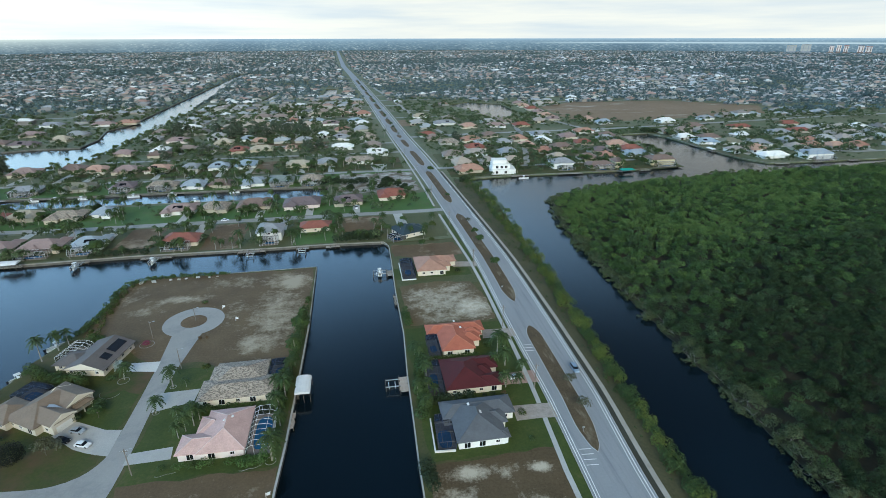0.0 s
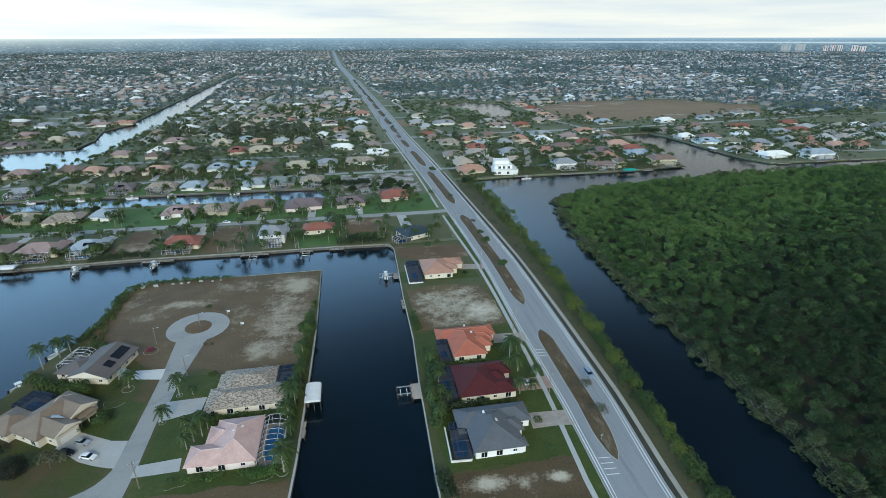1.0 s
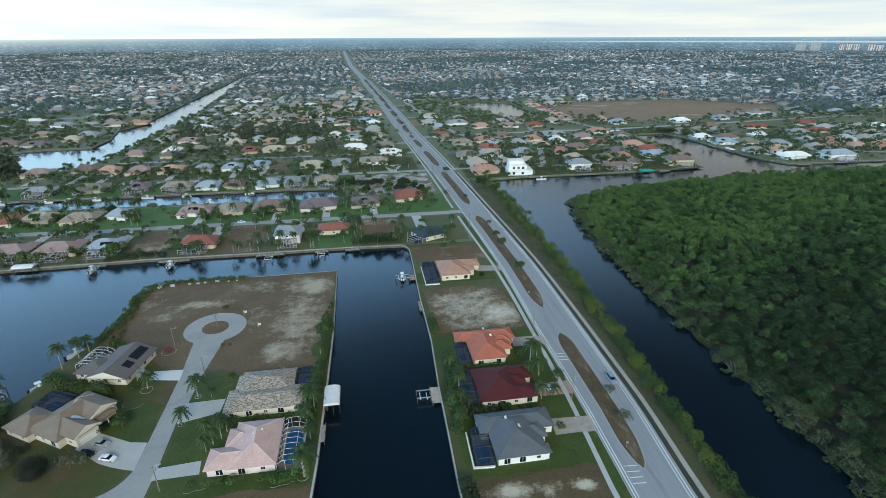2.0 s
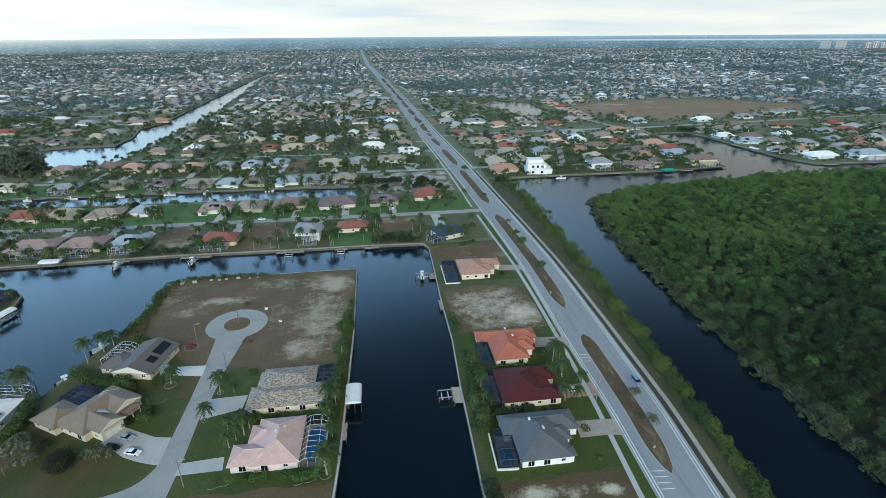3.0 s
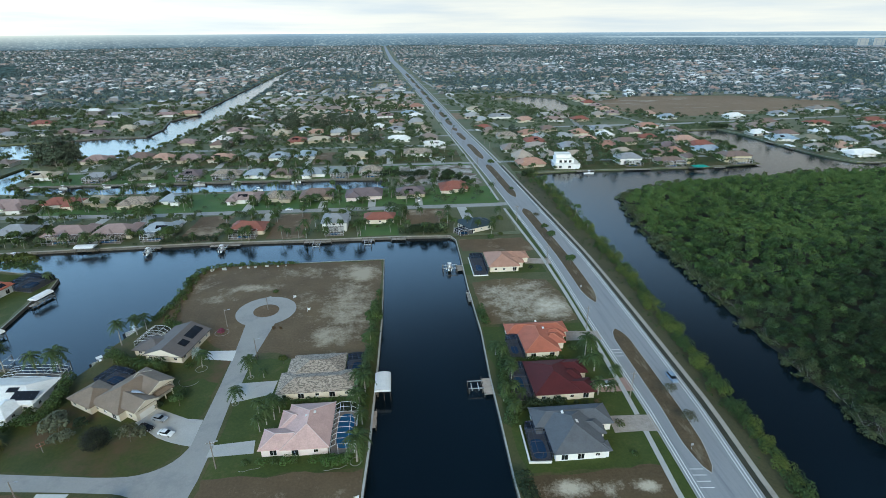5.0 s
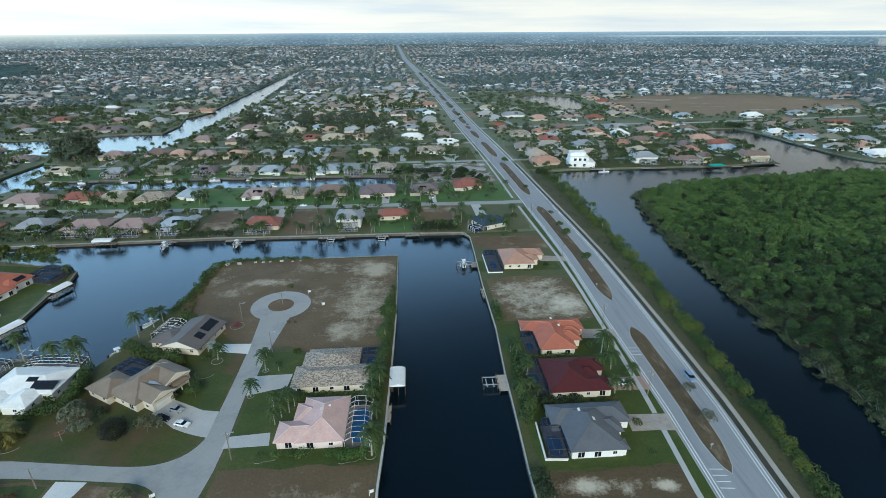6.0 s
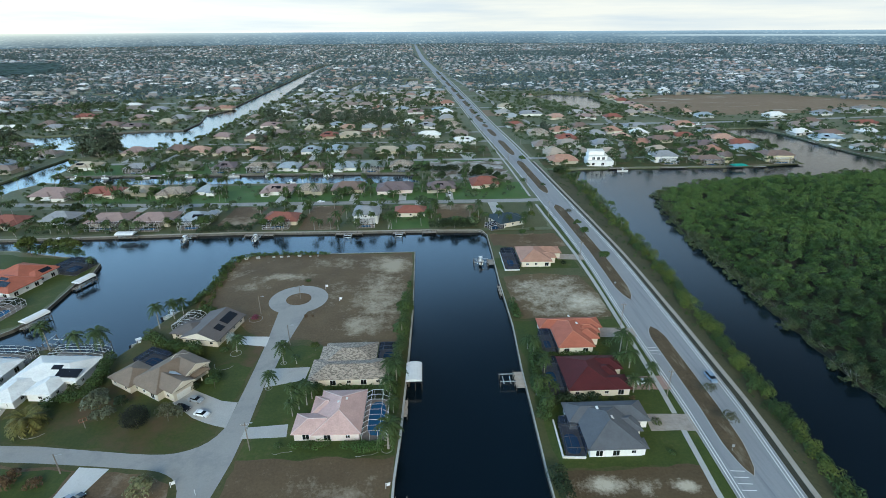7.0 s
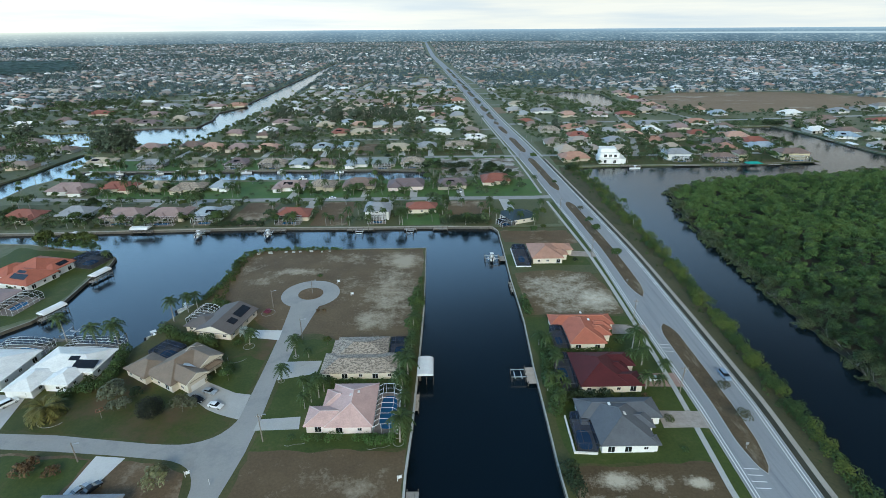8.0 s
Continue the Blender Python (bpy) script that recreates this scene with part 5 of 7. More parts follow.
def boat(x, y, rot, z=WATER_Z, L=6.4, label="small white motorboat moored at a dock"):
    ob = thing("boat", pose(x, y, z, 0, 0, rot), label, "boat", "boats")
    hull = Mesh()
    st = [(-0.5, 1.0, 0.9), (-0.2, 1.1, 0.95), (0.15, 1.05, 1.0), (0.36, 0.7, 1.08), (0.5, 0.04, 1.15)]
    v = []
    for t, hw, hz in st:
        v += [(t * L, -hw, hz), (t * L, -hw * 0.75, -0.15), (t * L, hw * 0.75, -0.15), (t * L, hw, hz)]
    f = [(4 * i + j, 4 * i + j + 1, 4 * i + j + 5, 4 * i + j + 4) for i in range(4) for j in range(3)] + [(0, 3, 2, 1), (16, 17, 18, 19)]
    hull.add(v, f)
    part("hull", hull, M["hull"], ob)
    ins = Mesh().add([(t * L, s * hw * 0.86, hz - 0.12) for t, hw, hz in st for s in (-1, 1)], [(2 * i, 2 * i + 1, 2 * i + 3, 2 * i + 2) for i in range(4)])
    part("cockpit", ins, M["wall_greige"], ob)
    part("console", Mesh().box(-0.4, 0.5, -0.4, 0.4, 0.8, 1.9), M["hull"], ob)
    part("windscreen", Mesh().add([(0.5, -0.45, 1.9), (0.5, 0.45, 1.9), (0.2, 0.42, 2.3), (0.2, -0.42, 2.3)], [(0, 1, 2, 3)]), M["glass"], ob)
    part("outboard", Mesh().box(-0.62 * L, -0.5 * L, -0.25, 0.25, 0.2, 1.5), M["black"], ob, "black outboard motor")
    top = Mesh().box(-1.0, 1.0, -0.9, 0.9, 2.75, 2.85)
    part("t_top", top, M["canvas"], ob)
    for sx in (-0.8, 0.8):
        for sy in (-0.6, 0.6):
            part("t_top_post", Mesh().tube((sx, sy, 0.8), (sx, sy, 2.78), 0.04), M["steel"], ob)
    return ob


WHEEL = None


def car(x, y, rot, body_m, label, van=False, z=0.09):
    global WHEEL
    ob = thing("car", pose(x, y, z, 0, 0, rot), label, "car", "cars")
    roof_z, hood_z = (1.85, 1.1) if van else (1.45, 0.95)
    L, W = (4.9, 1.9) if van else (4.6, 1.8)
    prof = [(-L / 2, 0.35), (-L / 2, hood_z - 0.02), (-L / 2 + 0.55, hood_z + 0.05), (L / 2 - 1.2, hood_z), (L / 2 - 0.12, hood_z - 0.2), (L / 2, 0.38)]
    b = Mesh()
    k = len(prof)
    b.add([(px, s * W / 2 * (0.96 if pz > 0.9 else 1), pz) for s in (-1, 1) for px, pz in prof], [(i, (i + 1) % k, k + (i + 1) % k, k + i) for i in range(k)] + [tuple(range(k)), tuple(range(2 * k - 1, k - 1, -1))])
    part("body", b, body_m, ob)
    c0, c1, c2, c3 = (-L / 2 + 0.15, -L / 2 + 0.35, L / 2 - 1.9, L / 2 - 1.15) if van else (-L / 2 + 0.6, -L / 2 + 1.25, L / 2 - 2.1, L / 2 - 1.25)
    g = Mesh()
    v = [(px, s * W / 2 * q, pz) for s in (-1, 1) for px, pz, q in ((c0, hood_z, 0.95), (c1, roof_z - 0.06, 0.78), (c2, roof_z - 0.06, 0.78), (c3, hood_z, 0.95))]
    g.add(v, [(0, 1, 2, 3), (7, 6, 5, 4), (0, 4, 5, 1), (3, 2, 6, 7), (1, 5, 6, 2)])
    part("windows", g, M["glass"], ob, "dark tinted glass")
    part("roof", Mesh().add([(px, s * W / 2 * 0.79, pz) for pz in (roof_z - 0.07, roof_z) for px, s in ((c1 - 0.05, -1), (c2 + 0.05, -1), (c2 + 0.05, 1), (c1 - 0.05, 1))],
                            [(0, 1, 5, 4), (1, 2, 6, 5), (2, 3, 7, 6), (3, 0, 4, 7), (4, 5, 6, 7)]), body_m, ob)
    if WHEEL is None:
        WHEEL = (Mesh().tube((0, -0.11, 0), (0, 0.11, 0), 0.33, 0.33, 14).data("tyre", M["rubber"]), Mesh().tube((0, -0.125, 0), (0, 0.125, 0), 0.2, 0.2, 10).data("rim", M["steel"]))
    for sx in (-L / 2 + 0.85, L / 2 - 0.9):
        for sy in (-W / 2 + 0.08, W / 2 - 0.08):
            w = new("wheel")
            w.parent = ob
            w.matrix_basis = pose(sx, sy, 0.33)
            part("tyre", WHEEL[0], None, w)
            part("rim", WHEEL[1], None, w)
    for s in (-1, 1):
        part("headlight", Mesh().box(L / 2 - 0.16, L / 2 - 0.03, s * 0.65 - 0.18, s * 0.65 + 0.18, 0.6, 0.74), M["trim"], ob, "clear headlight")
        part("tail_light", Mesh().box(-L / 2 - 0.03, -L / 2 + 0.05, s * 0.68 - 0.14, s * 0.68 + 0.14, 0.7, 0.86), M["roof_red"], ob, "red tail light")
    return ob


PAINTS = {"white": paint("white_car_paint", (0.78, 0.79, 0.8), 0.25), "silver": paint("silver_car_paint", (0.33, 0.37, 0.42), 0.3), "black": paint("black_car_paint", (0.02, 0.021, 0.024), 0.25),
          "blue": paint("blue_grey_car_paint", (0.22, 0.30, 0.40), 0.3)}
car(-85.6, 121.0, -18, PAINTS["white"], "white saloon car parked on the concrete drive")
car(-90.0, 127.6, -20, PAINTS["silver"], "silver-blue saloon car parked on the concrete drive")
car(-92.4, 124.0, -22, PAINTS["black"], "black car parked on the concrete drive")
car(-148.6, 123.6, 58, PAINTS["white"], "white van parked on the drive", True)
car(-152.4, 119.2, 58, PAINTS["black"], "dark car parked on the drive")
car(-106.8, 91.0, 62, PAINTS["silver"], "silver car parked on the corner drive")
car(-104.2, 91.6, 62, PAINTS["black"], "black car parked on the corner drive")
car(50.0, 130.4, 6, PAINTS["white"], "white car parked on the red drive")
car(72.6, 131.5, -88, PAINTS["blue"], "blue-grey car on the road", True)
car(-88, 324.8, 0, PAINTS["white"], "white car on the residential street")
car(-2.4, 337, -90, PAINTS["white"], "white car parked on a drive", True)
car(314, 604, 4, PAINTS["white"], "white van parked by the basin", True)

dock(13.0, 134.2, -90, 8.2, 3.8, "pale timber dock with a steel boat lift", lift=0.0, wood="pale_deck", reach=4.9)
dock(-25.5, 136.0, 90, 5.0, 0.8, "boat lift under an arched white canopy beside the sea wall", roof=(9.6, 5.2, 2.4))
dock(14.2, 226, -90, 6.0, 3.0, lift=0.0)
boat(7.6, 226, 90, -0.2, 6.0, "white motorboat on a boat lift")
dock(13.8, 196, -90, 9.0, 1.4)
dock(-27.4, 86.6, 90, 6.0, 3.2, "weathered grey timber dock")
dock(-27.4, 122.0, 90, 7.2, 2.4, "pale timber dock below the palms", wood="pale_deck")
dock(-174.6, 211, 74, 11.0, 2.6, "timber dock with a white arched boat canopy", roof=(9.0, 4.4, 2.3))
dock(-173.6, 178, 70, 11.0, 2.6, "timber dock with a white arched boat canopy", roof=(9.5, 4.6, 2.3))
dock(-139, 153.4, 160, 8, 2.0, lift=0.0)
dock(-156, 157.6, 175, 8, 2.0, lift=0.0)
boat(-124, 161, 40, WATER_Z, 5.6)
boat(-121.5, 181.5, 45, WATER_Z, 7.0, "white cabin boat moored beside the screened house")
for x, w, lf, rf in ((-217, 16, 0.0, None), (-184, 11, False, (10, 5.5, 2.4)), (-150, 8, 0.0, None), (-112, 16, 0.0, None), (-62, 15, 0.0, None), (-34, 7, 0.0, None), (-17, 8, False, None)):
    dock(x, 269.2, 0, w, 2.6, lift=lf, roof=rf)
for x in (-217, -150, -112):
    boat(x, 261.5, 90, -0.3, 7.0, "white motorboat on a boat lift")
dock(15, 267, -45, 8, 2.5)
boat(306, 604, 8, 0.2, 6.5, "white boat standing on its trailer")
for x, w in ((140, 16), (186, 22), (238, 14), (258, 10)):
    dock(x, 406.6, 0, w, 3.0)
boat(141, 399, 0, WATER_Z, 9.0, "white cabin cruiser moored at a dock")
teal = thing("boat_shelter", pose(238, 401.5, 0), "teal-roofed boat shelter at the waterside", "boat shelter")
part("roof", hip_roof(-6, 6, -3, 3, 2.2, 0.35, 0.3)[0], M["tealroof"], teal, "bright teal canopy")
for sx in (-5.5, 5.5):
    for sy in (-2.6, 2.6):
        part("post", Mesh().tube((sx, sy, -3), (sx, sy, 2.2), 0.14), M["pile"], teal)
for x in (-290, -262, -232, -205, -172, -140, -95, -60):
    dock(x, 401.2, 0, random.uniform(7, 13), 2.4)
for x, w in ((368, 12), (366, 10), (400, 14), (440, 12), (480, 12)):
    dock(x if x > 370 else 372.5, 407.5 if x > 370 else 470 + (x - 366) * 15, 0 if x > 370 else -90, w, 3.0, roof=(10, 5, 2.4) if w == 10 else None)


def pole(x, y, h, label="tall timber utility pole", lamp=False, cross=True, rot=0.0):
    ob = thing("utility_pole", pose(x, y, 0, 0, 0, rot), label, "pole", "utility poles")
    part("mast", Mesh().tube((0, 0, -0.3), (0, 0, h), 0.17, 0.12, 8), M["polewood"], ob)
    if cross:
        part("crossarm", Mesh().box(-1.1, 1.1, -0.06, 0.06, h - 0.9, h - 0.75), M["polewood"], ob)
        for s in (-1.0, -0.4, 0.4, 1.0):
            part("insulator", Mesh().tube((s, 0, h - 0.75), (s, 0, h - 0.5), 0.06, 0.04), M["trim"], ob)
        part("transformer", Mesh().tube((0.35, 0, h - 2.2), (0.35, 0, h - 1.3), 0.26, 0.26, 10), M["steel"], ob, "grey steel transformer can")
    if lamp:
        part("lamp_arm", Mesh().tube((0, 0, h - 0.5), (1.6, 0, h - 0.1), 0.04), M["steel"], ob)
        part("lamp_head", Mesh().box(1.4, 2.1, -0.14, 0.14, h - 0.18, h - 0.02), M["steel"], ob)
    return ob


for x, y, h in ((-67.3, 106.7, 9.5), (-113.5, 100.6, 6.5), (-68.4, 157, 8.5), (-72.3, 191.8, 6.5), (-85.5, 180, 8.0)):
    pole(x, y, h, lamp=True, cross=h > 9)
for y in (124, 165, 226, 290, 352, 420, 490, 560, 640, 720):
    pole(along(CL, y) - half(y) - 3.0, y, 10.0, "timber utility pole beside the road")


def sale_sign(x, y, rot):
    ob = thing("sign_post", pose(x, y, 0, 0, 0, rot), "white timber sign post on a vacant lot", "sign", "sign posts")
    part("post", Mesh().box(-0.06, 0.06, -0.06, 0.06, -0.1, 1.9), M["trim"], ob)
    part("arm", Mesh().box(-0.06, 1.3, -0.05, 0.05, 1.55, 1.68), M["trim"], ob)
    part("panel", Mesh().box(0.2, 1.15, -0.02, 0.02, 0.7, 1.45), M["hull"], ob)


sale_sign(-76, 92.5, -60)
sale_sign(-29.6, 92.6, 20)
sale_sign(-63.4, 201.0, 10)
sale_sign(-55.6, 189.2, 10)
sale_sign(-83.1, 95.0, 30)

block_rng = np.random.default_rng(9)
for bx, by, bs in ((-108.3, 233.9, 1.5), (-102.9, 234.9, 1.6), (-95.3, 235.9, 0.9), (-91.5, 235.7, 1.0), (-88.2, 236.1, 0.9), (-82.6, 236.7, 1.3), (-77.1, 235.8, 0.8), (-73.4, 236.4, 0.7), (-114.0, 218.5, 0.8)):
    pts = [Vector((sx, sy, sz)) * 0.5 + Vector(block_rng.uniform(-0.16, 0.16, 3)) for sx in (-1, 1) for sy in (-1, 1) for sz in (-1, 1)]
    stone = Mesh().add([(p.x * bs * 1.3, p.y * bs * 0.8, (p.z + 0.5) * bs * 0.6) for p in pts], [(0, 1, 3, 2), (4, 6, 7, 5), (0, 4, 5, 1), (2, 3, 7, 6), (0, 2, 6, 4), (1, 5, 7, 3)])
    block = tagged(new("stone_block", stone.data("stone_block", M["concrete"])), "pale broken concrete block at the lot's edge", "stone block", "blocks along the water")
    block.matrix_basis = pose(bx, by, 0.0, 0, 0, float(block_rng.uniform(-25, 25)))

hoop = thing("basketball_stand", pose(-117.0, 117.0, 0, 0, 0, 40), "basketball stand with a red-framed backboard on the lawn", "basketball stand")
part("post", Mesh().tube((0, 0, -0.2), (0, 0, 3.4), 0.08), M["polewood"], hoop)
part("arm", Mesh().tube((0, 0, 3.2), (0, -0.8, 3.4), 0.05), M["polewood"], hoop)
bb = Mesh()
for x0, x1, z0, z1 in ((-0.95, 0.95, 2.9, 3.0), (-0.95, 0.95, 3.95, 4.05), (-0.95, -0.85, 3.0, 3.95), (0.85, 0.95, 3.0, 3.95)):
    bb.box(x0, x1, -0.86, -0.8, z0, z1)
part("backboard_frame", bb, M["roof_red"], hoop, "faded red frame")
part("rim", Mesh().tube((0, -1.05, 3.08), (0, -1.05, 3.1), 0.23, 0.23, 12), M["roof_orange"], hoop)


# ---- the rows of houses across the canal ----
MID = "houses across the canal"
listed = []


def mid(x, y, w, roof, wall, rot=0, cg=False, two=False, pitch=0.5, d=None):
    """A house whose south front stands at y; roof and wall name its colours."""
    d = d or random.uniform(14.5, 18.0)
    w = min(max(w - 0.5, 10), 30)
    h = 5.6 if two else 2.8
    a, b = random.uniform(0.28, 0.42) * w, random.uniform(2.0, 4.0)
    sgn = random.choice((-1, 1))
    wings = [(-w / 2, w / 2, -d / 2 + 1.0, d / 2 - 2.5)]
    wx = sorted((sgn * w / 2 * 0.97, sgn * (w / 2 - a)))
    wings.append((wx[0], wx[1], -d / 2 - (0 if cg else b), d / 2 - 1.7, -0.1))
    wx = sorted((-sgn * w / 2 * 0.95, -sgn * (w / 2 - a * 0.9)))
    wings.append((wx[0], wx[1], -d / 2 + 0.6, d / 2 + 1.5, -0.16))
    if w > 15:
        mx = random.uniform(-0.12, 0.12) * w
        wings.append((mx - 3.0, mx + 3.0, -d / 2 - 0.4, 0.5, 0.2))
    size = "two-storey " if two else "single-storey "
    ob = house(x, y + d / 2, rot, wings, roof, wall, size + wall + " house with a " + roof + " hip roof", h, pitch, group=MID, over=0.8, few=True)
    if not two and random.random() < 0.15:
        run = (d - 3.5) / 2 + 0.8
        q = run * 0.48
        solar(ob, random.uniform(-0.15, 0.15) * w, (-d / 2 + 1.0 - 0.8) + q, h + 0.22 + q * pitch, random.choice((4.8, 6.4)), 2.6, math.degrees(math.atan(pitch)), 0, 4)
    if cg:
        cage(x + random.uniform(-1, 1), y - 3.2, rot + 90, 7.0, w * 0.74, 2.8, 1.2, 6, pool=(0, 0, 3.4, w * 0.4))
    listed.append((x, y + d / 2, max(w, d) * 0.62))


for x, y, w, r, wl_, c in ((-155, 283.5, 17.3, "bluegrey", "white", 1), (-178.9, 282.5, 22, "rose", "cream", 1), (-205, 283.5, 24, "rose", "cream", 1), (-237, 288, 18.5, "grey", "white", 0), (-265, 284, 20, "red", "cream", 0),
                           (-104.2, 282, 20, "red", "cream", 1)):
    mid(x, y, w, r, wl_, 0, bool(c))
house(-28.2, 298.4, 0, [(-9.0, 9.0, -5.2, 5.6), (-9.0, -2.0, -2.0, 6.8, -0.1)], "red", "cream", "cream house with a plain faded red hip roof", 2.9, 0.46, group=MID, over=0.8, few=True)
listed.append((-28.2, 298.4, 11.0))
mid(-54.1, 282, 14.5, "grey", "white", 0, True, True)
for x, y, w, r, wl_ in ((-273.7, 338.7, 27, "rose", "white"), (-242.2, 344, 23, "red", "cream"), (-220, 346, 18, "cream", "beige"), (-192, 340, 21, "taupe", "beige"), (-171, 345, 13, "bluegrey", "white"), (-122, 343, 21, "rose", "white"),
                        (-99, 344, 18, "taupe", "beige"), (-73.4, 345, 22, "brown", "beige"), (-40.4, 342.5, 25, "plum", "pinkish"), (-8, 344, 20.6, "plum", "beige"), (24.1, 353.8, 20, "red", "cream")):
    mid(x, y, w, r, wl_)
for x, y, w, r, wl_, c in ((-300.5, 420, 21, "cream", "white", 0), (-253.5, 413, 20, "grey", "greige", 1), (-217.7, 414, 23, "olive", "greige", 0), (-183.4, 411, 18, "plum", "greige", 1), (-153.7, 411, 22, "taupe", "greige", 1),
                           (-130, 409, 18, "bluegrey", "white", 0), (-109.5, 409, 17, "brown", "beige", 0), (-84, 408, 18, "bluegrey", "white", 0), (-62, 408, 19, "greengrey", "greige", 1), (-38.1, 408, 19, "taupe", "white", 1)):
    mid(x, y, w, r, wl_, 0, bool(c))
for x, y, w, r, wl_ in ((-286.9, 475, 21, "rose", "beige"), (-252.3, 483, 20, "brown", "beige"), (-230, 477, 19, "salmon", "cream"), (-203, 471, 20, "rose", "beige"), (-176.4, 470, 20, "salmon", "cream"), (-148.7, 473, 16, "grey", "greige"),
                        (-124.3, 470, 18, "bluegrey", "white"), (-101.4, 474, 18, "blue", "white"), (-53.7, 469, 22, "cream", "beige"), (-27.6, 473, 18, "grey", "greige")):
    mid(x, y, w, r, wl_)
for x, y, w, r, wl_ in ((21.7, 510, 22, "white", "white"), (3.0, 474, 27, "taupe", "white"), (-13.6, 545, 23, "white", "white"), (-16.2, 600, 20, "grey", "white"), (15.1, 606, 18, "taupe", "white"), (2.9, 732, 22, "blue", "white"),
                        (-98.1, 549, 23, "cream", "beige"), (-122.6, 610, 18, "bluegrey", "white"), (-145.7, 592, 19, "cream", "beige"), (-200, 614, 25, "rose", "pinkish"), (-196, 535, 20, "brown", "beige"), (-233.4, 549, 19, "rose", "beige"),
                        (-121.3, 544, 18, "red", "beige"), (-67.8, 547, 12, "salmon", "cream"), (-51.3, 741, 20, "bluegrey", "white"), (-30.9, 713, 22, "rose", "white")):
    mid(x, y, w, r, wl_)
for x, y, w, r, wl_ in ((69.3 + 18, 599.7, 19.7, "red", "white"), (104, 549.4, 21.8, "taupe", "greige"), (132, 560.5, 23, "peach", "cream"), (127, 516.5, 21, "red", "cream"), (99, 421, 24, "peach", "beige"), (224.2, 447.5, 18, "brown", "beige"),
                        (219, 503.5, 23, "brown", "beige"), (284, 592, 25, "peach", "white"), (298.5, 556, 20, "brown", "beige"), (284, 506, 24, "salmon", "cream"), (288, 482, 23, "red", "beige"), (282, 456, 23, "bluegrey", "white"),
                        (188.8, 557.5, 18, "peach", "cream"), (186.6, 519.5, 16, "salmon", "cream"), (225, 584, 25, "grey", "white"), (123, 688, 30, "grey", "white"), (100, 760, 24, "cream", "white"), (252, 522, 20, "red", "beige"), (250, 560, 21, "rose", "cream"), (222, 652, 22, "red", "beige"), (188, 655, 22, "rose", "white"), (160, 585, 20, "brown", "beige"), (150, 655, 22, "salmon", "cream"), (252, 478, 18, "plum", "beige"), (155, 488, 20, "grey", "white"), (287, 700, 19, "rose", "beige"), (288, 735, 20, "salmon", "cream"), (290, 772, 19, "rose", "beige"), (292, 812, 20, "red", "beige"), (290, 850, 19, "salmon", "cream"), (292, 888, 20, "rose", "beige")):
    mid(x, y, w, r, wl_)
mid(186.6, 421, 20, "grey", "white", 0, True, True)
mid(222, 416, 24, "brown", "beige", 0, True)
mid(240, 420, 11, "brown", "yellow", 0, False, True, d=12)
mid(284, 419, 24, "brown", "yellow", 0, True, True)
for x, y, w, r, wl_, t in ((391, 501.5, 25, "blue", "white", 0), (417, 495, 22, "olive", "white", 0), (434, 651, 25, "white", "white", 0), (506, 665, 22, "grey", "white", 0), (343.6, 656, 21, "bluegrey", "white", 0),
                           (443.4, 603, 26, "brown", "beige", 0), (411, 426, 30, "white", "white", 0), (500, 587, 28, "red", "cream", 0), (552, 547, 28, "red", "beige", 0), (519, 541, 25, "grey", "greige", 0), (583.8, 600, 28, "red", "cream", 0),
                           (412, 525, 24, "brown", "white", 0), (443, 483, 21, "grey", "white", 0)):
    mid(x, y, w, r, wl_, 0, False, bool(t))
mid(450, 414, 28, "bluegrey", "white", 0, True, True)
for x, y, w, r, wl_ in ((-505.5, 615, 28, "white", "white"), (-475, 640, 20, "brown", "beige"), (-450, 613, 23, "grey", "white"), (-425, 623, 23, "grey", "white"), (-395.4, 628, 25, "brown", "greige"), (-362, 619, 28, "plum", "greige"),
                        (-337.6, 646, 20, "cream", "beige"), (-336.8, 759, 28, "rose", "white"), (-310, 769, 25, "peach", "beige"), (-434, 470, 24, "brown", "beige"), (-380, 431, 26, "bluegrey", "white"),
                        (-466, 698, 25, "red", "beige"), (-388, 684, 22, "rose", "beige"), (-403, 763, 28, "grey", "white")):
    mid(x, y, w, r, wl_)

for k, (x, y, r, L) in enumerate(((-292, 397.6, 3, 8.5), (-270, 398, 178, 6.4), (-240, 397.4, 2, 9.5), (-224, 398, 180, 6.8), (-206, 397.4, 0, 8.0), (-170, 397.6, 181, 9.0), (-142, 397.2, 0, 6.6), (-96, 396.6, 2, 7.2), (-120, 376.4, 0, 6.4), (-196, 377.4, 180, 7.0), (-262, 381, 5, 7.5))):
    boat(x, y, r, WATER_Z + 0.05, L, "white motorboat moored along the sea wall")
for x, y0, y1 in ((-253, 426, 440.2), (-217, 428, 440.2), (-183, 425, 440.2), (-153, 425, 440.2), (-130, 423, 440.2), (-109, 423, 440.2), (-84, 422, 440.2), (-62, 422, 440.2), (-38, 422, 440.2),
                  (-286, 447, 476), (-252, 447, 484), (-230, 447, 478), (-203, 447, 472), (-176, 447, 471), (-148, 447, 474), (-124, 447, 471), (-101, 447, 475), (-54, 447, 470), (-28, 447, 474),
                  (-237, 304, 319.8), (-205, 298, 319.8), (-178, 297, 319.8), (-155, 298, 319.8), (-104, 297, 319.8), (-54, 298, 319.8), (-28, 306, 319.8)):
    drive([(x + 2, y0), (x + 7.5, y0), (x + 7.5, y1), (x + 2, y1)])

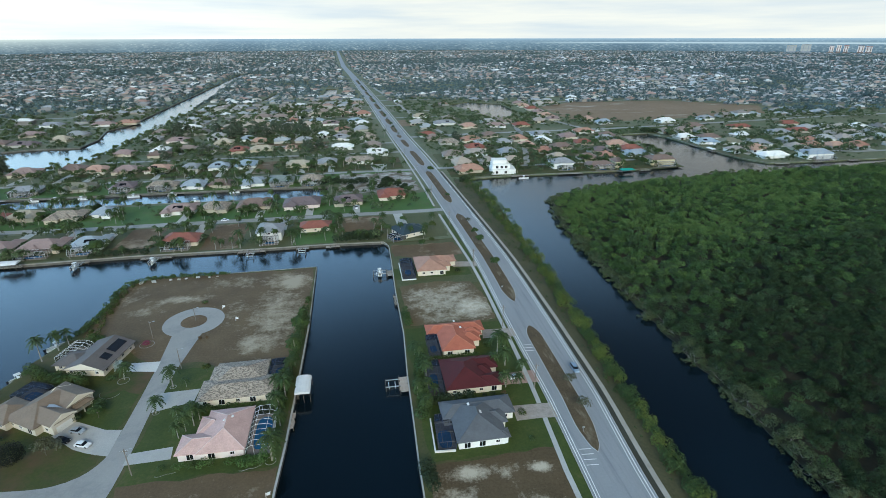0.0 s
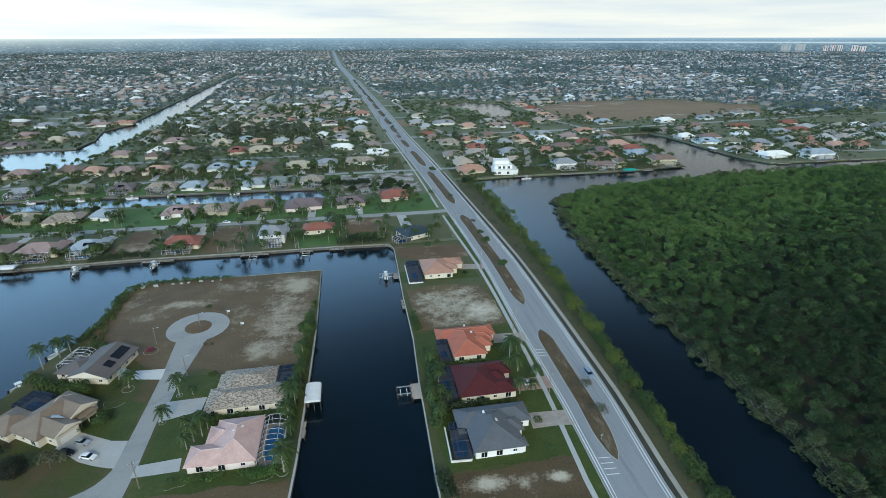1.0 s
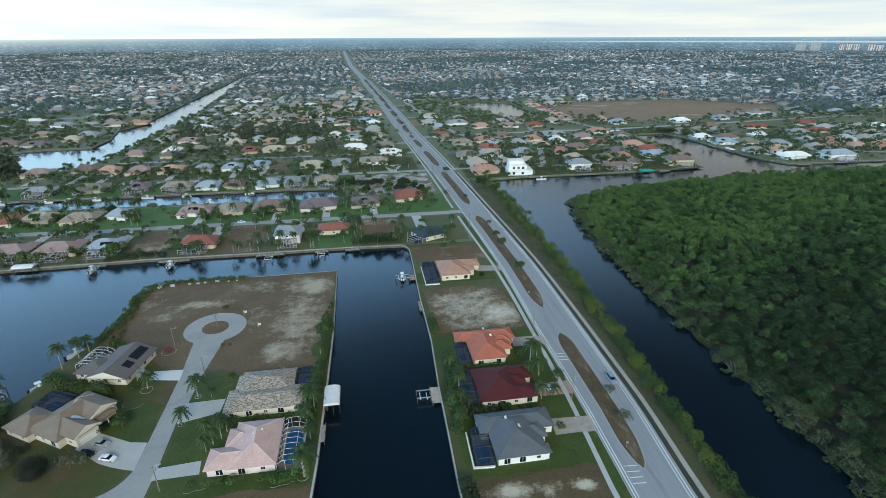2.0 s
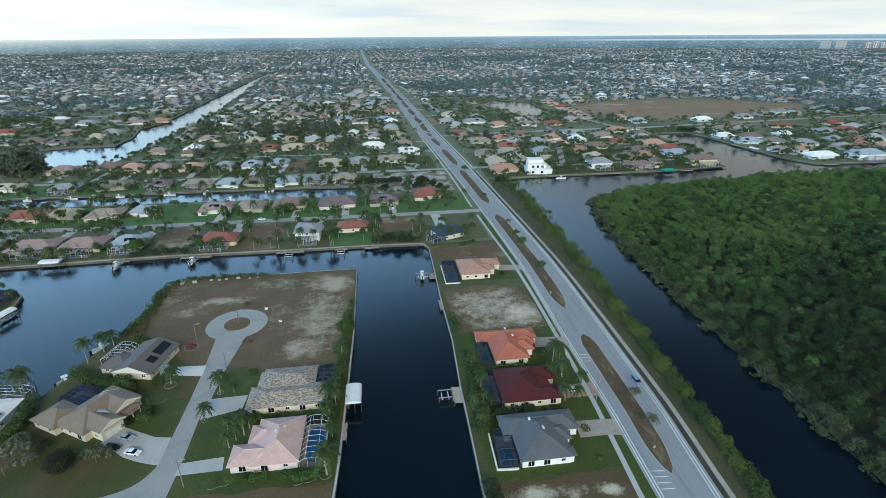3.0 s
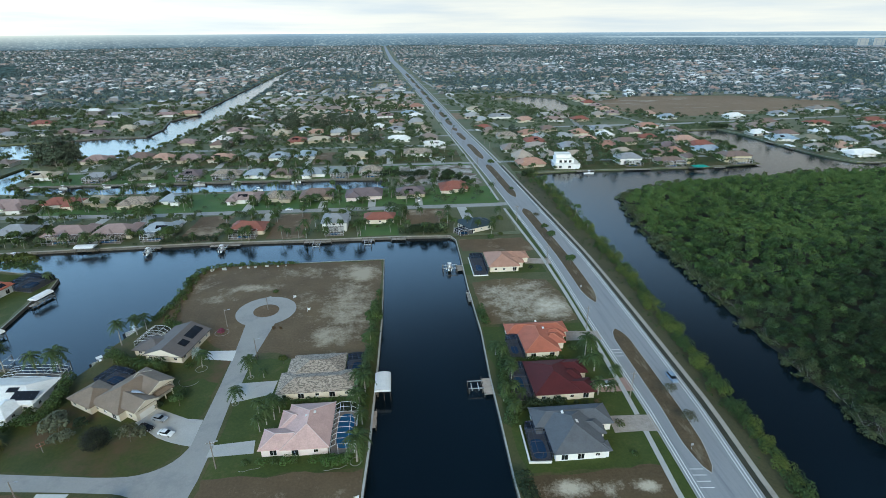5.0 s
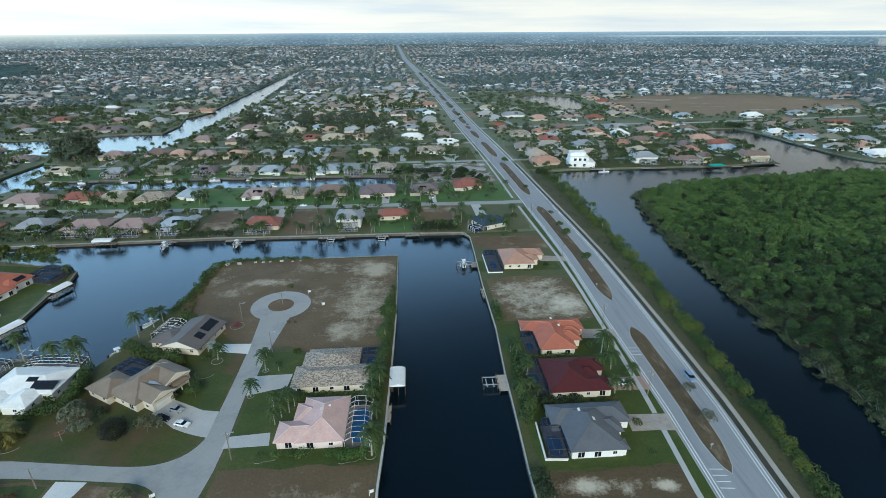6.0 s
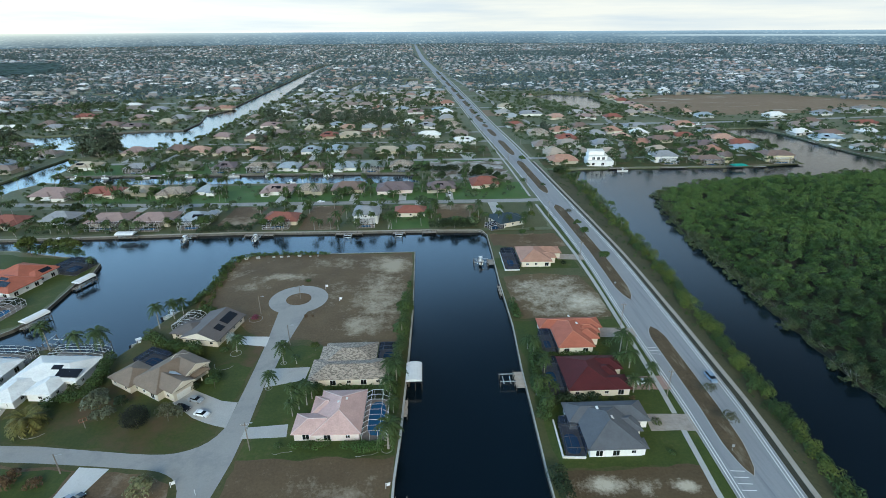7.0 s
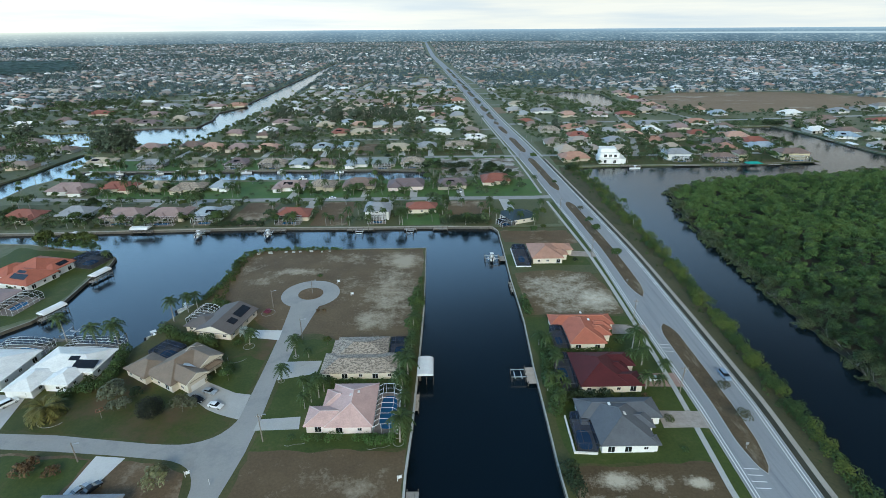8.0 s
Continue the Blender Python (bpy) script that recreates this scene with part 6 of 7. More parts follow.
# the stepped white villa at the river mouth
villa = thing("house", pose(127, 415, 0, 0, 0, -6) @ Matrix.Scale(1.18, 4), "three-level stepped white villa beside the river", "house", MID)
for x0, x1, y0, y1, z1 in ((-9, 9, -3, 11, 3.4), (-8, 5, 0, 11, 6.6), (-7.5, 3, 3, 11, 9.2)):
    part("wall", Mesh().box(x0, x1, y0, y1, z1 - 3.5, z1), M["wall_white"], villa)
    part("parapet", Mesh().box(x0 - 0.25, x1 + 0.25, y0 - 0.25, y1 + 0.25, z1, z1 + 0.3), M["trim"], villa)
for k in range(3):
    wv = part("window", WINDOW_WIDE[0], None, villa)
    wv.matrix_basis = pose(-4.5 + 3.4 * k, 0, 3.9)
    part("pane", WINDOW_WIDE[1], None, wv)
for k in range(2):
    wv = part("window", WINDOW_WIDE[0], None, villa)
    wv.matrix_basis = pose(-5 + 6.5 * k, -3, 0.6)
    part("pane", WINDOW_WIDE[1], None, wv)
listed.append((126, 420, 14))

# ---- mangroves and river bank ----
MANG = [(117, -120), (118, 69), (120, 103), (119.5, 132), (120.5, 178), (124, 222), (127, 277), (134, 310), (142, 333), (152, 341), (176, 352), (214, 361), (270, 370), (331, 377), (400, 379), (500, 377), (700, 374), (700, -120)]
flat("mangrove_ground", Mesh().slab(rough_edge(MANG, 5, 1.0), -4.0, -0.95), M["mud"], "dark mangrove mud at the water's edge", "mud bank")


def in_view(x, y):
    return x < 1.3 * (y + 34) + 14 and x > -1.12 * (y + 40) - 14


def edge_gap(x, y):
    """Rough distance inside the western and northern shore."""
    west = x - float(np.interp(y, [p[1] for p in MANG[:11]], [p[0] for p in MANG[:11]]))
    north = float(np.interp(x, [p[0] for p in MANG[8:17]], [p[1] for p in MANG[8:17]])) - y
    return min(west, north)


def canopy(step, y_lo, y_hi, per, size, name, label, seed):
    """Rounded crowns side by side, each a dome of smaller leafy clumps, with gaps between them."""
    rng = np.random.default_rng(seed)
    tones, rim, limbs = ([], [], [], []), [], Mesh()
    for gy in np.arange(y_lo, y_hi, step):
        for gx in np.arange(116, 640, step):
            x, y = gx + rng.uniform(-0.55, 0.55) * step, gy + rng.uniform(-0.55, 0.55) * step
            if not inside((x, y), MANG) or not in_view(x, y):
                continue
            g = edge_gap(x, y)
            low = noise.noise(Vector((x * 0.03, y * 0.03, 2.0)))
            stand = noise.noise(Vector((x * 0.022, y * 0.022, 5.0)))
            h = 3.6 + 1.4 * low + rng.uniform(-1.7, 2.1) + min(1.0, g / 14) * 0.9
            r = step * rng.uniform(0.47, 0.82)
            top = -0.9 + max(1.6, h)
            pick = stand * 1.3 + rng.normal(0, 0.6) + (y - 0.25 * x - 150) / 85  # plus a view-matched gradient: gap shade near, sky gloss far, put into leaf tone
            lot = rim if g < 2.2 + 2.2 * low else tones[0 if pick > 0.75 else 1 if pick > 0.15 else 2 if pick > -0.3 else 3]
            lot.append((x, y, top - r * 0.8, r * 0.86, 0.85))
            for k in range(int(rng.integers(4, 8))):
                a, e = 2.4 * k + rng.uniform(-0.4, 0.4), rng.uniform(0.15, 1.35)
                rr = r * rng.uniform(0.30, 0.48)
                lot.append((x + r * 0.82 * math.cos(a) * math.cos(e), y + r * 0.82 * math.sin(a) * math.cos(e), top - r * 0.75 + r * 0.72 * math.sin(e), rr, 0.8))
            if g < 6.0:
                for k in range(7):
                    out = rng.uniform(0.5, 4.6)
                    rim.append((x - out, y + rng.uniform(-2.0, 2.0) + (0.5 * out if y > 320 else 0.0), 0.9 - 0.42 * out, r * rng.uniform(0.28, 0.5), 0.85))
                for k in range(4):
                    a = rng.uniform(0, 6.28)
                    limbs.tube((x - 1.5, y, -0.9), (x - 1.5 + 2.4 * math.cos(a) - 0.8, y + 2.4 * math.sin(a), rng.uniform(0.6, 2.6)), 0.08, 0.03, 3)
    ob = thing(name, Matrix.Identity(4), label, "mangroves", "", "stuff")
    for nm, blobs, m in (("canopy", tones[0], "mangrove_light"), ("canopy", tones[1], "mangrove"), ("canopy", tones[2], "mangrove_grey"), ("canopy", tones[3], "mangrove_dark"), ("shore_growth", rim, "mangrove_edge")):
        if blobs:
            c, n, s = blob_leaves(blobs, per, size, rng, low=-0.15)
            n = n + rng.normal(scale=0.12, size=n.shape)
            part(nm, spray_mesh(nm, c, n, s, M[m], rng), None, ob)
    if limbs.v:
        part("dead_limbs", limbs, M["driftwood"], ob, "bleached grey bare limbs at the waterline")
    return ob


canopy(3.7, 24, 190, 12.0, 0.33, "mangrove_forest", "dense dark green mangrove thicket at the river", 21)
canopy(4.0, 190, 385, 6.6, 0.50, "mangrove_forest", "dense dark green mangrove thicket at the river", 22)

rng = np.random.default_rng(77)
blobs_a, blobs_b = [], []
for y in np.arange(40, 404, 1.25):
    lo = along(CL, y) + half(y) + 6.4
    hi = float(np.interp(y, [p[1] for p in RIVER[:11]], [p[0] for p in RIVER[:11]])) + 1.2
    if lo > hi - 0.8:
        lo = hi - 0.8
    dens = noise.noise(Vector((y * 0.06, 3, 0)))
    clump = noise.noise(Vector((y * 0.17, 8, 0)))
    hue = noise.noise(Vector((y * 0.09, 15, 0)))
    for k in range(3 if y < 250 else 2):
        if clump < -0.3 and rng.random() < 0.6:
            continue
        x = rng.uniform(lo + (hi - lo) * (0.45 - 0.3 * clump), hi + 0.6)
        r = rng.uniform(0.7, 1.6) * (1 + 0.4 * dens) * (1 + 0.7 * clump)
        (blobs_a if rng.random() < 0.4 + hue else blobs_b).append((x, y + rng.uniform(-0.8, 0.8), r * 0.6, r, 1.1))
    if rng.random() < 0.5:
        blobs_b.append((rng.uniform(lo - 1.0, lo + (hi - lo) * 0.6), y, 0.25, rng.uniform(0.3, 0.8), 0.7))
bank = thing("bank_shrubs", Matrix.Identity(4), "unbroken row of yellow-green shrubs on the river bank", "shrubs", "", "stuff")
for nm, bl, m in (("light_shrubs", blobs_a, "bank_leaf"), ("green_shrubs", blobs_b, "leaf")):
    c, n, s = blob_leaves([(bx, by, bz * 1.2, br * 1.22, bf) for bx, by, bz, br, bf in bl], 9.5, 0.36, rng, low=-0.5)
    part(nm, spray_mesh(nm, c, n, s, M[m], rng), None, bank)

# ---- gardens on the near side ----
hedge([(-68, 238.4), (-90, 238.7), (-104, 238.6), (-111, 235)], 1.0, 1.5, "leaf", "row of green shrubs along the sea wall", 3, name="shrub_row", jitter=0.75)
hedge([(-76, 237.6), (-96, 237.8), (-108, 235.5)], 0.8, 1.2, "leaf_light", "straggling yellow-green shrubs along the sea wall", 33, name="shrub_row", jitter=0.9, step=2.2)
hedge([(-112, 234), (-115, 224), (-113.5, 206), (-115.5, 192), (-119, 182)], 1.2, 1.9, "leaf", "row of green shrubs along the water's edge", 4, name="shrub_row", jitter=0.75)
hedge([(-110.5, 233), (-112.5, 220), (-111, 204), (-111, 190), (-106, 184)], 1.0, 1.5, "leaf_light", "straggling yellow-green shrubs along the water", 34, name="shrub_row", jitter=1.0, step=2.0)
hedge([(-27.8, 150), (-27.4, 166), (-26.8, 178), (-26.6, 190)], 1.9, 4.6, "leaf", "tall leafy shrubs along the sea wall", 6, name="shrub_row")
hedge([(-26.2, 199), (-26.0, 204)], 0.9, 1.6, "leaf", "leafy shrub on the sea wall", 8, name="shrub_row")
hedge([(-56, 130.6), (-44, 130.8), (-33, 130.4)], 0.9, 1.6, "leaf", "green hedge between two houses", 9)
hedge([(-29.6, 127), (-30.2, 134), (-29.2, 145)], 1.3, 2.2, "leaf", "green shrubs along the sea wall", 30, name="shrub_row")
hedge([(-38.4, 106.6), (-31.8, 106.4), (-38.0, 105.4), (-32.2, 105.2)], 1.3, 1.9, "leaf_bright", "clipped bright green hedge below the pool enclosure", 10, size=0.34, per=16)
for i, (x, w) in enumerate(((-59.4, 1.1), (-55.0, 1.5), (-51.4, 1.3), (-48.6, 1.5), (-46.4, 1.2), (-41.6, 1.5))):
    bush(x, 107.0, w, 1.7, "leaf_bright" if i % 2 else "leaf", seed=i)
for i, (x, y, r, h, m) in enumerate(((-93.5, 133.5, 1.5, 1.8, "leaf_dark"), (-90.5, 153.5, 1.2, 1.6, "leaf"), (-87.5, 139, 2.0, 2.2, "leaf"), (-56.5, 131.6, 1.0, 1.3, "leaf_brown"), (-103.5, 178, 1.4, 1.6, "leaf"),
                                   (46.6, 112.6, 1.3, 1.6, "leaf_light"), (46.0, 100.6, 0.9, 1.2, "leaf"), (39.6, 122.2, 0.9, 1.6, "leaf_dark"), (36.6, 122.2, 0.9, 1.6, "leaf_dark"), (43.4, 122.3, 1.0, 1.4, "leaf_brown"),
                                   (47.5, 221, 1.6, 1.8, "leaf_dark"), (45.4, 151.5, 1.6, 2.4, "leaf"), (-86.7, 176.3, 1.5, 0.8, "leaf_magenta"), (-72.4, 208.2, 1.2, 0.9, "leaf"), (-66.8, 176.8, 0.7, 0.8, "leaf_brown"), (-64.4, 176.8, 0.7, 0.8, "leaf_brown"))):
    bush(x, y, r, h, m, {"leaf_magenta": "low magenta-flowered garden bush", "leaf_brown": "low russet-leaved garden bush"}.get(m, "rounded leafy green garden bush"), 40 + i)
hedge([(-118, 160), (-111, 155.5), (-104, 153.5), (-98, 151.5)], 1.6, 2.6, "leaf_light", "yellow-green hedge between the houses", 35)
hedge([(-122, 163.5), (-114, 158), (-107, 155.5), (-100, 153)], 2.0, 3.2, "leaf", "dense green hedge between the houses", 12)
hedge([(-128, 149), (-126, 143), (-124.5, 136), (-126, 130)], 2.0, 3.4, "leaf", "dense tall green hedge beside the white house", 13)
hedge([(-133, 128.4), (-129, 129), (-125, 130)], 1.9, 2.8, "leaf", "dense green hedge beside the white house", 14)
hedge([(-152.6, 150), (-152.4, 140), (-153.5, 134)], 0.9, 1.7, "leaf", "green hedge between the white houses", 15)
hedge([(17, 121.9), (24, 122.3), (32, 122.4)], 1.7, 2.6, "leaf_dark", "dense dark green hedge between the houses", 16)
hedge([(15.0, 116.5), (16.4, 121), (16.2, 127), (15.2, 131)], 2.1, 3.8, "leaf", "tangled green shrubs by the sea wall", 17, name="shrub_row")
hedge([(16.6, 133), (17.2, 142), (19.0, 151)], 1.7, 3.2, "leaf", "tangled green shrubs by the sea wall", 18, name="shrub_row")
hedge([(21, 146.4), (30, 146.2), (40, 146.0)], 0.9, 1.5, "leaf", "green hedge between the houses", 19)
hedge([(16.4, 171), (16.6, 177), (16.0, 182)], 1.6, 3.2, "leaf", "leafy shrubs by the sea wall", 20, name="shrub_row")
hedge([(12.6, 95), (13.6, 91), (14.2, 87)], 2.0, 4.0, "leaf_dark", "dark leafy tree growth over the sea wall", 23, name="shrub_row")
hedge([(-14, 272.8), (-2, 273.6), (9, 275.5), (-8, 276), (6, 278)], 2.8, 4.6, "leaf_dark", "dense dark shrubs on the canal bank", 24, name="shrub_row")
hedge([(-146, 273.4), (-130, 274), (-119, 273.4)], 2.3, 3.4, "leaf_dark", "dense dark shrubs on the canal bank", 25, name="shrub_row")
hedge([(-228, 249), (-215, 245), (-203, 244), (-193, 241)], 2.2, 4.5, "leaf", "tall green shrubs along the point", 26, name="shrub_row")
hedge([(-110, 184), (-104, 180), (-99, 179)], 1.6, 2.6, "leaf", "green shrubs behind the solar-roofed house", 36, name="shrub_row")
hedge([(-30, 402), (-18, 404), (-8, 402), (-6, 398), (8, 404)], 3.0, 5.0, "leaf_dark", "dense dark shrubs on the canal end", 27, name="shrub_row")
hedge([(358, 586), (372, 584), (386, 574), (378, 560)], 3.0, 4.5, "leaf_dark", "dense dark shrubs at the head of the basin", 28, name="shrub_row", size=0.8, per=5)
hedge([(96, 400), (88, 398), (84, 390)], 2.0, 3.0, "leaf_dark", "dense shrubs at the river mouth", 29, name="shrub_row")

ball = thing("tree", pose(-102.8, 117.6, 0), "dense clipped ball-shaped dark tree on the lawn", "tree", "trees")
part("trunk", Mesh().tube((0, 0, -0.2), (0, 0, 2.2), 0.22, 0.16, 7), M["bark"], ball)
ball_leaves = blob_leaves([(0, 0, 3.2, 3.9, 0.82), (0, 0, 3.1, 3.4, 0.82)], 34, 0.26, np.random.default_rng(64), low=-0.8)
part("crown", spray_mesh("crown", *ball_leaves, M["leaf_black"], RNG), None, ball)
for kind, x, y, s in (("bare", -94.6, 119.0, 1.1), ("grey", -92.6, 120.4, 0.9), ("grey", -117.5, 125.0, 1.25), ("grey", -112.6, 121.0, 0.95), ("grey", -119.5, 129.0, 1.05), ("grey", -115.2, 120.0, 0.9), ("dark", -111.5, 126.0, 0.6),
                      ("straw", -88.8, 92.6, 1.1), ("russet", -124.0, 97.6, 1.1), ("russet", -117.6, 97.0, 0.7), ("oak", -86.5, 133.5, 0.6), ("light", -58.5, 153, 0.7),
                      ("bare", 67.6, 124.0, 0.85), ("bare", 66.7, 110.4, 0.95), ("oak", 68.0, 271.7, 0.72), ("oak", 67.6, 257, 0.68), ("oak", 67.9, 223.4, 0.72), ("bare", 68.4, 292, 0.75), ("oak", 65.6, 352, 0.5), ("oak", 64.0, 430, 0.6), ("light", -196, 243, 1.2), ("light", -209, 245, 1.7), ("pine", -216, 247, 0.5), ("pine", -224, 247, 0.6), ("light", -219, 243, 1.5), ("light", -203, 247, 1.4),
                      ("light", 40, 262, 0.8), ("light", 44, 285, 0.8), ("oak", 34, 258, 0.6), ("light", 14, 288, 0.9), ("light", 10, 284, 0.8), ("oak", 27.0, 300, 0.7), ("oak", -29, 161, 0.6), ("oak", -28, 176, 0.7)):
    tree(kind, x, y, s)
pale = thing("palm_tree", pose(-90.6, 160.6, 0), "pale silvery fan palm in front of the house", "palm")
wp, cp = palm_meshes(2.2, 34, 2.4, 19, "leaf_pale", 0.2, 0.6)
part("trunk", wp, None, pale)
part("crown", cp, None, pale)
for x, y, s in ((-69.4, 132.8, 0.75), (-68.0, 146.0, 0.75), (-63.5, 145.5, 0.5), (-86.3, 153.6, 0.95), (-153.3, 157.2, 1.0), (-141.4, 155.2, 0.95), (-131.7, 152.6, 1.05), (-29.8, 105.8, 1.1), (-30.4, 128.4, 0.95), (-29.6, 138, 0.85),
                (-28.2, 147, 0.8), (-29.2, 120, 0.6), (-28.8, 132.5, 0.85), (-31.5, 134.5, 0.7), (-28.6, 141.5, 0.7), (-27.6, 152, 0.7), (-28.0, 164, 0.6), (-27.2, 172, 0.65), (16.5, 119, 0.7), (18.6, 133.5, 0.75), (19.4, 139, 0.7), (16.6, 151, 0.6), (14.6, 126, 0.6), (-28.0, 158, 0.75), (-57.5, 122.5, 0.6), (-58.8, 119.6, 0.55), (-55.6, 124.4, 0.65), (-60.6, 126.4, 0.55), (-54.6, 127.2, 0.6), (-57.0, 128.8, 0.5), (-118.6, 177.5, 0.85), (-121.0, 170.5, 0.8), (-116.5, 181, 0.7),
                (48.5, 138.5, 0.8), (50.4, 146.6, 0.75), (47.0, 144.2, 0.85), (50.6, 127.0, 0.65), (45.2, 126.2, 0.7), (44.6, 139.0, 0.6), (53.0, 132.0, 0.6), (18.4, 128, 0.6), (17.6, 146, 0.65), (20.4, 126, 0.55),
                (-180.5, 229.5, 0.8), (-197.5, 220, 0.5), (-12, 300, 0.7), (8, 292, 0.7), (14, 300, 0.75), (38, 276, 0.8), (46, 300, 0.7), (36, 268, 0.7), (12, 282, 0.75)):
    palm(x, y, s)
palm(-133.6, 118.2, 1.2, DATE, "broad date palm with golden-green fronds", "date palms")
for x, y in ((-59.5, 133.8), (-57.6, 131.8), (-54, 131.4), (-96.5, 131.6), (-131.2, 134.5), (-127.5, 141), (-129, 146), (43, 115), (30, 121), (-205, 198)):
    palm(x, y, 1.0, TUFT, "low clump of green palm fronds", "low palms")


def edging(pts):
    m = Mesh()
    fine_pts = [(x, y + 0.55 * math.sin(x * 0.55) + 0.2 * math.sin(x * 1.7), 0.04) for x, y in pts]
    for a, b in zip(fine_pts, fine_pts[1:]):
        m.tube(a, b, 0.075, 0.075, 5)
    tagged(new("garden_edging", m.data("garden_edging", M["wallcap"])), "wavy pale concrete edging of a flower bed", "garden edging", "garden edgings")


edging([(x, 105.6) for x in np.arange(-61, -55, 0.6)])
edging([(x, 103.9) for x in np.arange(-38.5, -32, 0.6)])


def ring_edge(x, y, r, a0=0, a1=360):
    pts = [(r * math.cos(radians(a)), r * math.sin(radians(a))) for a in np.linspace(a0, a1, 18)]
    m = Mesh()
    for a, b in zip(pts, pts[1:]):
        m.tube((*a, 0.05), (*b, 0.05), 0.09, 0.09, 5)
    tagged(new("garden_edging", m.data("garden_edging", M["wallcap"])), "curved pale concrete edging of a flower bed", "garden edging", "garden edgings").matrix_basis = pose(x, y, 0)


for args in ((-86.3, 152.6, 1.9), (-69.4, 132.8, 1.0), (-68.0, 146.0, 1.0), (-131, 117.5, 4.2, 190, 330), (-88, 146.5, 3.4, 180, 340), (-86.4, 176, 2.6), (-30.2, 105.6, 1.5)):
    ring_edge(*args)
for x, y in ((62.4, 101.1), (64.0, 197)):
    sg = thing("road_sign", pose(x, y, 0.2), "small road sign on a post in the median", "road sign", "road signs")
    part("post", Mesh().tube((0, 0, -0.2), (0, 0, 2.1), 0.05), M["steel"], sg)
    part("plate", Mesh().box(-0.4, 0.4, -0.02, 0.02, 1.4, 2.2), M["steel"], sg, "grey back of a sign plate")

# tall evergreens among the houses
def grove(n, x0, x1, y0, y1, kind, s0, s1):
    for k in range(n):
        x, y = random.uniform(x0, x1), random.uniform(y0, y1)
        if not on_water(x, y, 2.0):
            tree(kind, x, y, random.uniform(s0, s1), group="tall evergreens")


grove(13, -330, -306, 468, 488, "pine", 1.2, 1.55)
grove(6, -470, -435, 520, 590, "pine", 0.9, 1.2)
grove(10, -168, -134, 634, 656, "pine", 1.1, 1.4)
grove(6, -222, -190, 640, 690, "pine", 0.8, 1.1)
grove(16, -120, -56, 622, 642, "pine", 1.1, 1.4)
grove(5, -52, -36, 535, 560, "pine", 0.7, 0.9)
grove(7, -190, -150, 520, 560, "pine", 0.6, 0.8)
grove(8, -300, -270, 830, 960, "pine", 0.7, 0.9)
grove(4, 105, 122, 560, 590, "pine", 0.6, 0.8)
grove(8, -300, -270, 700, 790, "pine", 0.8, 1.1)
grove(7, -10, 40, 375, 395, "dark", 0.8, 1.2)

# yard trees and palms round the listed houses
more_trees = []
for hx, hy, hr in listed:
    for k in range(random.choice((3, 4, 5)) if hy < 440 else 5 if hy < 700 else 3):
        a = random.uniform(0, 2 * math.pi)
        x, y = hx + math.cos(a) * hr * random.uniform(1.05, 1.5), hy + math.sin(a) * hr * random.uniform(1.1, 1.7)
        if on_water(x, y, 1.2) or any((x - q[0]) ** 2 + (y - q[1]) ** 2 < (q[2] * 0.98) ** 2 for q in listed) or abs(x - along(CL, y)) < half(y) + 6 or abs(y - 323) < 4.5:
            continue
        if hy > 480 and hy < 900 and random.random() < 0.8 or k > 3:
            more_trees.append((x, y))
        elif random.random() < 0.42:
            palm(x, y, random.uniform(0.7, 1.1))
        else:
            tree(random.choice(("oak", "oak", "dark", "light", "grey", "oak")), x, y, random.uniform(0.5, 1.0))
for k in range(60):
    x = random.uniform(-300, -20)
    if random.random() < 0.5:
        palm(x, random.choice((273.5, 372.0 if x < -66 else 320, 404.0)), random.uniform(0.6, 0.95)) if not on_water(x, 404, 0.5) else None
    else:
        tree("oak", x, random.choice((312, 331, 368 if x < -70 else 331, 448)), random.uniform(0.35, 0.6)) if not on_water(x, 368, 1) else None

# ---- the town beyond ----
# roof colours cooled and paled to hold some of the distance haze
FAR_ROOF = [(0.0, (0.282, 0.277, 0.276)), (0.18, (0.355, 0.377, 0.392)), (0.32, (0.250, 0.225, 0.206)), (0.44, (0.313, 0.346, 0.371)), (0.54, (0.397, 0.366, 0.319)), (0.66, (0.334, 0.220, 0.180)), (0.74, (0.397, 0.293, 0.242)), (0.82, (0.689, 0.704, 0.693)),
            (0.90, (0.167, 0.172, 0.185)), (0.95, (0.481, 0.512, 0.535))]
ROOF_RND = mat("town_roof", (0.85, 0.85, 0.85), (1.1, 1.1, 1.1), rnd=[(0.0, (0.33, 0.29, 0.26)), (0.16, (0.36, 0.36, 0.36)), (0.28, (0.25, 0.20, 0.175)), (0.42, (0.31, 0.32, 0.33)), (0.52, (0.40, 0.33, 0.27)), (0.64, (0.34, 0.18, 0.135)), (0.74, (0.42, 0.27, 0.21)), (0.84, (0.72, 0.72, 0.71)), (0.91, (0.17, 0.165, 0.165)), (0.95, (0.36, 0.39, 0.41))], big=0.3, fine=2.0, rough=0.8)
WALL_RND = mat("town_wall", (0.85, 0.85, 0.85), (1.0, 1.0, 1.0), rnd=[(0.0, (0.60, 0.58, 0.54)), (0.4, (0.56, 0.48, 0.38)), (0.6, (0.42, 0.39, 0.34)), (0.85, (0.74, 0.73, 0.71))], big=0.3, fine=3.0, rough=0.9)


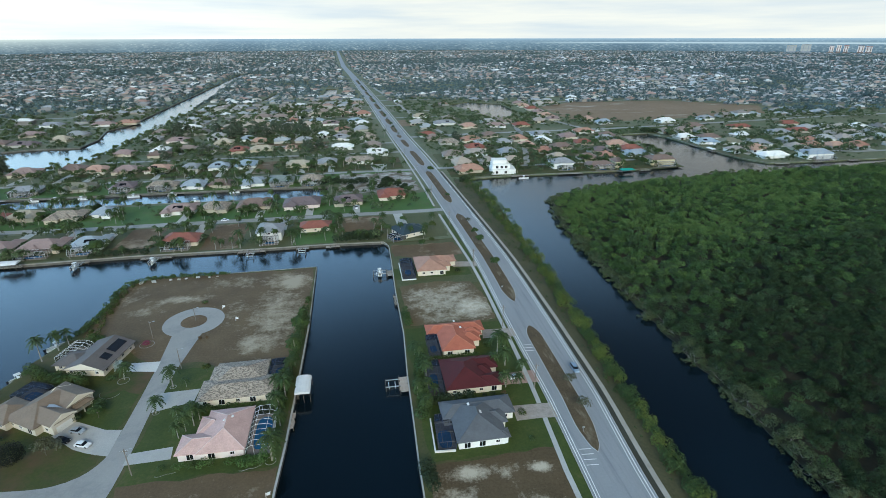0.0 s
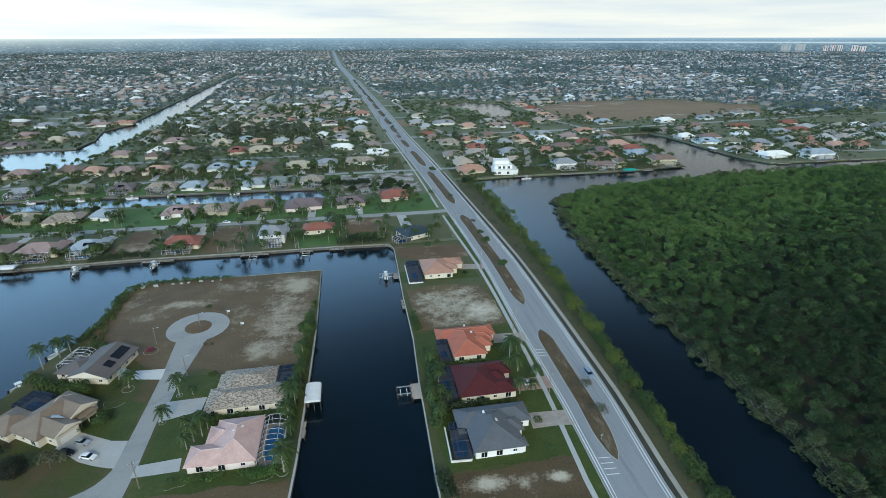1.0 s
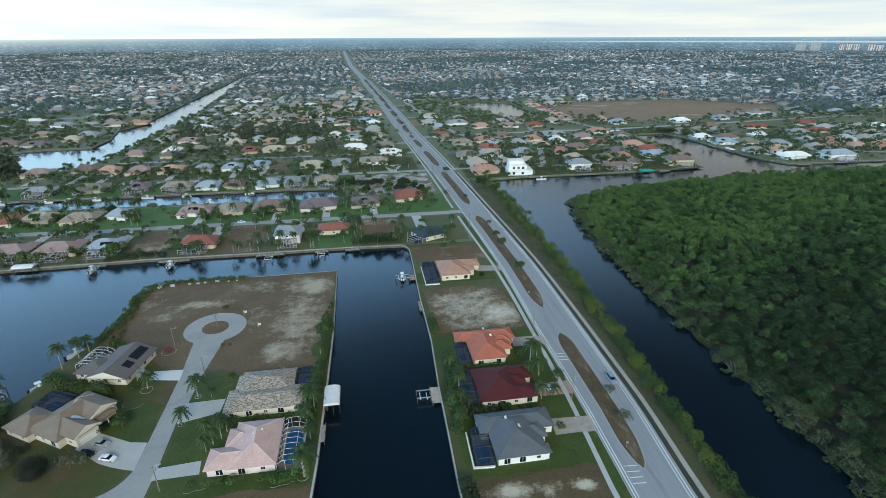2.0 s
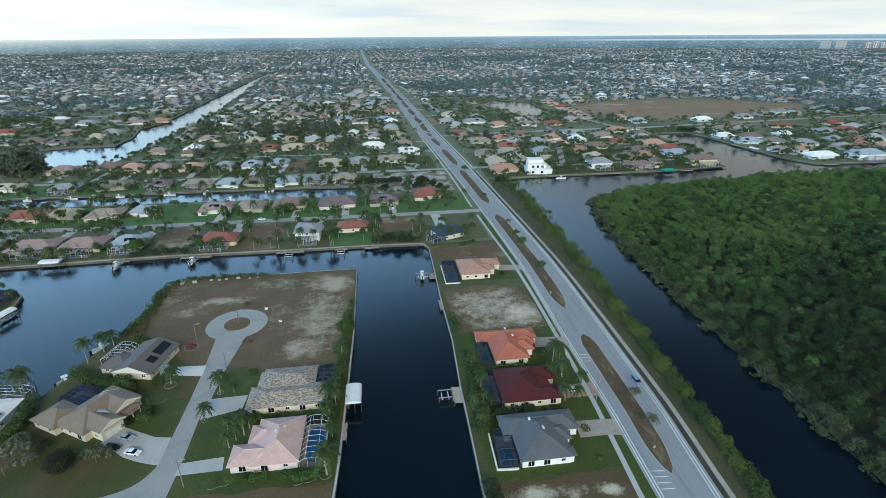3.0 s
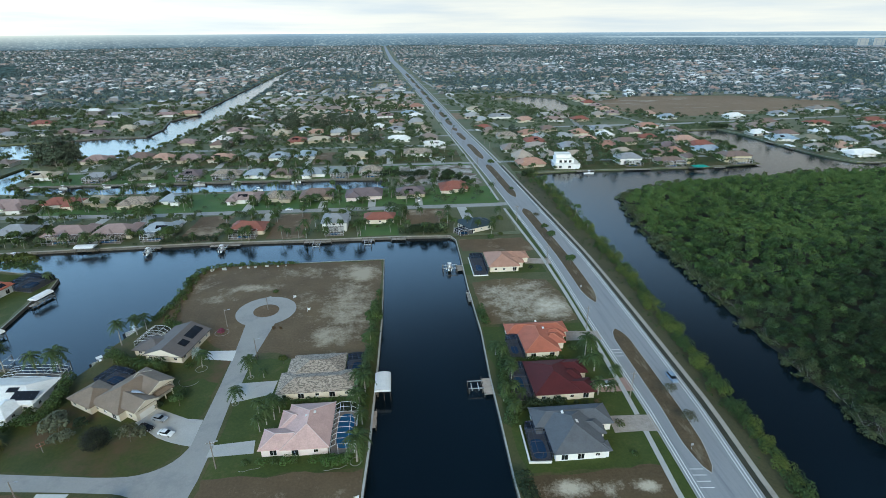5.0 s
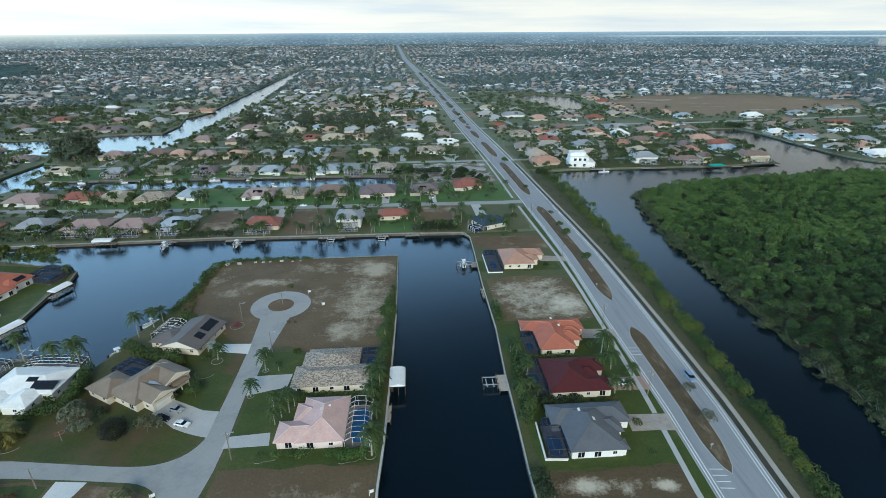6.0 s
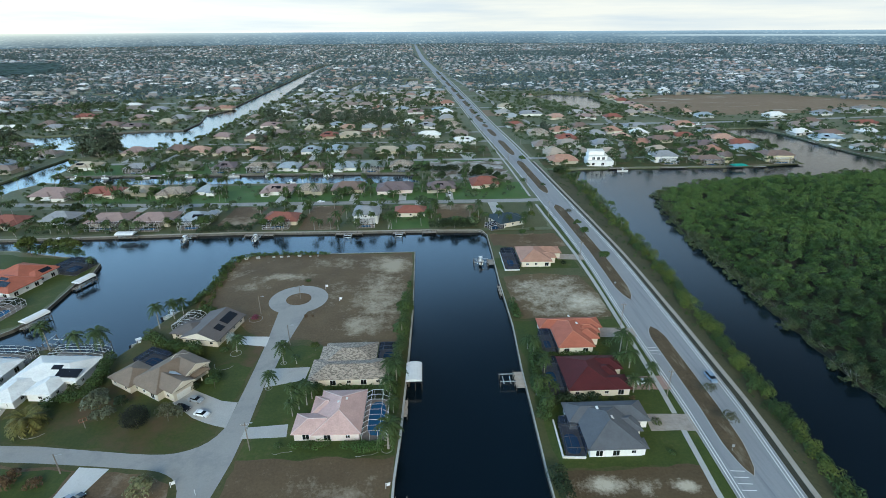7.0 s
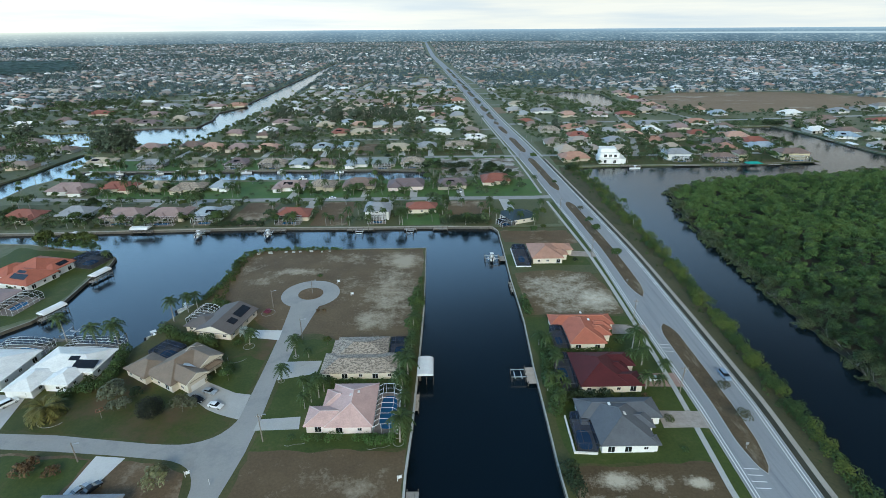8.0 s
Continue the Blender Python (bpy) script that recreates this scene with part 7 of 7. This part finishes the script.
def island_mat(name, ramp):
    m = bpy.data.materials.new(name)
    m.use_nodes = True
    nt = m.node_tree
    g = nt.nodes.new("ShaderNodeNewGeometry")
    r = ramp_node(nt, ramp)
    r.color_ramp.interpolation = "CONSTANT"
    nt.links.new(g.outputs["Random Per Island"], r.inputs[0])
    n = noise_node(nt, g.outputs["Position"], 0.5)
    rr = ramp_node(nt, [(0.3, (0.8, 0.8, 0.8)), (0.7, (1.1, 1.1, 1.1))])
    nt.links.new(n.outputs["Fac"], rr.inputs[0])
    nt.links.new(mixrgb(nt, 1.0, r.outputs[0], rr.outputs[0], "MULTIPLY"), nt.nodes["Principled BSDF"].inputs["Base Color"])
    nt.nodes["Principled BSDF"].inputs["Roughness"].default_value = 0.8
    return m


ROOF_ISL = island_mat("hazed_far_roof", FAR_ROOF)
# wall tones lowered for the shade of eaves and lanais
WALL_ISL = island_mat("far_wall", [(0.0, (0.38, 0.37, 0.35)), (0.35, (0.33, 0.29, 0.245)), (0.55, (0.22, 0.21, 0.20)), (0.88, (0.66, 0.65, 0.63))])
VARIANTS = []
for k in range(9):
    w, d = random.uniform(15, 23), random.uniform(12, 16)
    roofm, _, _, _ = hip_roof(-w / 2, w / 2, -d / 2, d / 2, 3.0, 0.5, 0.8)
    a = random.uniform(0.2, 0.4) * w
    for extra in (hip_roof(-w / 2 + 0.3, -w / 2 + a + 3, -d / 2 - 3, 0, 2.9, 0.5, 0.8)[0], hip_roof(w / 2 - 6.5, w / 2 - 0.4, -2, d / 2 + 2.5, 2.88, 0.5, 0.8)[0]):
        roofm.add(extra.v, extra.f)
    wallm = Mesh().box(-w / 2, w / 2, -d / 2, d / 2, -0.1, 2.9).box(w / 2 - 6.5, w / 2 - 0.4, -2, d / 2 + 2.5, -0.1, 2.78).box(-w / 2 + 0.3, -w / 2 + a + 3, -d / 2 - 3, 0, -0.1, 2.8)
    glass = [(sx, -d / 2 - (3 if sx < -w / 2 + a + 2 else 0)) for sx in np.arange(-w / 2 + 2.8, w / 2 - 1, 6.2)]
    VARIANTS.append((roofm.data("roof", ROOF_RND), wallm.data("wall", WALL_RND), glass))
# oversized dark panes also stand in for shaded lanai recesses
PANE = Mesh().box(-1.5, 1.5, -0.05, 0.05, 0.25, 2.3).data("window", M["glass"])

OPEN = [(-141, -119, 275, 317), (-92, -70, 274, 317), (-12, 14, 290, 317), (-16, 47, 376, 436), (-92, -76, 452, 500), (-40, -17, 273, 290), (78, 120, 452, 505), (14, 52, 272, 317), (-110, -30, 556, 596)]
FIELD = [(318, 852), (397, 905), (584, 900), (700, 800), (640, 715), (520, 690), (373, 678), (312, 706)]
WOOD = [(-2350, 2075), (-1311, 1991), (-1029, 1497), (-1104, 1355), (-1750, 1300)]
spots, woodland = [], []
for side_x in (-1, 1):
    y = 300 if side_x < 0 else 450
    row = 0
    while y < 4850:
        x = along(CL, y) + side_x * random.uniform(5, 20)
        while abs(x) < 1.25 * y + 260:
            x += side_x * 24.5 * (1 if y < 2500 else 1.25)
            yy = y + 14 * math.sin(x * 0.004 + row // 2) + random.uniform(-3, 3)
            if abs(x - along(CL, yy)) < 28 or random.random() < 0.1 or not in_view(x - (20 if x > 0 else -20), yy):
                continue
            if side_x < 0 and yy < 555 and x > -345:
                continue
            if yy < 2000 and on_water(x, yy, 10.5):
                continue
            if inside((x, yy), FIELD) or inside((x, yy), WOOD):
                continue
            if any(abs(x - q[0]) < q[2] + 9 and abs(yy - q[1]) < q[2] + 7 for q in listed):
                continue
            if 590 < yy < 665 and x > 60:
                continue
            wild = noise.noise(Vector((x * 0.0035, yy * 0.0035, 9.0)))
            if wild > (0.12 if x < -0.3 * yy and yy > 1700 else 0.23) and random.random() < 0.75:
                woodland.append((x, yy))
                continue
            spots.append((x, yy, row % 2))
        y += (38, 47)[row % 2] * (1 if y < 2500 else 1.2)
        row += 1
spots.sort(key=lambda s: s[1] + abs(s[0]) * 0.35)
near_spots, far_spots = spots[:150], spots[150:]
for x, y, flip in near_spots:
    rv, wv, gv = random.choice(VARIANTS)
    ob = thing("house", pose(x, y, 0, 0, 0, (180 if flip else 0) + random.uniform(-4, 4)), "low suburban house with a hip roof among trees", "house", "houses of the town")
    part("wall", wv, None, ob)
    part("roof", rv, None, ob)
    for gx, gy in gv:
        part("window", PANE, None, ob).matrix_basis = pose(gx, gy, 0)
roofs, walls = Mesh(), Mesh()
for x, y, flip in far_spots:
    w, d = random.uniform(14, 25), random.uniform(12, 17)
    z = random.choice((3.0, 3.0, 3.0, 3.0, 5.5))
    pitch = random.uniform(0.38, 0.52)
    sgn = random.choice((-1, 1))
    cx, cw = x + sgn * w * 0.27, w * random.uniform(0.36, 0.46)
    for bx, by, bw, bd in ((x, y, w, d), (cx, y - d * 0.22 * (1 if flip else -1), cw, d * random.uniform(0.85, 1.0))):
        ee = [(bx - bw / 2, by - bd / 2), (bx + bw / 2, by - bd / 2), (bx + bw / 2, by + bd / 2), (bx - bw / 2, by + bd / 2)]
        run = min(bw, bd) / 2
        if bw >= bd:
            r0, r1, ff = (bx - bw / 2 + run, by), (bx + bw / 2 - run, by), [(0, 1, 5, 4), (1, 2, 5), (2, 3, 4, 5), (3, 0, 4)]
        else:
            r0, r1, ff = (bx, by - bd / 2 + run), (bx, by + bd / 2 - run), [(0, 1, 4), (1, 2, 5, 4), (2, 3, 5), (3, 0, 4, 5)]
        roofs.add([(*p, z) for p in ee] + [(*r0, z + run * pitch), (*r1, z + run * pitch)], ff)
        walls.add([(px * 0.92 + bx * 0.08, py * 0.92 + by * 0.08, zz) for zz in (0, z) for px, py in ee], [(0, 1, 5, 4), (1, 2, 6, 5), (3, 0, 4, 7)])
        if math.hypot(x, y) > 2600:
            break
town = thing("distant_houses", Matrix.Identity(4), "thousands of low suburban houses out to the horizon", "houses", "", "stuff")


def raw(name, mesh, m):
    me = bpy.data.meshes.new(name)
    me.from_pydata(mesh.v, [], mesh.f)
    me.materials.append(m)
    return me


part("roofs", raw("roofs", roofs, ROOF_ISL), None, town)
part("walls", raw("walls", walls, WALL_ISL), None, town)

# yard trees of the town: clumps of big leaf sprays
rng = np.random.default_rng(5)
tc, tn, ts = [], [], []


def far_tree(x, y, h, r, q, size):
    d = rng.normal(size=(q, 3))
    d /= np.linalg.norm(d, axis=1, keepdims=True)
    d[:, 2] = np.abs(d[:, 2]) * 0.9 - 0.25
    tc.append(np.array([x, y, h * 0.6]) + d * np.array([r, r, h * 0.42]) * rng.uniform(0.6, 1.05, size=(q, 1)))
    tn.append(d + rng.normal(scale=0.4, size=d.shape))
    ts.append(rng.uniform(0.7, 1.3, size=q) * size)


for x, y, flip in spots:
    dist = math.hypot(x, y)
    n = 9 if dist < 1500 else 6 if dist < 2600 else 4
    lush = noise.noise(Vector((x * 0.0035, y * 0.0035, 9)))  # older quarters have taller trees
    for k in range(n):
        px, py = x + rng.uniform(-14, 14), y + rng.choice((-1, 1)) * rng.uniform(8, 22)
        if abs(px - along(CL, py)) < 19 or (py < 2000 and on_water(px, py, 1.5)):
            continue
        big = rng.random() < 0.24 + 0.5 * lush
        h = rng.uniform(8, 13) if big else rng.uniform(3.0, 7.0)
        q = 46 if dist < 1000 else 18 if dist < 1800 else 7
        far_tree(px, py, h, h * rng.uniform(0.36, 0.62), q, 1.35 if dist < 1000 else 2.3 if dist < 1800 else 4.4)
for x, y in woodland:
    dist = math.hypot(x, y)
    for k in range(7 if dist < 2500 else 4):
        px, py = x + rng.uniform(-13, 13), y + rng.uniform(-18, 18)
        if abs(px - along(CL, py)) > 19 and not (py < 2000 and on_water(px, py, 1.5)):
            h = rng.uniform(4, 11)
            far_tree(px, py, h, h * rng.uniform(0.36, 0.55), 44 if dist < 1000 else 16 if dist < 1800 else 7, 1.4 if dist < 1000 else 2.4 if dist < 1800 else 4.2)
# groves of tall casuarinas left standing between the streets
for k in range(46):
    cy = 640 + 2700 * rng.random() ** 1.2
    cx = rng.uniform(-1.05 * cy, 1.15 * cy)
    if abs(cx - along(CL, cy)) < 70 or inside((cx, cy), FIELD) or (cy < 2000 and on_water(cx, cy, 20)):
        continue
    for j in range(int(rng.integers(10, 26))):
        px, py = cx + rng.normal(0, 26), cy + rng.normal(0, 11)
        if inside((px, py), FIELD) or (py < 2000 and on_water(px, py, 3)):
            continue
        h = rng.uniform(9, 17)
        far_tree(px, py, h, h * rng.uniform(0.24, 0.36), 70 if cy < 1000 else 30 if cy < 1800 else 14, 1.5 if cy < 1000 else 2.4 if cy < 1800 else 3.8)
for ring in (WIDE, POND):
    for a, b in zip(ring, ring[1:]):
        a, b = Vector(a), Vector(b)
        for k in range(int((b - a).length / 3)):
            p = a.lerp(b, rng.random()) + Vector((rng.normal(), rng.normal())).normalized() * rng.uniform(2, 8)
            if p.y > 480 and not on_water(p.x, p.y, 0.3):
                h = rng.uniform(1.5, 4.5) if rng.random() < 0.8 or p.x > -280 else rng.uniform(5, 10)
                far_tree(p.x, p.y, h, h * 0.45, 26 if p.y < 1000 else 12, 1.6 if p.y < 1000 else 2.4)
# closed canopy of the mangrove wood beyond the last western canal
wood_top = Mesh()
gx, gy = np.arange(-2350, -1000, 13.0), np.arange(1290, 2090, 13.0)
heights = rng.uniform(3.0, 8.5, size=(len(gx), len(gy)))
for i in range(len(gx) - 1):
    for j in range(len(gy) - 1):
        if inside((gx[i], gy[j]), WOOD):
            wood_top.add([(gx[a] + rng.uniform(-3, 3), gy[b] + rng.uniform(-3, 3), heights[a, b]) for a, b in ((i, j), (i + 1, j), (i + 1, j + 1), (i, j + 1))], [(0, 1, 2, 3)])
        elif inside((gx[i], gy[j] + 30), WOOD) or inside((gx[i] - 30, gy[j]), WOOD):
            far_tree(gx[i], gy[j], rng.uniform(5, 9), rng.uniform(4, 6), 9, 3.6)
for k in range(700):
    x, y = rng.uniform(250, 900), rng.uniform(2500, 2900)
    far_tree(x, y, rng.uniform(6, 12), rng.uniform(5, 8), 8, 4.5)
woods = thing("distant_trees", Matrix.Identity(4), "yard trees and woods between the houses of the town", "trees", "", "stuff")
part("closed_canopy", raw("closed_canopy", wood_top, M["leaf_wood"]), None, woods, "dark green closed canopy of a mangrove wood")
tree_c, tree_n, tree_s = np.concatenate(tc), np.concatenate(tn), np.concatenate(ts)
# crowns beyond 980 m get the haze-tinted leaf
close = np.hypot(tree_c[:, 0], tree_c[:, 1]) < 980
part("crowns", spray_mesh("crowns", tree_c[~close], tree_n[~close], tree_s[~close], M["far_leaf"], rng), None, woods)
part("crowns", spray_mesh("crowns", tree_c[close], tree_n[close], tree_s[close], M["yard_leaf"], rng), None, woods)
tc, tn, ts = [], [], []
for x, y in more_trees:
    h = rng.uniform(3.5, 8.5)
    far_tree(x, y, h, h * 0.42, 90, 0.75)
for hx, hy, hr in listed:
    for k in range(16 if hy < 520 else 9):
        a = rng.uniform(0, 2 * math.pi)
        x, y = hx + math.cos(a) * hr * rng.uniform(0.88, 1.12), hy - abs(math.sin(a)) * hr * rng.uniform(0.95, 1.15) * rng.choice((1, 1, -1))
        if not on_water(x, y, 1.0) and not 318 < y < 328:
            h = rng.uniform(0.9, 2.0) if rng.random() < 0.7 else rng.uniform(2.5, 5.5)
            far_tree(x, y, h, h * 0.5 + 0.3, int(16 + 10 * h), 0.5 + 0.05 * h)
for k in range(8200):
    y = 272 + 480 * rng.random() ** 1.3
    x = rng.uniform(-1.1 * y, 1.2 * y)
    if on_water(x, y, 3) or abs(x - along(CL, y)) < 24 or inside((x, y), FIELD) or any(abs(x - q[0]) < q[2] and abs(y - q[1]) < q[2] for q in listed) or (440 < y < 447 and x < 60) or (600 < y < 640 and x > 60) or 318 < y < 329:
        continue
    if any(q[0] < x < q[1] and q[2] < y < q[3] for q in OPEN) or (y < 440 and rng.random() < 0.5):
        continue
    h = rng.uniform(1.2, 3.2) if rng.random() < 0.55 else rng.uniform(3.5, 8.5)
    far_tree(x, y, h, h * 0.45 + 0.4, int(16 + 8 * h), 0.55 + 0.07 * h)
yard = thing("yard_shrubs", Matrix.Identity(4), "shrubs and small trees in the yards across the canal", "shrubs", "", "stuff")
part("foliage", spray_mesh("foliage", np.concatenate(tc), np.concatenate(tn), np.concatenate(ts), M["yard_leaf"], rng), None, yard)

# palms of the yards and canal banks beyond the first rows
pt, pc = Mesh(), Mesh()
ROWS = ((272.5, 279), (300, 316), (330, 341), (360, 371), (404, 411), (430, 441), (451, 468), (488, 500))
for k in range(680):
    y = 330 + 620 * rng.random() ** 1.4
    x = rng.uniform(-1.0 * y, 0.95 * y)
    if k >= 480:
        y = rng.uniform(*ROWS[k % 8])
        x = rng.uniform(-340, 45)
    elif rng.random() < 0.4:
        ring = WATERS[int(rng.choice((2, 3, 0, 1)))]
        i = int(rng.integers(0, len(ring)))
        a, b = Vector(ring[i]), Vector(ring[(i + 1) % len(ring)])
        p = a.lerp(b, rng.random()) + Vector((rng.normal(), rng.normal())).normalized() * 3.0
        x, y = p
        if not (265 < y < 1100 and in_view(x, y)):
            continue
    if on_water(x, y, 0.8) or abs(x - along(CL, y)) < 15 or inside((x, y), FIELD) or inside((x, y), MANG) or any(abs(x - q[0]) < q[2] * 0.9 and abs(y - q[1]) < q[2] * 0.9 for q in listed) or 319 < y < 328:
        continue
    h = rng.uniform(4.0, 8.8)
    top = Vector((x + rng.normal(0, 0.4), y + rng.normal(0, 0.4), h))
    pt.tube((x, y, -0.1), top, 0.19, 0.13, 4)
    for j in range(19):
        a, lift = 2.4 * j, 1.1 - 1.7 * j / 19
        o = Vector((math.cos(a), math.sin(a), 0))
        s_ = Vector((-math.sin(a), math.cos(a), 0))
        L = rng.uniform(2.1, 3.2)
        m1 = top + o * L * 0.55 + Vector((0, 0, L * (0.45 * math.sin(lift) - 0.05)))
        m2 = top + o * L * 0.95 + Vector((0, 0, L * (0.6 * math.sin(lift) - 0.5)))
        pc.add([top, m1 + s_ * 0.62, m2, m1 - s_ * 0.62], [(0, 1, 2, 3)])
grove_far = thing("yard_palms", Matrix.Identity(4), "many palms in yards and along the canals", "palms", "", "stuff")
part("trunks", raw("trunks", pt, M["trunk"]), None, grove_far)
part("crowns", raw("crowns", pc, M["frond"]), None, grove_far)

# drives and patios of the town
pads = Mesh()
for x, y, flip in spots:
    s = -1 if flip else 1
    a, w, d = random.uniform(-8, 5), random.uniform(4, 9), random.uniform(8, 13)
    y0 = y - s * 8
    if not (y < 2000 and on_water(x + a, y0 - s * d, 4)):
        pads.add([(x + a, min(y0, y0 - s * d), 0.035), (x + a + w, min(y0, y0 - s * d), 0.035), (x + a + w, max(y0, y0 - s * d), 0.035), (x + a, max(y0, y0 - s * d), 0.035)], [(0, 1, 2, 3)])
flat("town_drives", pads, M["concrete"], "pale driveways and patios of the town houses", "driveways")

# streets of the town
lanes = Mesh()
for y in np.arange(740, 3600, 85.0):
    for s in (-1, 1):
        xs = [(along(CL, y) + s * (14 + k * (1.2 * y - 14) / 12)) for k in range(13)]
        pts = [(x, y + 19 + 14 * math.sin(x * 0.004 + (y // 85))) for x in xs]
        pts = [p for p in pts if not (p[1] < 2000 and on_water(*p, 6)) and not inside(p, FIELD)]
        for a, b in zip(pts, pts[1:]):
            if abs(a[0] - b[0]) < 1.2 * y / 9 and not any(on_water(a[0] + (b[0] - a[0]) * q, a[1] + (b[1] - a[1]) * q, 4) for q in np.linspace(0.05, 0.95, 10)):
                lanes.add([(a[0], a[1] - 3, 0.04), (b[0], b[1] - 3, 0.04), (b[0], b[1] + 3, 0.04), (a[0], a[1] + 3, 0.04)], [(0, 1, 2, 3)])
flat("town_streets", lanes, M["street"], "pale streets between the houses of the town", "streets")
for y in range(620, 1500, 26):
    tree("oak", along(CL, y), y, 0.5, 0.2, "trees of the median")

# towers far off and a glowing backdrop ring for the last belt of land
# greige walls put some distance haze into the tower colours
for x, y, w, h, m in ((3105, 3405, 58, 54, "wall_greige"), (3168, 3347, 58, 58, "wall_greige"), (3285, 3255, 26, 50, "wall_pinkish"), (3313, 3226, 26, 56, "wall_pinkish"), (3341, 3197, 26, 53, "wall_pinkish"), (3398, 3140, 34, 52, "wall_pinkish"), (3428, 3108, 34, 48, "wall_pinkish")):
    tw = thing("apartment_tower", pose(x, y, 0, 0, 0, -45), "distant pale apartment tower on the skyline", "tower", "skyline towers")
    # lower floors darkened like haze, so towers look shorter from the camera
    part("haze_toned_base", Mesh().box(-w / 2, w / 2, -10, 10, 0, h * 0.3), M["roof_brown"] if m != "wall_greige" else M["roof_grey"], tw, "lower floors darkened into the haze")
    part("wall", Mesh().box(-w / 2, w / 2, -10, 10, h * 0.3, h), M[m], tw)
    part("roof", Mesh().box(-w / 2 - 1, w / 2 + 1, -11, 11, h, h + 2), M["roof_red"] if m != "wall_greige" else M["concrete"], tw)
    # flat dark boxes: the shade inside the balconies is their colour
    for sx in (-0.25, 0.25):
        part("balcony_stack", Mesh().box(sx * w - 2.2, sx * w + 2.2, -10.4, -9.9, h * 0.1, h * 0.94), M["roof_brown"] if m != "wall_greige" else M["roof_grey"], tw, "shaded stack of balconies")
    for k in range(6):
        part("window_band", Mesh().box(-w / 2 + 2, w / 2 - 2, -10.2, -9.9, 6 + k * h / 6.5, 7.6 + k * h / 6.5), M["roof_grey"], tw)


# glowing ring: haze, western sun glow and lagoon shine painted into its emission
def backdrop_mat():
    m = bpy.data.materials.new("hazy_far_land")
    m.use_nodes = True
    nt = m.node_tree
    nt.nodes.clear()
    g = nt.nodes.new("ShaderNodeNewGeometry")
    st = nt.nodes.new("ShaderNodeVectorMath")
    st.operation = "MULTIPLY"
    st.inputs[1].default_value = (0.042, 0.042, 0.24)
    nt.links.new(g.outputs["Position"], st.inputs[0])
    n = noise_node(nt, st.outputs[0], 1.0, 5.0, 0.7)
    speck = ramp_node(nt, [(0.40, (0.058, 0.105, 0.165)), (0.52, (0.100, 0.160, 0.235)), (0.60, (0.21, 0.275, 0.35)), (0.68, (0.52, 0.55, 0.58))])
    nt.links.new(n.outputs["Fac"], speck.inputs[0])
    sepn = nt.nodes.new("ShaderNodeSeparateXYZ")
    nt.links.new(g.outputs["Position"], sepn.inputs[0])
    wide_n = noise_node(nt, g.outputs["Position"], 0.0022, 3.0, 0.6)
    tone = ramp_node(nt, [(0.35, (0.72, 0.76, 0.8)), (0.65, (1.3, 1.28, 1.25))])
    nt.links.new(wide_n.outputs["Fac"], tone.inputs[0])
    base = mixrgb(nt, 1.0, speck.outputs[0], tone.outputs[0], "MULTIPLY")
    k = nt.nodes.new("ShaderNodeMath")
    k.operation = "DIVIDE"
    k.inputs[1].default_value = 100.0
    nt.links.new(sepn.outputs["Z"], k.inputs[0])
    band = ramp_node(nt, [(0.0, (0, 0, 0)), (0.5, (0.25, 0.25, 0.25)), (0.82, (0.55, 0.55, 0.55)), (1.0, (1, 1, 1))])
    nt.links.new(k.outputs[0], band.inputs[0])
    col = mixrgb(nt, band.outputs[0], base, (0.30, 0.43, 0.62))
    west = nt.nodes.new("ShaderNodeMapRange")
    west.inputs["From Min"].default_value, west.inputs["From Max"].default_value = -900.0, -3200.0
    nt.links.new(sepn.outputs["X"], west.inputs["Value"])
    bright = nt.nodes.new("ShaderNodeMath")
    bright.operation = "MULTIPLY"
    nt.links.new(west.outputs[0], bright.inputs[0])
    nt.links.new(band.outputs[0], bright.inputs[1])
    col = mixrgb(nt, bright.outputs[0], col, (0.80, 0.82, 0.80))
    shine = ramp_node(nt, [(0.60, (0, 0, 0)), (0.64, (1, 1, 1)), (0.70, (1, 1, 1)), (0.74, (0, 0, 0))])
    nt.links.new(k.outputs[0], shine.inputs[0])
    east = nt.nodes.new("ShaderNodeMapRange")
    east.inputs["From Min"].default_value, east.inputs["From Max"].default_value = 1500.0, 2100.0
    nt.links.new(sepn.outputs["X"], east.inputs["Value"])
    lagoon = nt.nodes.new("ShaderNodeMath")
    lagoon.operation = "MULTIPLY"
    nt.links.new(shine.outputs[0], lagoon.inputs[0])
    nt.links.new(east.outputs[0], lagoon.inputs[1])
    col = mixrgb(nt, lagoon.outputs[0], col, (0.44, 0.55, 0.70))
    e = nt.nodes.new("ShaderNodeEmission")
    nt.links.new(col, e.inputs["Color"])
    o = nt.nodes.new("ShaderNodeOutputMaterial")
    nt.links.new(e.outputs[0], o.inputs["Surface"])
    return m


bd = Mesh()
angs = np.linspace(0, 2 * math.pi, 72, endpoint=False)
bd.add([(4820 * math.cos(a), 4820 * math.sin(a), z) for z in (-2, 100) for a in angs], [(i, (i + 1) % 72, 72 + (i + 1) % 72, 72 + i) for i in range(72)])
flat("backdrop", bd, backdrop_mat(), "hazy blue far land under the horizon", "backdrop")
